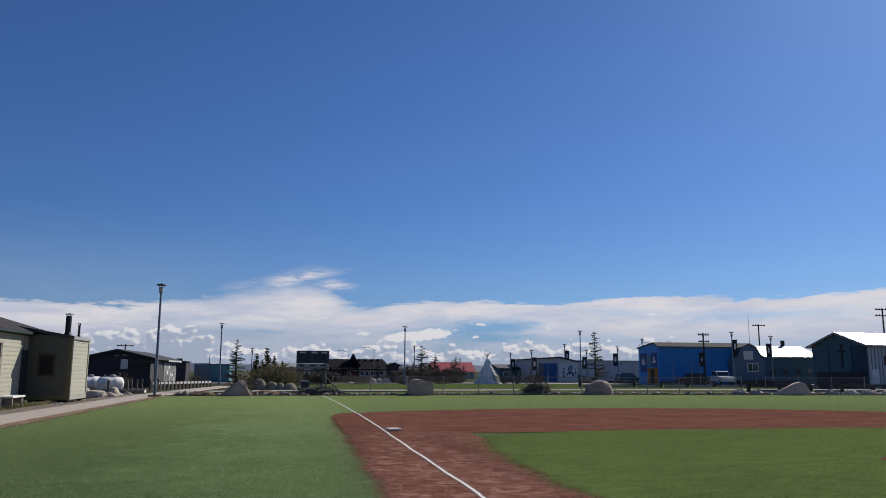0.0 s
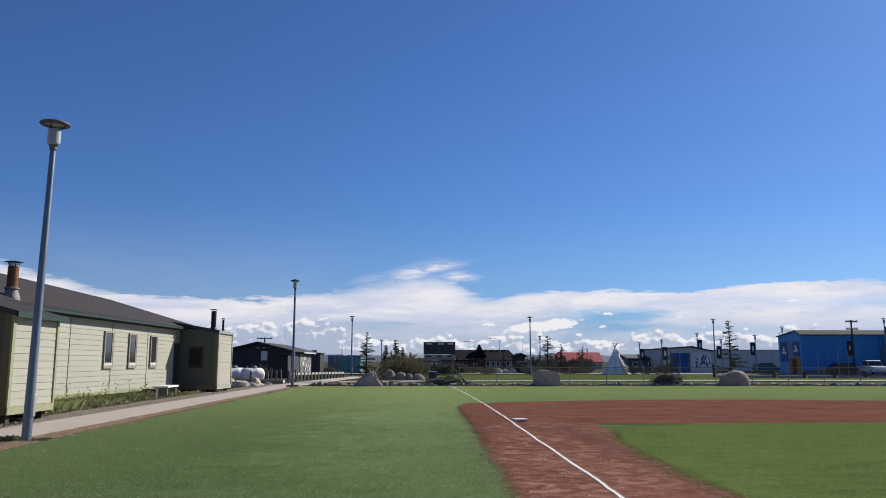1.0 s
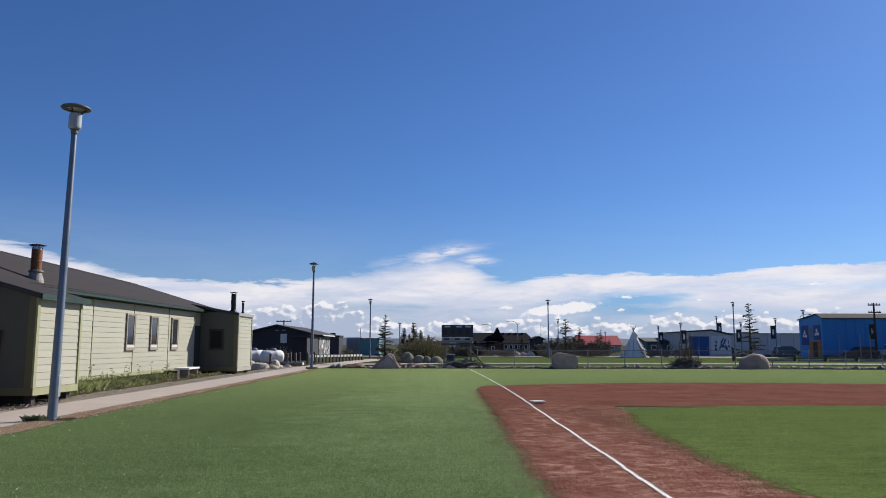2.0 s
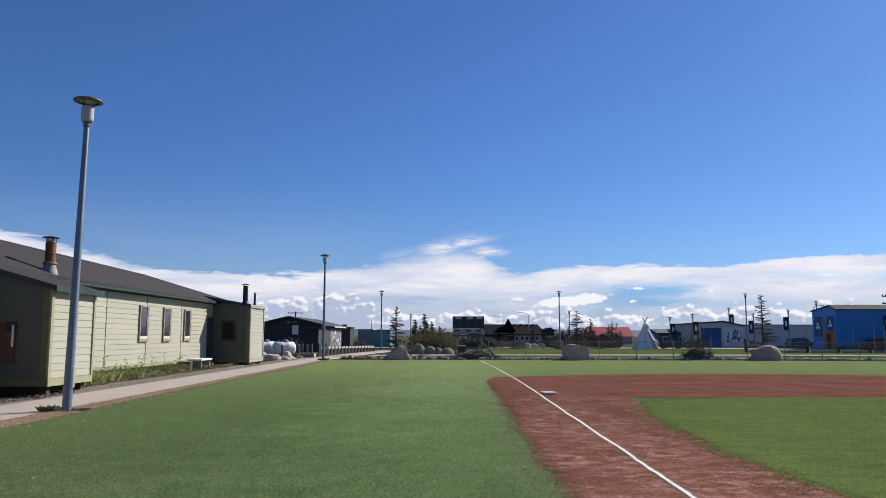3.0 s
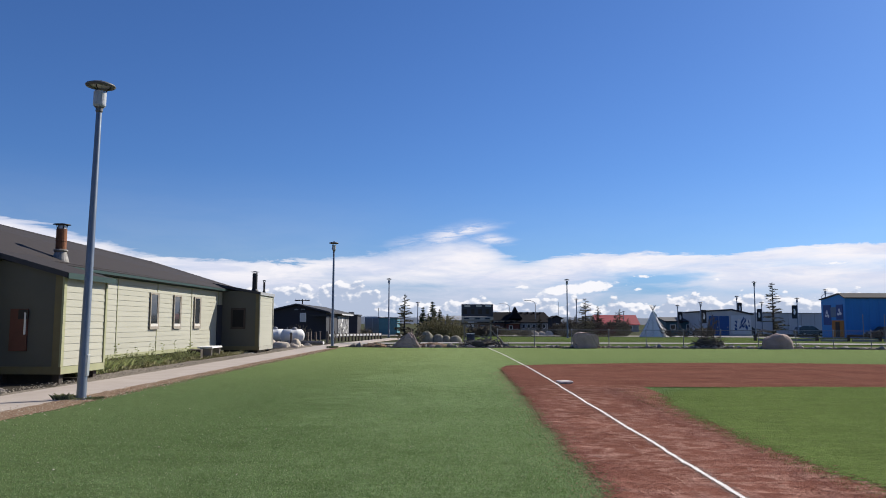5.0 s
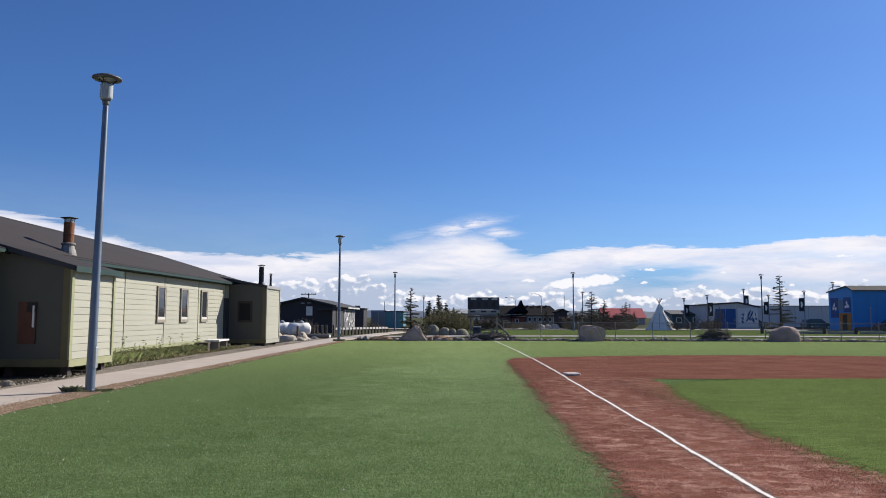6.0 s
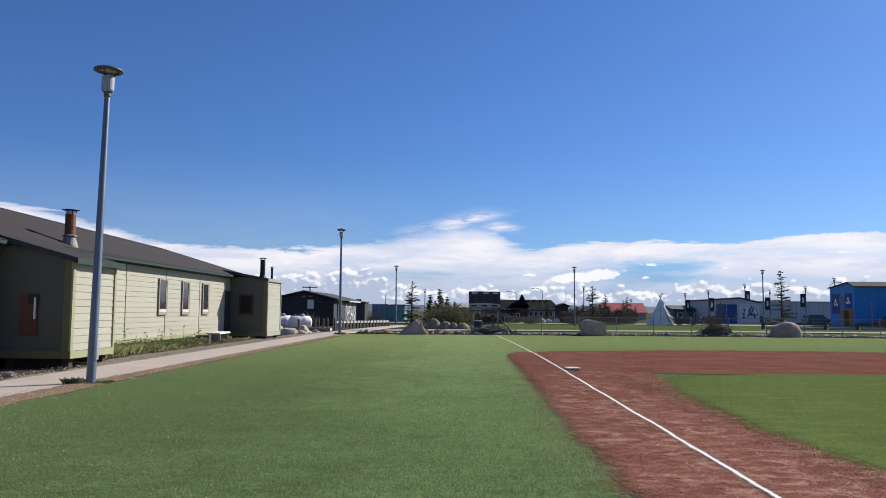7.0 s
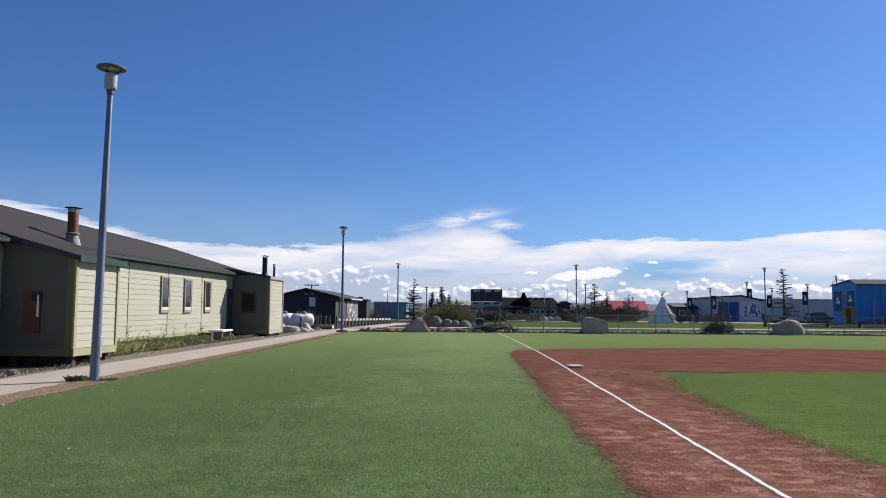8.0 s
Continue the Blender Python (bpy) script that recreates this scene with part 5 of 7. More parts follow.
# ---- scoreboard, tipi, tank ----
def build_scoreboard():
    s = thing("scoreboard", 1.56, 56, 0, 0, "dark navy scoreboard on two braced timber posts", "scoreboard")
    part("panel", box(-1.17, 1.17, -0.12, 0.12, 2.16, 3.06, 0.015), NAVY, s)
    lower = part("lower_panel", box(-1.17, 1.17, -0.1, 0.1, 1.88, 2.14, 0.01), GREYWALL, s, "grey sponsor strip under the panel")
    for i, x in enumerate((-0.95, -0.1, 0.6)):
        part("caption_bar", box(x, x + 0.42, -0.128, -0.12, 2.88, 2.99), WAREHOUSE, s, "pale bar of unreadable lettering")
    for x in (-0.9, -0.35, 0.2, 0.75):
        part("digit_window", box(x - 0.14, x + 0.14, -0.126, -0.12, 2.35, 2.72), BLACKM, s)
    for x in (-1.0, -0.2, 0.55):
        part("letter_bar", box(x, x + 0.4, -0.108, -0.1, 1.95, 2.07), NAVY, lower, "dark bar of unreadable lettering")
    for x in (-0.95, 0.99):
        part("post", box(x - 0.06, x + 0.06, 0.13, 0.25, -0.1, 2.9), GREYWOOD, s)
    part("crossbeam", box(-1.2, 1.2, 0.12, 0.2, 1.58, 1.7), GREYBROWN, s)
    for sx in (-1, 1):
        part("brace", tube((sx * 0.95, 0.2, 0.9), (sx * 0.35, 0.2, 0.15), 0.06, seg=6), GREYWOOD, s)
    bin_ = thing("barrel", 1.05, 55.2, 0, 0, "dark blue plastic barrel with a white lid", "barrel")
    part("drum", lathe([(0.26, 0), (0.29, 0.05), (0.3, 0.42), (0.32, 0.45), (0.3, 0.48), (0.29, 0.85), (0.26, 0.9), (0, 0.9)], 16), NAVY, bin_)
    part("lid", lathe([(0.3, 0.88), (0.3, 0.93), (0, 0.95)], 16), WHITEP, bin_, "white lid")


def build_tipi():
    t = thing("tipi", 25.55, 98.5, 0, 0, "white canvas tipi with crossed poles at the top", "tipi")
    seg, H, R = 20, 3.35, 1.85
    bm = bmesh.new()
    lo = [bm.verts.new(((R + 0.05 * (i % 2)) * math.cos(2 * math.pi * i / seg), R * math.sin(2 * math.pi * i / seg), 0.0)) for i in range(seg)]
    md = [bm.verts.new((0.48 * R * math.cos(2 * math.pi * i / seg) - 0.05, 0.48 * R * math.sin(2 * math.pi * i / seg), H * 0.5)) for i in range(seg)]
    hi = [bm.verts.new((0.1 * math.cos(2 * math.pi * i / seg) - 0.08, 0.1 * math.sin(2 * math.pi * i / seg), H)) for i in range(seg)]
    for a, b in ((lo, md), (md, hi)):
        for i in range(seg):
            bm.faces.new((a[i], a[(i + 1) % seg], b[(i + 1) % seg], b[i]))
    part("cover", bm, CANVAS, t, "white canvas cover with a folded flap")
    for i in range(9):
        a = 2 * math.pi * i / 9 + 0.2
        f = Vector((R * 0.98 * math.cos(a), R * 0.98 * math.sin(a), 0))
        top = Vector((-0.08, 0, H))
        part("pole", tube(f, top + (top - f) * 0.22, 0.035, 0.02, 5), GREYWOOD, t)
    # cover thrown open on one side, hanging in pleats
    bm = bmesh.new()
    rows, n = [], 14
    for k in range(7):
        f = k / 6
        row = []
        for i in range(n + 1):
            u = i / n
            foot = Vector((0.7 + 1.75 * u, -1.85 + 2.2 * u, 0.02))
            head = Vector((0.06 + 0.06 * u, -0.22 + 0.2 * u, H - 0.5))
            p = head.lerp(foot, f ** 0.92)
            fold = 0.14 * f * (1 if i % 2 else -1) * (0.6 + 0.4 * math.sin(i * 2.3))
            row.append(bm.verts.new(p + Vector((0.83, -0.56, 0.0)) * fold))
        rows.append(row)
    for a, c in zip(rows, rows[1:]):
        for i in range(n):
            bm.faces.new((a[i], a[i + 1], c[i + 1], c[i]))
    bmesh.ops.solidify(bm, geom=bm.faces[:], thickness=0.02)
    part("smoke_flap", prism([(-0.1, H), (0.35, H - 0.5), (0.28, H - 1.1), (0.02, H - 0.9)], "y", -0.34, -0.3), CANVAS, t)
    part("door_flap", bm, CANVAS, t, "open pleated canvas flap")
    # bare frames of poles beside it
    g = thing("timber_stack", 30.0, 100, 0, 0, "leaning bare timber poles stacked beside the tipi", "poles")
    rnd = random.Random(3)
    for i in range(14):
        x = rnd.uniform(-1.6, 2.8)
        part("pole", tube((x + rnd.uniform(0.5, 1.8), rnd.uniform(-0.4, 0.4), 0), (x - 0.6, rnd.uniform(-0.3, 0.3), rnd.uniform(0.9, 2.4)), 0.035, 0.02, 5), rnd.choice((GREYWOOD, BARK)), g)


def fuel_tank(x, y, rz, L, r, label):
    t = thing("fuel_tank", x, y, 0, rz, label, "tank", "white fuel tanks")
    z = r + 0.16
    prof = [(0.0, -L / 2 - r * 0.45), (r * 0.5, -L / 2 - r * 0.38), (r * 0.85, -L / 2 - r * 0.18), (r, -L / 2), (r, -L / 6), (r * 1.006, -L / 6 + 0.01), (r, -L / 6 + 0.03), (r, L / 6), (r * 1.006, L / 6 + 0.01), (r, L / 6 + 0.03), (r, L / 2), (r * 0.85, L / 2 + r * 0.18), (r * 0.5, L / 2 + r * 0.38), (0.0, L / 2 + r * 0.45)]
    part("shell", lathe(prof, 32, pose(0, 0, z, 0, 90, 0)), WHITEP, t, "glossy white painted shell", smooth=True)
    for sx in (-L * 0.3, L * 0.3):
        part("saddle", box(sx - 0.08, sx + 0.08, -r * 0.8, r * 0.8, -0.1, 0.32), GREYWALL, t)
    part("dome", lathe([(0.19, 0), (0.19, 0.1), (0.12, 0.17), (0, 0.19)], 16, Matrix.Translation((0.15, 0, z + r - 0.02))), GREYWALL, t, "grey valve dome")
    part("vent", tube((-L * 0.3, 0, z + r - 0.02), (-L * 0.3, 0, z + r + 0.16), 0.035), GREYWALL, t)
    return t


# ---- houses and far buildings ----
def cut_box_house(name, x, y, w, d, eave, ridge, wall_m, roof_m, label, rz=0.0, axis="y", over=0.3, base=-0.1, category="house"):
    """A gabled house with its near left corner at x, y: ridge along its own y (gable to the front) or x."""
    h = thing(name, x, y, 0, rz, label, category)
    if axis == "y":
        wall = prism([(0, base), (w, base), (w, eave), (w / 2, ridge), (0, eave)], "y", 0, d)
        s = (ridge - eave) / (w / 2)
        rp = [(-over, eave - s * over + 0.04), (w / 2, ridge + 0.04), (w + over, eave - s * over + 0.04), (w + over, eave - s * over + 0.2), (w / 2, ridge + 0.2), (-over, eave - s * over + 0.2)]
        roof = prism(rp, "y", -over, d + over)
    else:
        wall = prism([(0, base), (d, base), (d, eave), (d / 2, ridge), (0, eave)], "x", 0, w)
        s = (ridge - eave) / (d / 2)
        rp = [(-over, eave - s * over + 0.04), (d / 2, ridge + 0.04), (d + over, eave - s * over + 0.04), (d + over, eave - s * over + 0.2), (d / 2, ridge + 0.2), (-over, eave - s * over + 0.2)]
        roof = prism(rp, "x", -over, w + over)
    part("wall", wall, wall_m, h)
    part("roof", roof, roof_m, h)
    return h


def face_window(parent, x0, x1, z0, z1, y=0.0, frame_m=None, pane_m=None):
    """A framed window on a wall that faces -y."""
    fm = frame_m or WHITEP
    f = 0.09
    bm = bmesh.new()
    for a, b, c, d in ((x0, x0 + f, z0, z1), (x1 - f, x1, z0, z1), (x0 + f, x1 - f, z0, z0 + f), (x0 + f, x1 - f, z1 - f, z1)):
        add_box(bm, a, b, y - 0.07, y - 0.002, c, d)
    w = part("window", bm, fm, parent)
    part("pane", box(x0 + f, x1 - f, y - 0.035, y - 0.003, z0 + f, z1 - f), pane_m or GLASS, w)
    return w


def side_window(parent, y0, y1, z0, z1, x, sgn, frame_m=None, pane_m=None):
    """The same on a wall that faces +x or -x."""
    f = 0.09
    a, b = sorted((x + sgn * 0.002, x + sgn * 0.07))
    bm = bmesh.new()
    for p, q, c, d in ((y0, y0 + f, z0, z1), (y1 - f, y1, z0, z1), (y0 + f, y1 - f, z0, z0 + f), (y0 + f, y1 - f, z1 - f, z1)):
        add_box(bm, a, b, p, q, c, d)
    w = part("window", bm, frame_m or WHITEP, parent)
    a, b = sorted((x + sgn * 0.003, x + sgn * 0.035))
    part("pane", box(a, b, y0 + f, y1 - f, z0 + f, z1 - f), pane_m or GLASS, w)
    return w


def build_left_houses():
    h = cut_box_house("dark_house", -20.1, 80, 6.3, 16.6, 2.75, 3.5, DARKHOUSE, DARKROOF, "charcoal clad low gabled house behind the tanks", over=0.5)
    face_window(h, 3.5, 4.15, 1.75, 2.7, pane_m=CURTAIN)
    part("gable_vent", box(2.9, 3.3, -0.05, 0.0, 3.0, 3.12), GREYWALL, h)
    part("gable_vent", box(3.6, 4.0, -0.05, 0.0, 3.02, 3.14), GREYWALL, h)
    mural = part("mural_panel", box(6.302, 6.36, 7.6, 16.3, 0.25, 2.45), MURALGREY, h, "grey wall panel painted with dark and white bird shapes")
    rnd = random.Random(8)
    for i in range(26):
        bm = blob_plate(rnd.uniform(0.3, 0.7), rnd.uniform(0.15, 0.34), i * 3.3)
        bm.transform(pose(6.365 + 0.0006 * i, 8.1 + i * 0.3, rnd.uniform(0.6, 2.2), 0, rnd.uniform(-50, 50), 90))
        part("mural_shape", bm, WHITEP if i % 3 == 1 else DARKHOUSE, mural)
    part("porch_roof", box(4.9, 7.1, -1.6, -0.3, 2.35, 2.5), DARKROOF, h)
    part("porch_post", box(6.9, 7.0, -1.5, -1.4, -0.1, 2.35), DARKWOOD, h)
    # Pale colour stands for the sunlit roof edge along this eave.
    part("fascia", box(6.8, 6.86, 7.5, 17.1, 2.56, 2.72), WAREHOUSE, h, "eave board coloured pale to look sunlit")
    c = thing("storage_container", -13.6, 112, 0, 0, "grey corrugated storage container", "container")
    part("body", box(0, 2.3, 0, 6, 0.0, 2.6, 0.03), WAREHOUSE, c)
    part("door", box(0.1, 2.2, -0.06, -0.004, 0.1, 2.45), GREYWALL, c)
    part("lock_bar", box(1.1, 1.16, -0.1, -0.06, 0.1, 2.45), GALV, c)
    d = thing("dark_shed", -15.8, 106, 0, 0, "small dark flat-roofed shed near the path", "shed")
    part("wall", box(0, 1.9, 0, 4, -0.1, 2.7), DARKHOUSE, d)
    part("roof", box(-0.15, 2.05, -0.15, 4.15, 2.7, 2.85), DARKROOF, d)
    part("stack", box(0.5, 1.2, 1, 1.7, 2.85, 3.2), DARKHOUSE, d)
    t = thing("teal_shed", -10.9, 106, 0, 0, "teal metal shed beside the path", "shed")
    part("wall", box(0, 2.6, 0, 5, -0.1, 2.35), TEAL, t)
    for i in range(9):
        part("rib", box(0.1 + i * 0.28, 0.16 + i * 0.28, -0.03, 0.0, 0.0, 2.3), TEAL, t)
    part("roof", box(-0.1, 2.7, -0.1, 5.1, 2.35, 2.47), DARKROOF, t)
    g = cut_box_house("far_grey_house", -7.4, 150, 14, 9, 2.2, 3.0, GREYWALL, GREYWALL, "pale low flat house in the distance", axis="x")
    for i in range(3):
        face_window(g, 1.5 + i * 4, 2.8 + i * 4, 1.0, 2.0, pane_m=CURTAIN)


def build_far_houses():
    h = thing("long_dark_lodge", 4.0, 150, 0, 0, "long dark-roofed brown lodge with a steep dormer", "house")
    part("wall", box(3.2, 14.3, 0, 8, -0.2, 2.35), BROWNWALL, h)
    # long low roof, hipped at its far end
    bm = bmesh.new()
    a = [bm.verts.new(p) for p in ((2.9, -0.7, 2.28), (14.9, -0.7, 2.28), (14.9, 8.7, 2.28), (2.9, 8.7, 2.28))]
    r0 = [bm.verts.new(p) for p in ((2.9, 4.0, 3.98), (13.75, 4.0, 3.98))]
    for f in ((a[0], a[1], r0[1], r0[0]), (a[1], a[2], r0[1]), (a[2], a[3], r0[0], r0[1]), (a[3], a[0], r0[0]), (a[3], a[2], a[1], a[0])):
        bm.faces.new(f)
    roof = part("roof", bm, BLACKROOF, h, "dark roof")
    for i in range(4):
        part("roof_vent", box(8.9 + i * 1.25, 9.2 + i * 1.25, 3.0, 3.4, 3.55, 4.0), BLACKROOF, roof)
    part("dormer", prism([(6.2, 2.6), (9.0, 2.6), (8.25, 3.5), (7.6, 4.95), (6.95, 3.5)], "y", -0.9, 3.5), BLACKROOF, h, "steep dark dormer")
    part("eave_strip", box(3.2, 14.3, -0.09, -0.003, 1.62, 2.25), GREYWALL, h, "grey strip of wall under the eaves")
    for i in range(9):
        face_window(h, 3.5 + i * 1.2, 4.15 + i * 1.2, 1.7, 2.15, y=-0.09, frame_m=WHITEP)
    part("porch_wall", box(5.7, 8.2, -2.4, 0, -0.1, 1.6), REDWALL, h, "red-brown porch")
    part("porch_roof", prism([(-2.8, 1.55), (0.0, 2.0), (0.0, 2.1), (-2.8, 1.65)], "x", 5.4, 8.5), BLACKROOF, h)
    face_window(h, 6.2, 6.9, 0.5, 1.3, y=-2.4)
    low = part("low_wing", box(0.2, 5.4, -1.6, 0, -0.2, 1.75), BROWNWALL, h, "low brown side wing")
    part("low_wing_roof", box(0.0, 5.5, -1.9, 0.0, 1.75, 1.92), BLACKROOF, h)
    for i in range(3):
        face_window(low, 0.7 + i * 1.5, 1.4 + i * 1.5, 0.6, 1.35, y=-1.6, frame_m=GREYWALL)
    ext = part("extension_wall", box(8.5, 14.6, -1.5, -0.1, -0.2, 1.9), GREYWALL, h, "pale grey lodge extension")
    part("extension_roof", prism([(-1.9, 1.85), (-0.1, 2.3), (-0.1, 2.42), (-1.9, 1.97)], "x", 8.3, 14.9), BLACKROOF, h)
    for i in range(6):
        face_window(ext, 8.8 + i * 0.98, 9.45 + i * 0.98, 0.7, 1.6, y=-1.5, frame_m=WHITEP)
    for i in range(6):
        part("porch_post", box(1.0 + i * 0.75, 1.1 + i * 0.75, -2.6, -2.5, -0.1, 1.1), PALEWOOD, h)
    part("porch_rail", box(1.0, 4.85, -2.59, -2.51, 0.9, 1.0), PALEWOOD, h)
    r = cut_box_house("red_roof_house", 31.5, 170, 9.2, 8, 1.5, 3.5, GREYWALL, REDROOF, "low house with a bright red metal roof", axis="x")
    for i in range(3):
        face_window(r, 1 + i * 2.8, 2.2 + i * 2.8, 0.5, 1.3)
    d = cut_box_house("low_dark_house", 33.3, 121, 5.5, 8, 2.0, 2.6, TEALBLUE, DARKROOF, "low dark blue house half hidden by poles", axis="x")
    face_window(d, 0.6, 1.5, 0.8, 1.6)
    face_window(d, 3.2, 4.2, 0.8, 1.6)
    d2 = cut_box_house("small_dark_house", 17.7, 140, 1.6, 7, 2.6, 3.0, DARKHOUSE, BLACKROOF, "small dark house beyond the spruces")
    face_window(d2, 0.5, 1.1, 0.8, 1.7)
    m = thing("mural_hall", 36.9, 115, 0, 0, "low hall with blue doors and a painted white wall", "building")
    part("wall", prism([(0, -0.1), (7.6, -0.1), (7.6, 3.1), (4.6, 3.75), (0, 3.45)], "y", 0, 10), WAREHOUSE, m)
    part("roof", prism([(-0.3, 3.45), (4.6, 3.8), (7.9, 3.1), (7.9, 3.25), (4.6, 3.98), (-0.3, 3.62)], "y", -0.3, 10.3), DARKROOF, m)
    for i in range(2):
        dr = part("door", box(1.2 + i * 1.55, 2.65 + i * 1.55, -0.07, -0.003, 0.0, 2.9), DOORBLUE, m, "blue door panel")
        part("handle", box(2.4 + i * 1.55, 2.5 + i * 1.55, -0.12, -0.07, 1.1, 1.3), GALV, dr)
    pan = part("mural_panel", box(4.5, 7.5, -0.06, -0.003, 0.2, 3.0), PALEPAINT, m, "pale wall panel painted with blue figures")
    rnd = random.Random(4)
    for i in range(22):
        bm = blob_plate(rnd.uniform(0.1, 0.26), rnd.uniform(0.25, 0.7), i * 2.1)
        bm.transform(pose(rnd.uniform(4.75, 7.25), -0.066 - 0.0008 * i, rnd.uniform(0.75, 2.35), 0, rnd.uniform(-35, 35), 0))
        part("mural_shape", bm, DEEPBLUE if i % 3 else WHITEP, pan)
    g = thing("long_grey_warehouse", 44.6, 128, 0, 0, "long pale grey flat-roofed warehouse", "building")
    part("wall", box(0, 17.5, 0, 12, -0.1, 3.45), WAREHOUSE, g)
    part("roof", box(-0.2, 17.7, -0.2, 12.2, 3.45, 3.62), GREYWALL, g)
    for i in range(7):
        part("panel_joint", box(2.2 + i * 2.2, 2.26 + i * 2.2, -0.03, 0, 0, 3.4), GREYWALL, g)
    for x in (0.8, 1.6, 3.2):
        part("door", box(x, x + 0.45, -0.05, -0.003, 0.2, 1.7), DARKHOUSE, g)


PALEPAINT = mat("pale_mural_paint", (0.62, 0.66, 0.7), (0.5, 0.54, 0.6), 1, 20, 0.7)
DOORBLUE = mat("blue_door_paint", (0.02, 0.09, 0.29), (0.016, 0.07, 0.23), 1, 20, 0.6)
# Darker copy of the teal siding, for the painted recess shade.
RECESSTEAL = mat("recess_shade_teal", (0.025, 0.06, 0.095), (0.018, 0.045, 0.075), 0.8, 20, 0.7)
REDWALL = mat("red_brown_siding", (0.16, 0.05, 0.04), (0.1, 0.035, 0.03), 1, 20, 0.8)


def build_blue_hall():
    b = thing("blue_hall", 48.9, 96, 0, 0, "large bright blue metal hall with a low grey roof", "building")
    L, D = 14.5, 6.2
    part("wall", prism([(0, -0.1), (D, -0.1), (D, 4.95), (1.2, 5.5), (0, 5.05)], "x", 0, L), BLUE, b)
    part("roof", prism([(-0.25, 4.95), (1.2, 5.52), (D + 0.2, 4.93), (D + 0.2, 5.05), (1.2, 5.68), (-0.25, 5.08)], "x", -0.2, L + 0.2), BLUEROOF, b)
    for i in range(12):
        part("rib", box(0.6 + i * 1.2, 0.64 + i * 1.2, -0.03, 0.0, 0.0, 4.95), BLUE, b)
    # painted panels and an orange doorway on the end wall
    def on_end(name, y0, y1, z0, z1, m, label="", par=b):
        return part(name, box(-0.06, -0.003, y0, y1, z0, z1), m, par, label)
    p = on_end("painted_panel", 3.6, 5.6, 1.6, 4.2, DEEPBLUE, "dark blue panel painted with a pale bird")
    p2 = on_end("painted_panel", 0.5, 2.2, 2.3, 4.2, DEEPBLUE, "dark blue panel painted with a pale bird")
    q = on_end("painted_panel", 2.2, 3.6, 2.6, 3.9, SLATEB, "grey-blue painted panel")
    for par, yy, zz in ((p, 4.6, 3.0), (p2, 1.4, 3.2)):
        for k in range(3):
            bm = blob_plate(0.42 - 0.08 * k, 0.3, 3.1 + k + yy)
            bm.transform(pose(-0.062 - 0.001 * k, yy + 0.3 * (k - 1), zz + 0.45 * (k % 2) - 0.2, 0, 50 * k - 30, 90))
            part("painted_shape", bm, PALEPAINT, par)
    door = on_end("doorway", 0.4, 3.4, 0.0, 2.2, ORANGE, "orange-brown painted doorway")
    on_end("door_leaf", 1.4, 2.4, 0.0, 2.0, DARKWOOD, "dark door leaf", door).location.x = -0.06


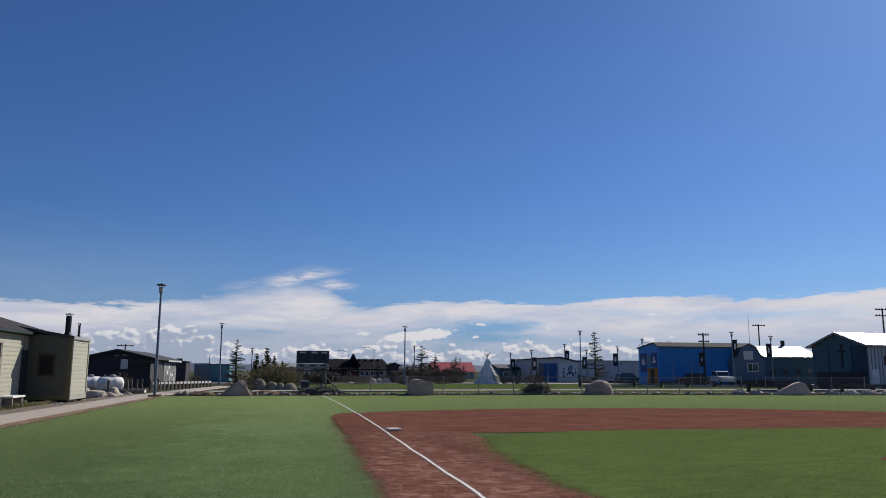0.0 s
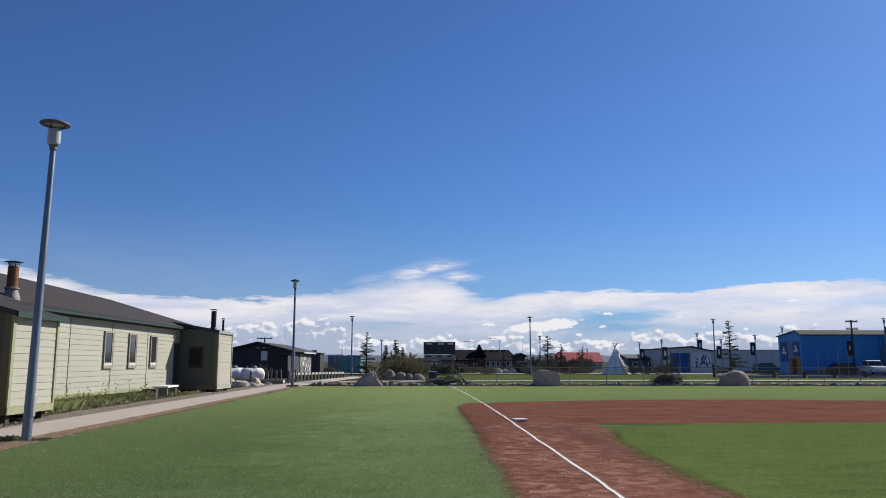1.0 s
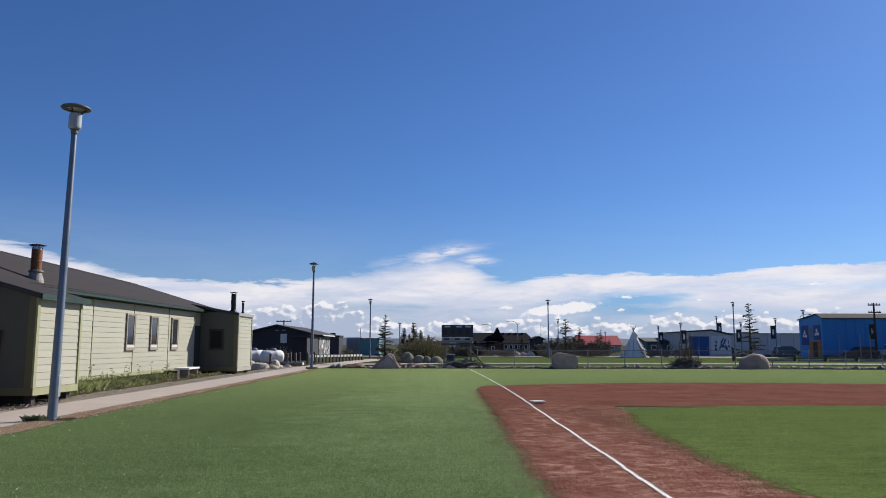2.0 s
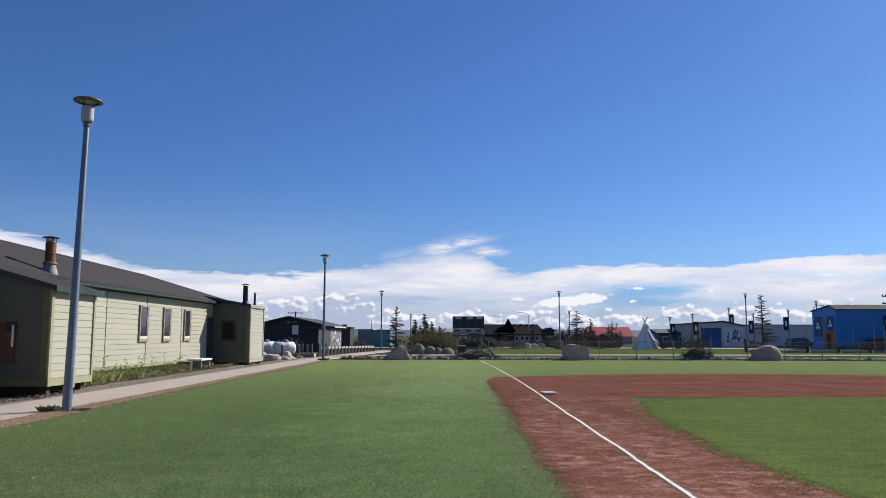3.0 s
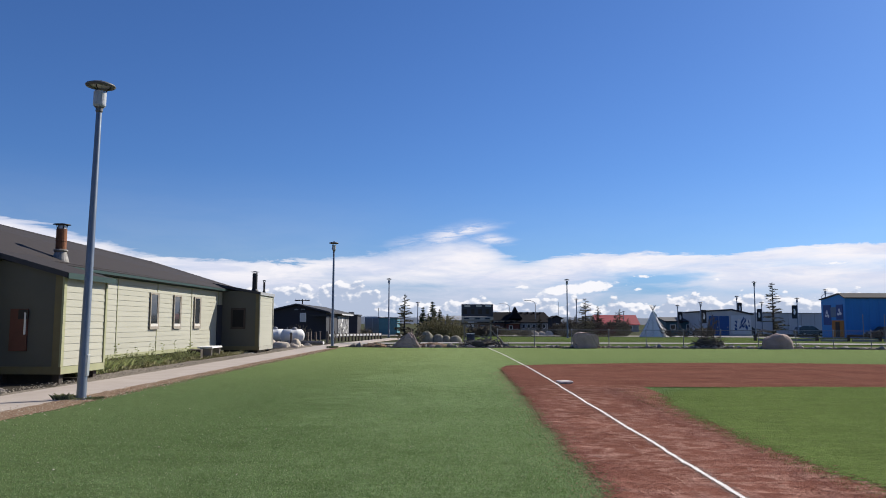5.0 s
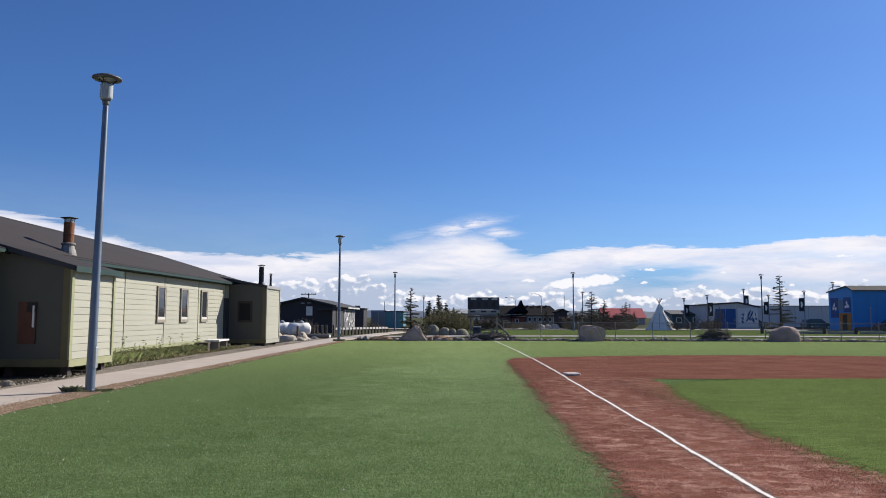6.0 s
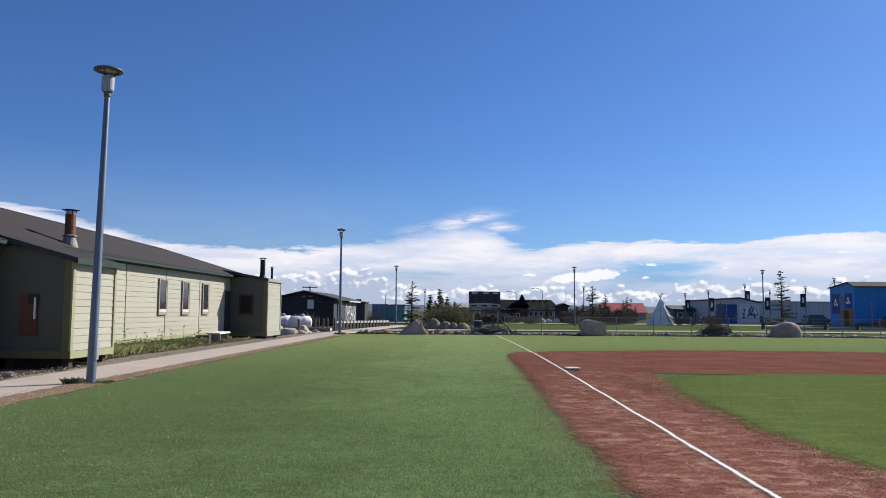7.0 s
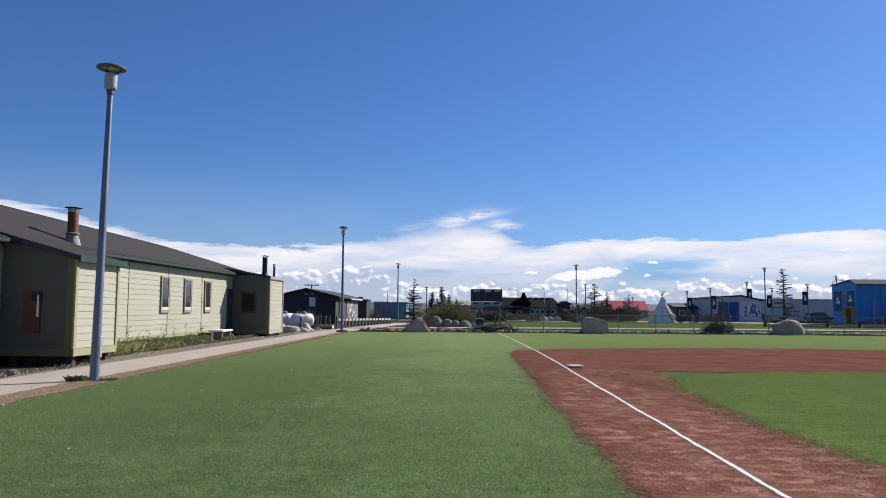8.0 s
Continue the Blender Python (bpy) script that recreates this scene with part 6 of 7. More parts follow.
def build_right_buildings():
    f = thing("blue_gabled_front", 59.2, 94.6, 0, 0, "slate-blue gabled front with two white windows", "building")
    part("wall", prism([(0, -0.1), (4.7, -0.1), (4.7, 3.4), (4.2, 3.7), (3.4, 5.0), (2.3, 5.4), (1.2, 4.9), (0.5, 3.7), (0, 3.4)], "y", 0, 1.4), SLATEB, f)
    part("coping", prism([(0.4, 3.75), (1.15, 5.0), (2.3, 5.52), (3.45, 5.1), (4.25, 3.78), (4.2, 3.7), (3.4, 5.0), (2.3, 5.4), (1.2, 4.9), (0.5, 3.7)], "y", -0.12, 1.3), DARKROOF, f, "dark coping along the gable")
    face_window(f, 1.55, 2.95, 3.35, 4.5, pane_m=CURTAIN)
    w = face_window(f, 2.0, 3.65, 1.7, 2.85)
    part("glazing_bar", box(2.78, 2.86, -0.06, -0.036, 1.79, 2.76), WHITEP, w)
    part("porch_deck", box(0.2, 4.5, -1.6, -0.15, -0.1, 0.5), DARKWOOD, f)
    lo = thing("teal_low_hall", 63.95, 94.7, 0, 0, "dark teal low hall with a pale sunlit metal roof", "building")
    part("wall", box(0, 8.6, 0, 6, -0.1, 3.72), TEALBLUE, lo)
    part("roof", prism([(-0.3, 3.6), (4.2, 5.2), (8.5, 3.6), (8.5, 3.75), (4.2, 5.36), (-0.3, 3.75)], "x", -0.2, 8.8), METALROOF, lo, "pale metal roof")
    part("flue", tube((6.2, 4.6, 4.9), (6.2, 4.6, 6.2), 0.28, seg=10), BLACKM, lo)
    for i in range(4):
        face_window(lo, 0.8 + i * 1.9, 1.7 + i * 1.9, 1.2, 2.2, frame_m=TEALBLUE)
    ang = math.degrees(math.atan2(1.2, 7.5))
    c = thing("church_hall", 62.75, 74, -0.12, ang, "dark teal gabled church hall with a plain cross and pale roof", "building")
    W = 7.6
    part("wall", prism([(0, -0.1), (W, -0.1), (W, 4.7), (W / 2, 6.15), (0, 4.7)], "x", 0, 16), TEALBLUE, c)
    part("roof", prism([(-0.5, 4.62), (W / 2, 6.2), (W + 0.5, 4.62), (W + 0.5, 4.8), (W / 2, 6.4), (-0.5, 4.8)], "x", -0.5, 16.4), METALROOF, c, "pale metal roof")
    bm = box(-0.1, -0.003, 3.2, 3.42, 2.3, 5.0)
    add_box(bm, -0.1, -0.003, 2.75, 3.87, 4.1, 4.3)
    part("wall_cross", bm, DARKHOUSE, c, "dark timber cross")
    # Flat darker panel paints in the shade of a recess under the roof.
    part("end_panel", box(-0.05, -0.003, 0.05, 1.9, 0.0, 4.75), RECESSTEAL, c, "flat panel coloured darker for a shaded recess beside the corner")
    for k, y in enumerate((2.0, 5.2)):
        part("corner_batten", box(-0.12, -0.003, y, y + 0.1, 0.0, 4.8), TEALBLUE, c)
    # Plain dark box along the foot of the gable.
    part("base_skirt", box(-1.3, -0.06, 0.4, 5.9, -0.1, 1.75), DARKHOUSE, c, "low dark block at the foot of the gable")
    for i in range(30):
        part("wall_strip", box(0.12 + i * 0.53, 0.52 + i * 0.53, -0.07, -0.003, 0.3, 4.6), WAREHOUSE, c, "pale corrugated wall strip")
    part("window", box(2.4, 3.4, -0.1, -0.07, 2.6, 3.6), BROWNWALL, c, "dark brown shuttered window")
    part("side_door", box(0.5, 1.5, -0.11, -0.07, 0.0, 2.1), WHITEP, c, "pale side door")


def utility_pole(x, y, h, arms, label, reach=1.25, banner=False):
    p = thing("utility_pole", x, y, 0, 0, label, "utility pole", "utility poles")
    part("pole", tube((0, 0, -0.2), (0, 0, h), 0.15, 0.1, 8), DARKWOOD, p)
    for k in range(arms):
        z = h - 0.25 - k * 0.9
        part("crossarm", box(-reach, reach, -0.14, -0.02, z - 0.07, z + 0.07), DARKWOOD, p)
        for q in (-0.88 * reach, -0.44 * reach, 0.44 * reach, 0.88 * reach):
            part("insulator", lathe([(0.05, 0), (0.06, 0.08), (0.03, 0.16), (0, 0.17)], 8, Matrix.Translation((q, -0.08, z + 0.07))), GREYWALL, p)
    if banner:
        bn = part("banner", box(-0.75, -0.12, -0.02, 0.01, h - 4.4, h - 2.6), BLACKM, p, "black cloth banner with a pale pattern")
        bm = blob_plate(0.16, 0.5, 9)
        bm.transform(Matrix.Translation((-0.42, -0.026, h - 3.5)))
        part("banner_pattern", bm, GREYWALL, bn)
    return p


def thin_pole(x, y, h, r, label, arc=0.0, name="flag_pole", category="pole"):
    p = thing(name, x, y, 0, 0, label, category)
    part("pole", tube((0, 0, -0.1), (0, 0, h), r, r * 0.6, 6), GALV if not arc else GREYWALL, p)
    if arc:
        pts = [(arc * (1 - math.cos(a)), h + abs(arc) * 0.6 * math.sin(a)) for a in [i * math.pi / 12 for i in range(8)]]
        bm = bmesh.new()
        for a, b in zip(pts, pts[1:]):
            add_tube(bm, (a[0], 0, a[1]), (b[0], 0, b[1]), r * 0.6, r * 0.55, 5)
        part("arm", bm, GREYWALL, p)
        part("lamp_head", box(min(pts[-1][0], pts[-1][0] + arc * 0.3), max(pts[-1][0], pts[-1][0] + arc * 0.3), -0.1, 0.1, pts[-1][1] - 0.08, pts[-1][1] + 0.05), GREYWALL, p)
    return p


def vehicle(name, x, y, rz, kind, paint, label, size=1.0):
    """A parked vehicle, its nose towards its own +x."""
    v = thing(name, x, y, 0, rz, label, "car" if kind != "pickup" else "truck")
    if kind == "pickup":
        L, W = 5.7, 1.95
        low = [(-2.85, 0.55), (-2.85, 1.18), (-0.75, 1.2), (-0.7, 1.25), (1.05, 1.25), (1.15, 1.18), (2.65, 1.08), (2.85, 0.95), (2.85, 0.5), (2.3, 0.45), (-2.5, 0.45)]
        cab = [(-0.7, 1.2), (-0.55, 1.85), (-0.35, 1.92), (0.4, 1.92), (0.6, 1.86), (1.12, 1.2)]
        wheels = (-1.85, 1.85)
    else:
        L, W = 4.6, 1.85
        low = [(-2.3, 0.5), (-2.32, 1.0), (-2.2, 1.08), (1.1, 1.05), (2.1, 0.92), (2.3, 0.75), (2.3, 0.42), (-2.2, 0.38)]
        cab = [(-2.2, 1.05), (-1.95, 1.6), (-1.6, 1.7), (0.15, 1.7), (0.4, 1.64), (1.15, 1.05)]
        wheels = (-1.4, 1.42)
    body = part("body", prism(low, "y", -W / 2, W / 2), paint, v)
    if kind == "pickup":
        part("bed_well", box(-2.7, -0.85, -W / 2 + 0.12, W / 2 - 0.12, 1.19, 1.215), BLACKM, body, "dark open load bed")
    c = part("cab", prism(cab, "y", -W / 2 + 0.1, W / 2 - 0.1), paint, v)
    zc0, zc1 = cab[0][1] + 0.06, cab[2][1] - 0.1
    x0, x1 = cab[1][0] + 0.05, cab[4][0]
    for s in (-1, 1):
        y0, y1 = sorted((s * (W / 2 - 0.1), s * (W / 2 - 0.085)))
        mid = (x0 + x1) / 2
        part("side_window", box(x0 - 0.05, mid - 0.04, y0, y1, zc0, zc1), TINTED, c)
        part("side_window", prism([(mid + 0.04, zc0), (x1 + 0.35, zc0), (x1 - 0.02, zc1), (mid + 0.04, zc1)], "y", y0, y1), TINTED, c)
        part("headlight", box(2.3 if kind != "pickup" else 2.83, 2.32 if kind != "pickup" else 2.87, s * 0.6 - 0.17, s * 0.6 + 0.17, 0.68, 0.85), LENS, v, "clear headlight")
        part("mirror", box(x1 + 0.25, x1 + 0.37, min(s * (W / 2 - 0.1), s * (W / 2 + 0.12)), max(s * (W / 2 - 0.1), s * (W / 2 + 0.12)), zc0 + 0.02, zc0 + 0.18), BLACKM, v)
    a, b = cab[-1], cab[-2]
    part("windscreen", prism([(a[0] - 0.02, a[1] + 0.05), (b[0] + 0.06, b[1] - 0.05), (b[0] + 0.085, b[1] - 0.05), (a[0] + 0.03, a[1] + 0.05)], "y", -W / 2 + 0.18, W / 2 - 0.18), TINTED, c)
    part("bumper", box(L / 2 - 0.02, L / 2 + 0.08, -W / 2 + 0.05, W / 2 - 0.05, 0.42, 0.62, 0.02), GALV if kind == "pickup" else BLACKM, v)
    for wx in wheels:
        for s in (-1, 1):
            m = pose(wx, s * (W / 2 - 0.1), 0.36, 90, 0, 0)
            wh = part("wheel", lathe([(0.2, -0.11), (0.33, -0.115), (0.36, -0.07), (0.36, 0.07), (0.33, 0.115), (0.2, 0.11), (0.2, -0.11)], 20, m), TYRE, v, "black tyre")
            part("rim", lathe([(0.0, -0.1), (0.2, -0.118), (0.21, 0.0), (0.2, 0.118), (0.0, 0.1)], 14, m), GALV, wh, "steel rim")
    v.scale = (size, size, size)
    return v


def rail_barrier(x, y, rz, n, span, label):
    b = thing("rail_barrier", x, y, 0, rz, label, "barrier", "timber parking barriers")
    for i in range(n + 1):
        part("post", box(i * span - 0.13, i * span + 0.13, -0.13, 0.13, -0.1, 0.62, 0.02), DARKWOOD, b)
    for i in range(n):
        if i % 3 != 2:
            part("rail", box(i * span + 0.02, (i + 1) * span - 0.02, -0.19, -0.131, 0.4, 0.66, 0.015), DARKWOOD, b)
        part("kerb_block", box(i * span + 0.3, (i + 1) * span - 0.3, -0.4, -0.05, -0.05, 0.2, 0.02), ROADM, b, "pale concrete kerb block")
    return b


# ---- the setting ----
build_ground()
build_turf()
build_dirt()
build_infield()
build_foul_line()
build_path()
build_park()

# ---- along the path ----
build_long_building()
build_bay(20.55, 23.1, 0.27, 2.97, True, TRIMC)
build_bay(41.3, 44.3, 0.2, 3.3, False, PALETRIM)
stove_pipe(-13.3, 25.0, 3.72, 4.95, 0.17, True, "rusty stove pipe with a rain cap on the shingle roof")
stove_pipe(-11.25, 41.9, 3.42, 4.5, 0.14, False, "short black stove pipe with a rain cap")
stove_pipe(-10.9, 42.6, 3.36, 4.05, 0.06, False, "thin black vent pipe on the lean-to roof")
street_lamp(-7.95, 16.1, 6.98, 0.75)
street_lamp(-8.2, 50.1, 7.1)
street_lamp(-7.95, 88.7, 6.95)
street_lamp(13.2, 90.3, 7.0)
street_lamp(37.65, 96.0, 7.1)
bench = thing("plank_bench", -11.95, 36.7, 0, 4, "low white plank bench against the building", "bench")
part("seat", box(-0.35, 0.35, -1.0, 1.0, 0.42, 0.5, 0.01), WHITEP, bench)
for yy in (-0.8, 0.75):
    part("leg", box(-0.28, 0.28, yy, yy + 0.1, -0.1, 0.42), GREYWOOD, bench)
crate = thing("crate", -12.15, 35.2, 0, 10, "dark open timber crate beside the bench", "crate")
part("side", box(-0.3, 0.3, -0.4, 0.4, -0.05, 0.4, 0.01), DARKWOOD, crate)

# ---- beyond the field ----
faceted_boulder(-3.45, 51.7, ((-1.05, -0.5, 0), (-0.95, 0.6, 0), (1.05, -0.6, 0), (1.0, 0.6, 0), (0.22, -0.15, 1.14), (0.42, 0.25, 1.04), (-0.6, -0.45, 0.36), (-0.2, -0.4, 0.68), (0.85, -0.45, 0.42), (0.62, -0.4, 0.74)), 3, "pointed pinkish-grey granite boulder by the fence")
faceted_boulder(8.75, 51.8, ((-0.7, -0.55, 0), (-0.75, 0.6, 0), (0.85, -0.6, 0), (0.85, 0.6, 0), (-0.95, -0.45, 0.75), (-0.6, -0.5, 1.1), (-0.5, 0.5, 1.15), (0.2, -0.55, 1.12), (0.9, -0.5, 0.85), (0.95, 0.4, 0.8)), 9, "blocky pinkish-grey granite boulder by the fence")
boulder(21.75, 51.7, 2.1, 1.5, 1.02, 14, "broad rounded dull red granite boulder by the fence", material=REDGRANITE)
faceted_boulder(36.0, 49.9, ((-1.7, -0.4, 0), (-1.6, 0.4, 0), (1.2, -0.6, 0), (1.2, 0.6, 0), (-1.5, -0.3, 0.32), (-0.4, -0.5, 0.5), (0.1, -0.4, 0.95), (0.7, -0.4, 1.0), (1.05, -0.4, 0.6), (0.5, 0.4, 0.95)), 21, "sloping pinkish-grey granite boulder by the fence")
rb = random.Random(77)
for i in range(26):
    k = rb.uniform(0.16, 0.36)
    faceted_boulder(rb.uniform(-6.4, 2.6), 52.0 + rb.uniform(-0.4, 1.0), ((-1, -0.7, 0), (-0.9, 0.7, 0), (1, -0.8, 0), (0.9, 0.8, 0), (rb.uniform(-0.6, 0), -0.3, rb.uniform(0.7, 1.1)), (rb.uniform(0.1, 0.7), 0.2, rb.uniform(0.6, 1.0)), (0.8, -0.4, 0.5)), i, "broken grey rock in the pile by the fence", STONE if i % 3 else GRANITE, k)
for k, (x, y, w, h) in enumerate(((-5.6, 52.1, 1.9, 0.3), (-1.6, 52.3, 2.2, 0.34))):
    hp = part("soil_heap", blob(w / 2, 0.55, h, 120 + k, 0.3, 3, 0.15, 2.2), MULCH)
    hp.location = (x, y, -0.02)
    tagged(hp, "low heap of reddish soil among the border rocks", "soil heap", "soil heaps")
build_stone_border()
fence_run(2.9, 34.0, FENCE_Y, FENCE_Y, 12)
fence_run(35.8, 46.0, FENCE_Y - 0.4, FENCE_Y - 2.0, 4)
build_scoreboard()
brush_pile(1.9, 52.6, 3.6, 0.75, 2, "heap of grey driftwood and roots under the scoreboard", 170)
brush_pile(17.4, 52.6, 2.5, 1.0, 6, "dark tangle of dead branches and roots by the fence", 220)
rl = random.Random(41)
for x, y, z, dx, dz in ((0.6, 52.5, 0.25, 1.9, 0.35), (3.0, 52.4, 0.2, -1.7, 0.7), (2.6, 52.2, 0.15, 1.6, -0.1), (3.3, 52.6, 0.3, -1.0, 1.0), (1.0, 52.2, 0.1, 1.5, 0.5), (0.5, 52.7, 0.5, 1.2, -0.3), (3.6, 52.3, 0.12, -1.4, 0.35)):
    lb = thing("driftwood_limb", x, y, 0, 0, "long grey driftwood limb thrown over the heap", "branch", "limbs in the driftwood heap")
    bm = bmesh.new()
    pts = [Vector((dx * k / 4, rl.uniform(-0.06, 0.06), max(0.05, z + dz * k / 4 + rl.uniform(-0.06, 0.06)))) for k in range(5)]
    for k, (a, b) in enumerate(zip(pts, pts[1:])):
        add_tube(bm, a, b, 0.075 - 0.013 * k, 0.062 - 0.013 * k, 6)
    part("stem", bm, GREYWOOD, lb)
    part("fork", tube(pts[2], pts[2] + Vector((dx * 0.2, 0.05, rl.uniform(0.15, 0.4))), 0.03, 0.012, 5), GREYWOOD, lb)
rt = random.Random(15)
for i in range(9):
    # bent bare limbs that stand out of the heap
    lx, lean = 17.3 + rt.uniform(-0.4, 0.4), rt.uniform(0.1, 1.1)
    lh = rt.uniform(1.4, 2.6)
    limb = thing("dead_limb", lx, 52.7 + rt.uniform(-0.3, 0.3), -0.05, 0, "bare crooked limb standing in the brush heap", "branch", "limbs in the brush heap")
    bm = bmesh.new()
    pts = [Vector((lean * (k / 6) ** 1.6 + rt.uniform(-0.05, 0.05), rt.uniform(-0.06, 0.06), lh * math.sin(1.45 * k / 6))) for k in range(7)]
    for k, (a, b) in enumerate(zip(pts, pts[1:])):
        add_tube(bm, a, b, 0.05 - 0.006 * k, 0.044 - 0.006 * k, 6)
    part("stem", bm, GREYBROWN, limb)
    for k in range(4):
        a = pts[2 + k % 4]
        part("twig", tube(a, a + Vector((rt.uniform(-0.5, 0.5), rt.uniform(-0.2, 0.2), rt.uniform(0.1, 0.45))), 0.018, 0.005, 5), GREYBROWN, limb)
for k, (x, w, h) in enumerate(((-2.6, 1.25, 0.95), (-1.55, 1.1, 0.72), (-0.85, 0.9, 0.62), (-0.1, 1.2, 0.62))):
    st = part("rounded_stone", blob(w / 2, 0.5, h, 60 + k, 0.12, 3, 0.1, 0.8), GREENSTONE)
    st.location = (x, 66, 0)
    tagged(st, "smooth rounded greenish-grey stone on the lawn", "stone", "rounded stones on the lawn")
build_tipi()
fuel_tank(-12.35, 57.0, 28, 1.35, 0.5, "white horizontal fuel tank on saddles")
fuel_tank(-14.4, 59.5, 28, 1.4, 0.5, "white fuel tank beyond the other")
boulder(-11.75, 50.6, 1.4, 0.9, 0.42, 31, "flat brownish slab of rock beside the white tank", material=PALEROCK)
boulder(-11.35, 53.4, 0.8, 0.8, 0.5, 33, "small pale rounded rock beside the white tank", material=PALEROCK)
boulder(-12.9, 52.8, 1.0, 0.8, 0.5, 35, "small brownish rock beside the white tank", material=PALEROCK)
rk = random.Random(31)
for i in range(14):
    k = rk.uniform(0.2, 0.42)
    faceted_boulder(rk.uniform(-13.2, -10.8), rk.uniform(50.2, 55.5), ((-1, -0.7, 0), (-0.9, 0.7, 0), (1, -0.8, 0), (0.9, 0.8, 0), (rk.uniform(-0.7, 0), -0.3, rk.uniform(0.5, 0.9)), (rk.uniform(0.1, 0.8), 0.3, rk.uniform(0.4, 0.9)), (0.9, -0.4, 0.35)), 200 + i, "broken pale buff rock beside the white tanks", PALEROCK, k)
logs = thing("log", -10.9, 56.6, 0.16, -20, "pale peeled log lying beside the bollards", "log")
part("trunk", tube((-1.1, 0, 0), (1.1, 0, 0.02), 0.17, 0.13, 10), GREYWOOD, logs)
part("cut_end", tube((1.1, 0, 0.02), (1.112, 0, 0.02), 0.125, seg=10), WHITEP, logs, "pale sawn end")
build_left_houses()
build_far_houses()
build_blue_hall()
build_right_buildings()

# bollards along the path, with pale rails further on
b0 = thing("bollard", -11.95, 54.7, 0, 0, "short dark timber bollard beside the path", "bollard", "path bollards")
part("post", box(-0.075, 0.075, -0.075, 0.075, -0.1, 0.92, 0.015), GREYBROWN, b0)
part("cap", box(-0.08, 0.08, -0.08, 0.08, 0.921, 0.95, 0.01), GREYWOOD, b0)
for x, y in ((-12.05, 57.2), (-11.3, 57.4), (-10.9, 58.6), (-11.6, 60.2), (-11.3, 62.6), (-11.1, 65.0), (-10.9, 67.4)):
    copy_thing(b0, pose(x, y, 0))
for i in range(8):
    r = thing("low_rail_fence", -12.0 + 0.53 * i, 70.5 + i * 0.91, 0, 60, "low fence of pale blocks between dark posts", "fence", "pale rail fences")
    for k in range(3):
        part("post", box(k * 0.52 - 0.02, k * 0.52 + 0.11, -0.09, 0.05, -0.1, 0.66), DARKWOOD, r)
    for k in range(2):
        part("rail", box(k * 0.52 + 0.13, k * 0.52 + 0.48, -0.1, 0.03, 0.4, 0.6), WHITEP, r)
# trees
T1 = spruce(4.0, 1.15, 1, True, NEEDLEB)
T1.matrix_basis = pose(-4.1, 60, 0)
tagged(T1, "sparse thin spruce with short ragged limbs", "tree", "sparse spruces")
T2 = spruce(4.75, 1.45, 2, True, NEEDLEB)
T2.matrix_basis = pose(23.3, 56, 0)
tagged(T2, "tall sparse spruce behind a boulder", "tree", "sparse spruces")
D1 = spruce(3.8, 0.95, 5)
D1.matrix_basis = pose(-2.35, 75, 0)
tagged(D1, "dense dark green spruce in a small clump", "tree", "dense spruces")
for x, y, s in ((-3.35, 75.5, 0.86), (-1.65, 74.5, 0.8), (-0.9, 76, 0.68), (-2.9, 77, 0.7)):
    copy_thing(D1, pose(x, y, 0, 0, 0, x * 50) @ Matrix.Scale(s, 4))
D2 = spruce(4.2, 1.5, 7, True, NEEDLEB)
D2.matrix_basis = pose(12.75, 75, 0)
tagged(D2, "dull green spruce behind a boulder", "tree", "dull spruces")
for x, y, s in ((16.4, 110, 0.62), (17.6, 112, 0.72), (18.6, 108, 0.5), (20.5, 110, 1.0), (21.4, 113, 0.6), (23.1, 110, 0.8), (23.85, 111, 0.92), (24.6, 109, 0.6), (15.4, 109, 0.6), (12.3, 112, 0.66)):
    copy_thing(D2, pose(x, y, 0, 0, 0, x * 50) @ Matrix.Scale(s, 4))
R1 = spruce(3.2, 0.8, 11, True, REDLEAF)
R1.matrix_basis = pose(21.9, 118, 0)
tagged(R1, "small reddish dying spruce", "tree", "reddish spruces")
for x, y, s in ((19.4, 117, 0.9), (22.5, 119, 0.8), (24.8, 117, 0.85)):
    copy_thing(R1, pose(x, y, 0, 0, 0, x * 50) @ Matrix.Scale(s, 4))
bush(-1.3, 69.5, 5.2, 2.5, 3, OLIVE, "leafing olive-brown willow bush", twigs=4200, leaf=1.5)
bush(-15.0, 72, 3.0, 1.7, 4, TWIG, "bare brown willow bush by the dark house", twigs=500)
bush(-12.0, 100, 2.2, 1.4, 6, TWIG, "bare brown bush by the grey container", twigs=400)
bush(-3.6, 60.6, 2.6, 1.25, 12, TWIG, "bare brown shrub at the foot of the sparse spruce", twigs=500)
rt = random.Random(9)
poles = thing("log_pile", 28.7, 97.0, 0, 0, "leaning heap of dark poles beside the tipi", "log pile")
for i in range(30):
    a = Vector((rt.uniform(-2.0, 2.0), rt.uniform(-0.6, 0.6), rt.uniform(0.0, 0.4)))
    d = Vector((rt.choice((-1, 1)) * rt.uniform(0.6, 1.6), rt.uniform(-0.3, 0.3), rt.uniform(0.2, 1.2)))
    part("pole", tube(a, a + d, 0.06, 0.04, 6), rt.choice((BARK, GREYBROWN, DARKWOOD)), poles)
for k, (x, y, w, h) in enumerate(((10.6, 104, 1.3, 0.75), (11.7, 104.4, 1.2, 0.6), (12.7, 104.2, 1.1, 0.7))):
    boulder(x, y, w, 0.9, h, 90 + k, "pale beige rock on the lawn before the lodge", material=PALEROCK)
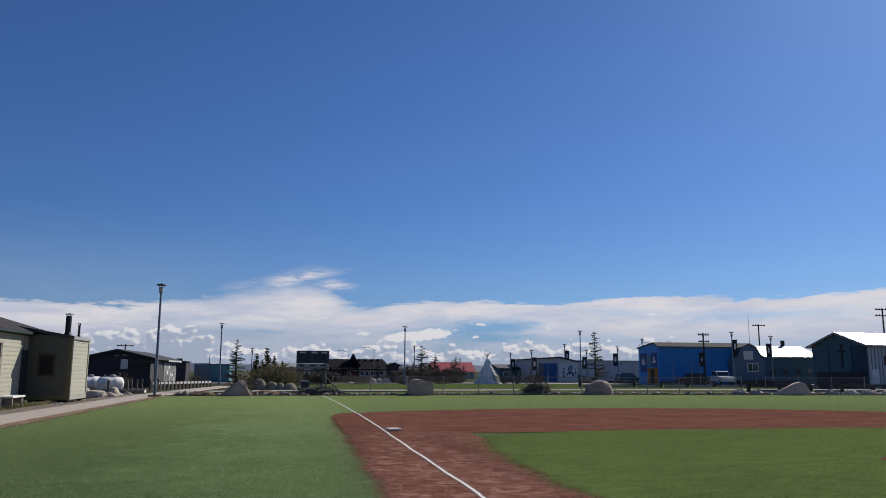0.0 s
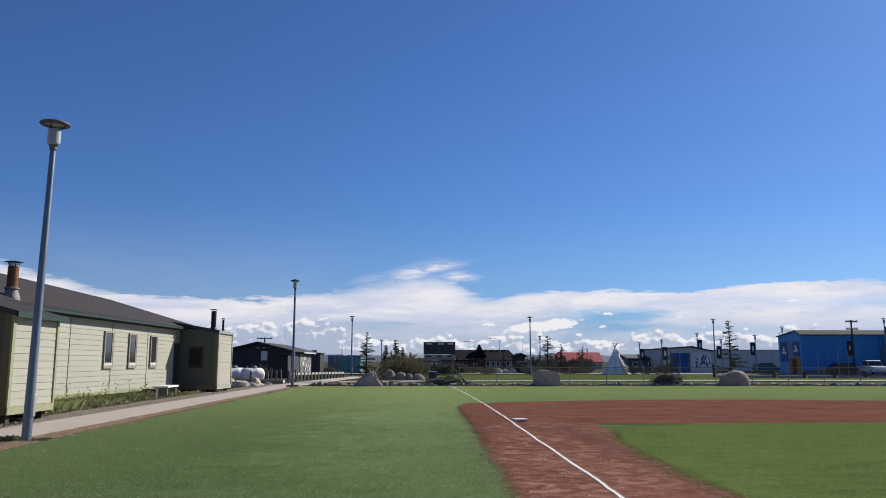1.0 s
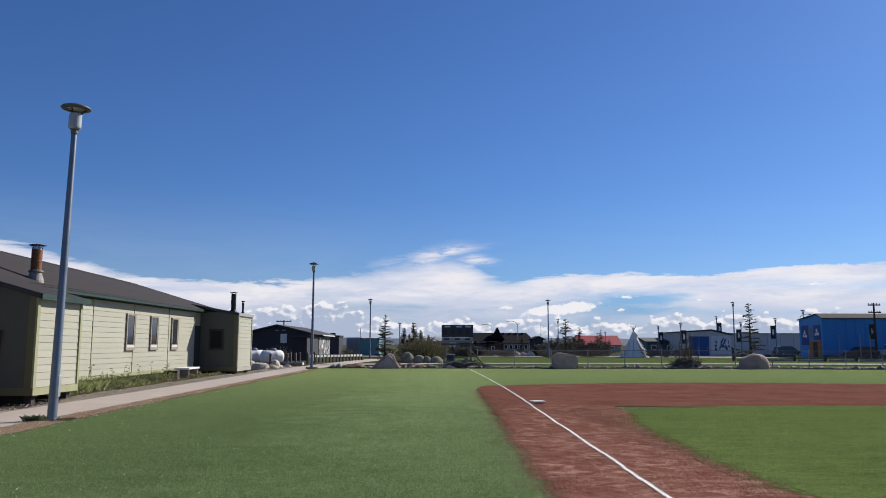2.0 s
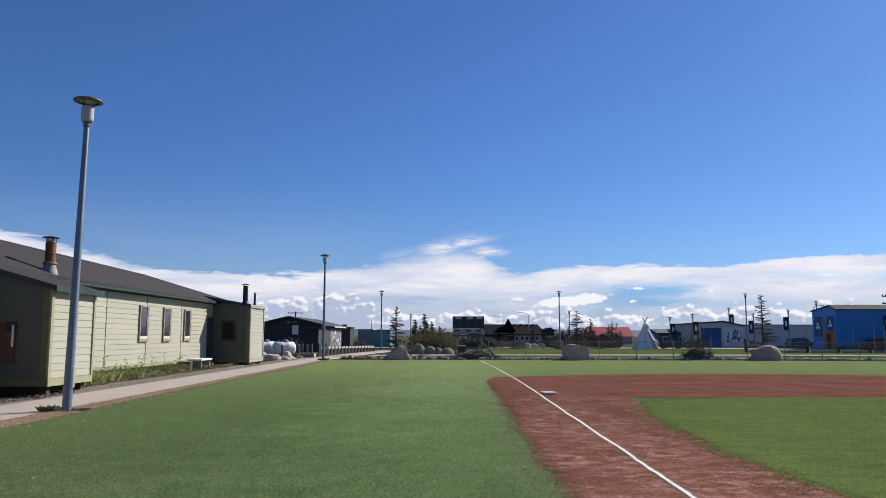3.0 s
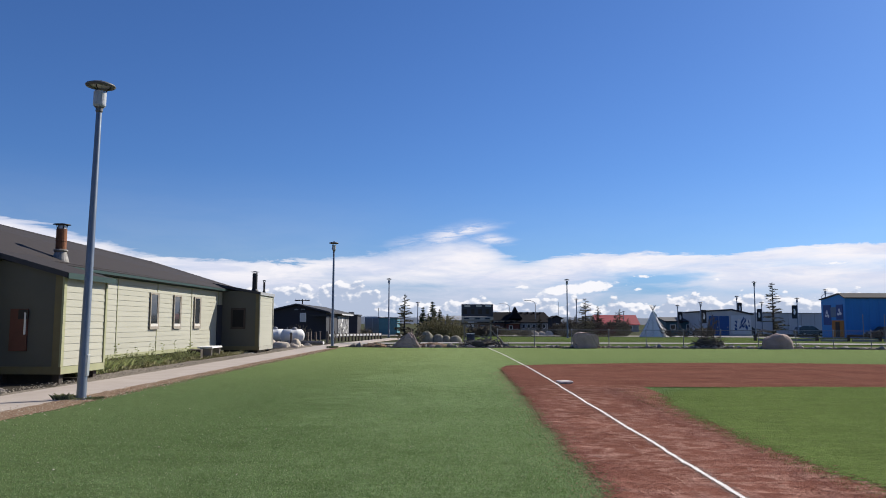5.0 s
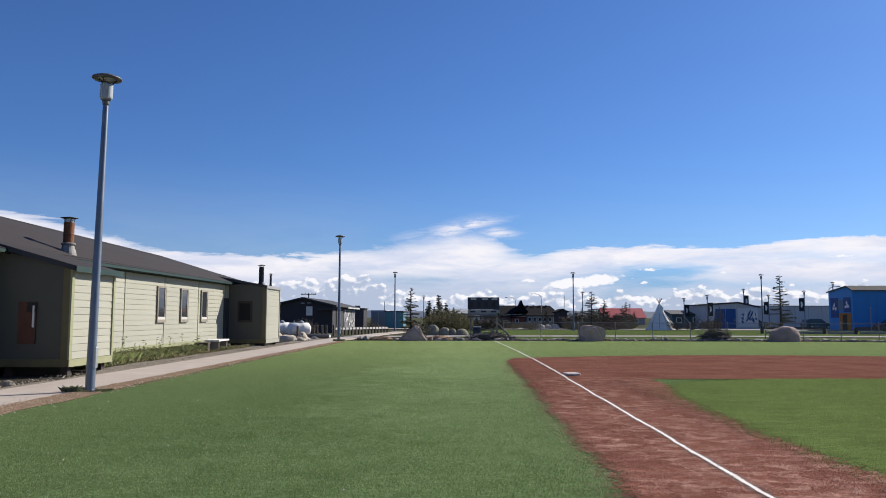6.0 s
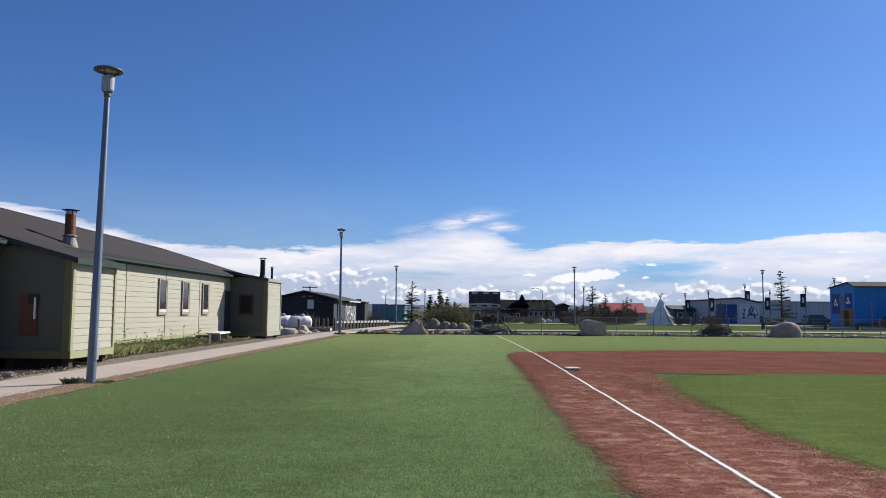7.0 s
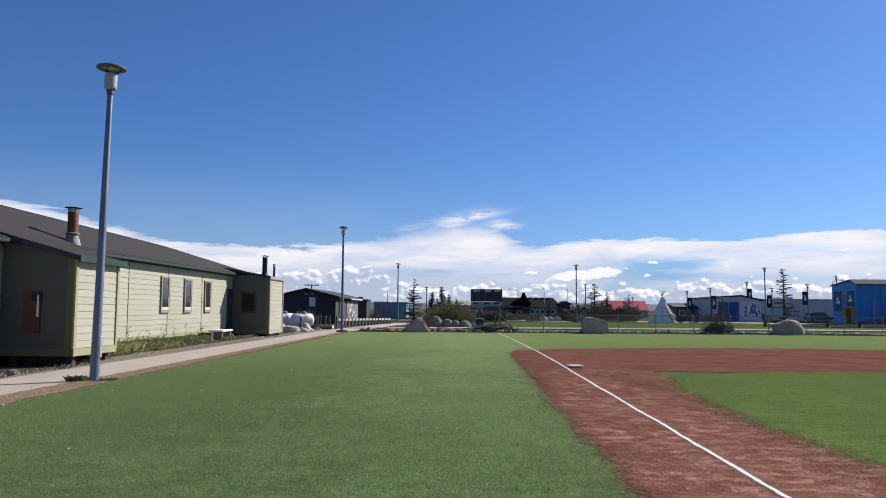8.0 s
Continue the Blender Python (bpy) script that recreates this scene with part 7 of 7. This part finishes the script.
for k, (x, y, w, m) in enumerate(((32.3, 50.9, 1.1, GRANITE), (33.6, 50.7, 1.15, GRANITE), (38.9, 49.5, 1.2, GRANITE), (40.3, 49.3, 1.25, PALEROCK), (41.7, 49.1, 1.3, GRANITE), (43.1, 48.9, 1.2, PALEROCK))):
    sl = part("stone_slab", blob(w / 2, 0.38, 0.42, 70 + k, 0.1, 3, 0.35, 1.4, 0.5), m)
    sl.location, sl.rotation_euler = (x, y, -0.02), (0, 0, -0.12)
    tagged(sl, "flat pinkish stone slab in the border" if m is GRANITE else "flat pale buff stone slab in the border", "stone", "slabs in the border")
bush(15.0, 108, 4.5, 1.6, 14, TWIG, "bare brown willow thicket", twigs=500)
bush(10.5, 110, 4.5, 1.2, 15, TWIG, "bare brown willow thicket", twigs=500)

for i, (x, y, w, h, m) in enumerate(((14.4, 99, 3.6, 1.5, TWIG), (17.0, 101, 4.0, 1.8, NEEDLEB), (19.6, 100, 3.8, 1.7, REDLEAF), (22.0, 102, 3.6, 1.6, NEEDLEB), (9.0, 101, 3.4, 1.2, TWIG), (6.6, 103, 3.6, 1.4, NEEDLEB))):
    bush(x, y, w, h, 50 + i, m, "dense brown and dull green scrub before the far houses", twigs=900)

for i, (x, y, w, h) in enumerate(((14.2, 105, 3.0, 1.9), (15.9, 106, 3.2, 2.5), (17.6, 105, 3.0, 2.3), (19.3, 107, 3.0, 2.6), (21.4, 105, 2.6, 2.2), (23.0, 106, 2.6, 2.3), (2.0, 92, 4.2, 1.7), (4.4, 100, 3.4, 1.5), (33.8, 104, 3.2, 1.3))):
    bush(x, y, w, h, 140 + i, DARKSCRUB, "dense dark brown leafless scrub", twigs=1500, leaf=2.2)

# distant lamps and poles
for x, y, h, bn in ((18.2, 115, 5.5, 0), (-5.9, 115, 4.9, 0), (34.9, 120, 4.7, 1), (33.4, 104, 4.7, 1), (43.5, 118, 6.1, 1), (44.9, 112, 5.0, -1), (47.4, 106, 5.4, -1), (50.4, 104, 6.5, 0), (57.5, 92, 7.0, 1), (62.6, 91, 6.5, -1), (33.0, 150, 4.2, 0)):
    street_lamp(x, y, h, 0, bn, "distant grey street lamp" + (" with a black banner" if bn else ""))
utility_pole(53.35, 92, 6.75, 2, "wooden utility pole with two crossarms and a black banner", 0.75, True)
utility_pole(80.2, 120, 10.0, 1, "wooden utility pole with one crossarm")
utility_pole(84.5, 96, 11.0, 2, "wooden utility pole with two crossarms")
utility_pole(-25.6, 125, 5.6, 1, "small far wooden utility pole")
thin_pole(78.3, 120, 11.6, 0.06, "slender lattice radio mast", name="radio_mast", category="mast")
thin_pole(-14.5, 140, 4.5, 0.12, "short grey pole by the sheds")
thin_pole(15.6, 150, 5.4, 0.08, "curved pale road lamp", -1.4, "road_lamp", "street lamp")
thin_pole(11.2, 160, 5.0, 0.08, "curved pale road lamp", -1.4, "road_lamp", "street lamp")
thin_pole(62.3, 130, 6.2, 0.08, "curved pale road lamp", 1.2, "road_lamp", "street lamp")
thin_pole(20.2, 150, 5.9, 0.06, "slim grey metal pole far off")
thin_pole(61.0, 110, 6.3, 0.06, "slim grey metal pole far off")
thin_pole(72.0, 140, 7.0, 0.07, "slim grey metal pole far off")

for x in (39.9, 42.0, 43.0, 47.1, 49.6):
    sp = thing("steel_post", x, 75, 0, 0, "slim bare steel post on the verge before the halls", "post", "slim steel posts")
    part("tube", tube((0, 0, -0.1), (0, 0, 2.6), 0.035, seg=8), FENCEM, sp)
    part("cap", lathe([(0.04, 2.6), (0.035, 2.64), (0.0, 2.65)], 8), GALV, sp)

# vehicles and barriers
vehicle("pickup_truck", 55.5, 92.0, 264, "pickup", CARWHITE, "white pickup truck parked by the blue hall", 0.92)
vehicle("parked_car", 52.2, 93.6, 178, "suv", CARRED, "dark maroon car parked by the blue hall", 0.85)
vehicle("parked_car", 49.9, 108, 5, "suv", CARBLACK, "black car parked by the grey warehouse", 0.85)
vehicle("parked_car", 53.4, 107, 175, "suv", CARBLACK, "black car parked near another", 0.85)
vehicle("parked_car", 44.5, 118, 5, "suv", CARBLACK, "dark car parked by the warehouse")
rail_barrier(30.5, 78, -6, 9, 3.0, "row of dark timber rails on posts above pale kerbs")
rail_barrier(38.0, 58.5, -12, 6, 2.6, "row of dark timber rails on posts above pale kerbs")

# weeds, dry grass and scatter
tufts("weeds", [(-12.75, -11.9, 23.4, 37.5), (-12.7, -11.7, 23.6, 31), (-12.5, -11.6, 23.3, 26.5), (-12.7, -12.0, 23.4, 28)], 30000, 0.06, 0.36, WEED, "green weeds along the building wall", 3)
tufts("dry_grass", [(-12.8, -11.3, 23.2, 40.5), (-12.0, -11.4, 28, 42)], 4200, 0.08, 0.26, DRYGRASS, "dry yellow grass beside the path", 4, "grass")
tufts("lamp_tuft", [(-8.4, -7.95, 15.85, 16.4), (-7.95, -7.6, 15.95, 16.35), (-8.5, -7.9, 49.8, 50.4)], 3200, 0.08, 0.26, TUFT, "grass tuft at the foot of the lamps", 5, "grass")


def scatter(name, area, n, smin, smax, material, label, seed, z=0.0, category="pebbles", peak=0.8):
    rnd = random.Random(seed)
    verts, faces = [], []
    for i in range(n):
        x, y = area(rnd)
        s = rnd.uniform(smin, smax)
        k = len(verts)
        a = rnd.uniform(0, 6.28)
        for dx, dy, dz in ((1, 0, 0), (-0.5, 0.85, 0), (-0.5, -0.85, 0), (0, 0, peak)):
            verts.append((x + s * (dx * math.cos(a) - dy * math.sin(a)) * rnd.uniform(0.7, 1.2), y + s * (dx * math.sin(a) + dy * math.cos(a)), z + s * dz))
        faces += [(k, k + 1, k + 3), (k + 1, k + 2, k + 3), (k + 2, k, k + 3)]
    me = bpy.data.meshes.new(name)
    me.from_pydata(verts, [], faces)
    me.materials.append(material)
    return tagged(new(name, me), label, category, kind="stuff")


CLOD = mat("dirt_clods", (0.38, 0.19, 0.15), (0.22, 0.098, 0.074), 4, 40, 0.95, island=0.5, thin=0.4)
PALE = mat("pale_pebbles", (0.5, 0.44, 0.35), (0.32, 0.27, 0.2), 4, 40, 0.9, island=0.3)
FIBRE = mat("turf_fibres", (0.155, 0.232, 0.088), (0.072, 0.136, 0.036), 0.3, 3, 0.7, bump=0, island=0.6, thin=0.5, spec=0.2)
FIBREP = mat("pale_fibres", (0.33, 0.38, 0.22), (0.22, 0.275, 0.13), 0.3, 3, 0.6, bump=0, island=0.3, thin=0.5)
FIBREB = mat("infield_fibres", (0.165, 0.23, 0.062), (0.06, 0.115, 0.02), 0.3, 3, 0.7, bump=0, island=0.6, thin=0.5, spec=0.2)
scatter("dirt_clods", lambda r: (r.uniform(1.3, 4.1), 4 + 20 * r.random() ** 1.5), 11000, 0.003, 0.009, CLOD, "loose red dirt clods on the base path", 1, 0.016, peak=0.35)
scatter("edge_clods", lambda r: (1.62 + r.gauss(0, 0.26), 4 + 22 * r.random() ** 1.4), 20000, 0.003, 0.011, CLOD, "dirt crumbs spilled over the turf edge", 2, 0.014, peak=0.35)
scatter("inner_clods", lambda r: (3.85 + r.gauss(0, 0.24), 4.5 + 15 * r.random()), 12000, 0.003, 0.012, CLOD, "dirt crumbs along the infield turf", 3, 0.02, peak=0.35)


def blades(name, n, material, label, seed, place, hmin, hmax):
    """Short upright turf fibres, thick near home and thinning with distance; place keeps the ones on turf."""
    rg = np.random.default_rng(seed)
    x, y = place(rg, n)
    n = len(x)
    h = rg.uniform(hmin, hmax, n)
    a = rg.uniform(0, 2 * np.pi, n)
    w = rg.uniform(0.001, 0.0026, n) * (1 + y / 18)
    lx, ly = rg.normal(0, 0.8, n) * (h - h.min() * 0.9), rg.normal(0, 0.8, n) * (h - h.min() * 0.9)
    v = np.empty((n, 3, 3))
    v[:, 0] = np.stack([x - w * np.cos(a), y - w * np.sin(a), np.full(n, 0.0)], 1)
    v[:, 1] = np.stack([x + w * np.cos(a), y + w * np.sin(a), np.full(n, 0.0)], 1)
    v[:, 2] = np.stack([x + lx, y + ly, h], 1)
    me = bpy.data.meshes.new(name)
    me.from_pydata(v.reshape(-1, 3).tolist(), [], np.arange(n * 3).reshape(-1, 3).tolist())
    me.materials.append(material)
    return tagged(new(name, me), label, "turf fibres", kind="stuff")


def outer_turf(rg, n):
    y = 4.5 + rg.gamma(1.6, 3.4, n)
    x = rg.uniform(-7.9, 1.7, n)
    # Fewer fibres to the west, darkening the turf where its sheen drops.
    sheen_keep = rg.random(n) < np.clip((x + 6.8 + 0.8 * np.sin(y * 0.7)) / 5.5 + 0.05, 0.06, 1.0)
    keep = sheen_keep & (x < 1.36 + rg.normal(0, 0.16, n) + 0.1 * np.sin(y * 2.3) * np.sin(y * 0.9)) & (y < 40)
    return x[keep], y[keep]


def inner_turf(rg, n):
    y = 5.0 + 15.2 * rg.random(n) ** 1.1
    x = 3.9 + 16.0 * rg.random(n) ** 1.3
    u, v = np.abs(x - 12.2 - 0.03 * (y - 12.2)) / 8.02, np.abs(y - 12.2) / 8.02
    keep = (u ** 3.9 + v ** 3.9 < 1.0 + rg.normal(-0.06, 0.3, n)) & ((x - MOUND[0]) ** 2 + (y - MOUND[1]) ** 2 > 0.85)
    return x[keep], y[keep]


blades("turf_fibres", 420000, FIBRE, "short green fibres of the outer turf", 11, outer_turf, 0.006, 0.018)
blades("worn_fibres", 75000, FIBREP, "pale worn fibres among the turf", 13, outer_turf, 0.01, 0.022)
blades("worn_infield_fibres", 26000, FIBREP, "pale worn fibres among the infield turf", 14, inner_turf, 0.028, 0.042)
blades("infield_fibres", 210000, FIBREB, "short bright green fibres of the infield turf", 12, inner_turf, 0.025, 0.038)
CHIP = mat("mulch_chips", (0.34, 0.21, 0.14), (0.17, 0.095, 0.06), 4, 40, 0.95, island=0.4)
scatter("mulch_chips", lambda r: (-7.8 + 0.13 * math.sin(40 * r.random()) + r.gauss(0, 0.13), 9 + 40 * r.random() ** 1.5), 9000, 0.006, 0.02, CHIP, "mulch crumbs strewn over the turf edge", 6, 0.004, "mulch")
scatter("path_pebbles", lambda r: (-7.92 + r.gauss(0, 0.25), 9 + 36 * r.random() ** 1.6), 2600, 0.008, 0.022, PALE, "pale pebbles strewn along the mulch", 4, 0.015)
scatter("turf_litter", lambda r: (r.uniform(-7.5, 1.2), 5 + 28 * r.random() ** 1.5), 140, 0.008, 0.02, PALE, "pale bits scattered on the turf", 5, 0.004, "litter")


# tall sprigs among the weeds
rw = random.Random(21)
for i in range(14):
    wx, wy, wh = rw.uniform(-12.6, -11.8), rw.uniform(24.0, 36.0), rw.uniform(0.45, 0.95)
    sp = thing("tall_weed", wx, wy, -0.03, rw.uniform(0, 360), "tall leafy green weed against the wall", "weed", "tall weeds")
    part("stem", tube((0, 0, 0), (0.06, 0.03, wh), 0.008, 0.004, 5), WEED, sp)
    for k in range(7):
        a, z = rw.uniform(0, 6.28), wh * (0.35 + 0.65 * k / 6)
        bm = bmesh.new()
        d = Vector((math.cos(a), math.sin(a), rw.uniform(-0.2, 0.5))) * rw.uniform(0.08, 0.16)
        q = d.orthogonal().normalized() * 0.03
        c = Vector((0.06 * z / wh, 0.03 * z / wh, z))
        bm.faces.new([bm.verts.new(c), bm.verts.new(c + d * 0.5 + q), bm.verts.new(c + d), bm.verts.new(c + d * 0.5 - q)])
        part("leaf", bm, WEED, sp)
for i in range(16):
    cy = 23.7 + 13.0 * (i / 15) ** 1.3
    ch = (0.62 - 0.02 * (cy - 23)) * rw.uniform(0.7, 1.15)
    bush(-12.35 + rw.uniform(-0.25, 0.35), cy, rw.uniform(0.8, 1.3), ch, 300 + i, WEED, "leafy clump of pale green weeds by the wall", "weeds", 420, 0.5)
near_rock = part("rock", blob(0.17, 0.13, 0.12, 91, 0.25, 3, 0.2, 1.2), STONE)
near_rock.location = (-10.75, 17.8, -0.03)
tagged(near_rock, "small rounded grey rock at the edge of the path", "rock")
# low scrub and rubble in front of the lodge
for i, (x, y, w, h) in enumerate(((7.2, 118, 5.0, 1.3), (12.8, 120, 4.5, 1.5), (17.2, 118, 5.0, 1.4), (4.0, 116, 3.5, 1.1), (20.6, 116, 4.0, 1.2))):
    bush(x, y, w, h, 30 + i, TWIG, "low brown leafless willow scrub", twigs=480)

scatter("verge_stones", lambda r: (-10.6 + r.gauss(0, 0.28), 12 + 34 * r.random() ** 1.2), 1500, 0.01, 0.04, VERGESTONE, "loose dusty stones on the verge", 8, 0.0)
scatter("yard_stones", lambda r: (r.uniform(-12.8, -11.0), r.uniform(16, 45)), 700, 0.01, 0.045, VERGESTONE, "loose stones beside the building", 9, -0.06)
strip_sheet("rubble_strip", [(28, 53.6), (36, 52.4), (48, 50.4), (60, 48.4)], 3.4, 0.035, VERGE, "pale rubble ground behind the stone border", "gravel")
step = thing("plank", -11.9, 40.95, -0.04, 3, "pale plank lying under the entry bay", "plank")
part("board", box(-0.9, 0.9, -0.14, 0.14, 0.0, 0.06, 0.01), WHITEP, step)

strip_sheet("border_soil", [(-7.9, 51.9), (10, 51.95), (22, 51.95), (30, 50.8), (44, 48.9)], 1.1, 0.016, GRAVEL, "dark soil under the stone border", "soil")


def along_border(r):
    x = r.uniform(-7.4, 45.0)
    return x, edge_y(x) + 0.25 + abs(r.gauss(0, 0.28))


RUBBLE = mat("dark_rubble", (0.26, 0.225, 0.19), (0.09, 0.078, 0.066), 4, 40, 0.9, island=0.4)
scatter("border_rubble", along_border, 8000, 0.04, 0.15, RUBBLE, "small broken stones between the border stones", 20, 0.01, "rubble")
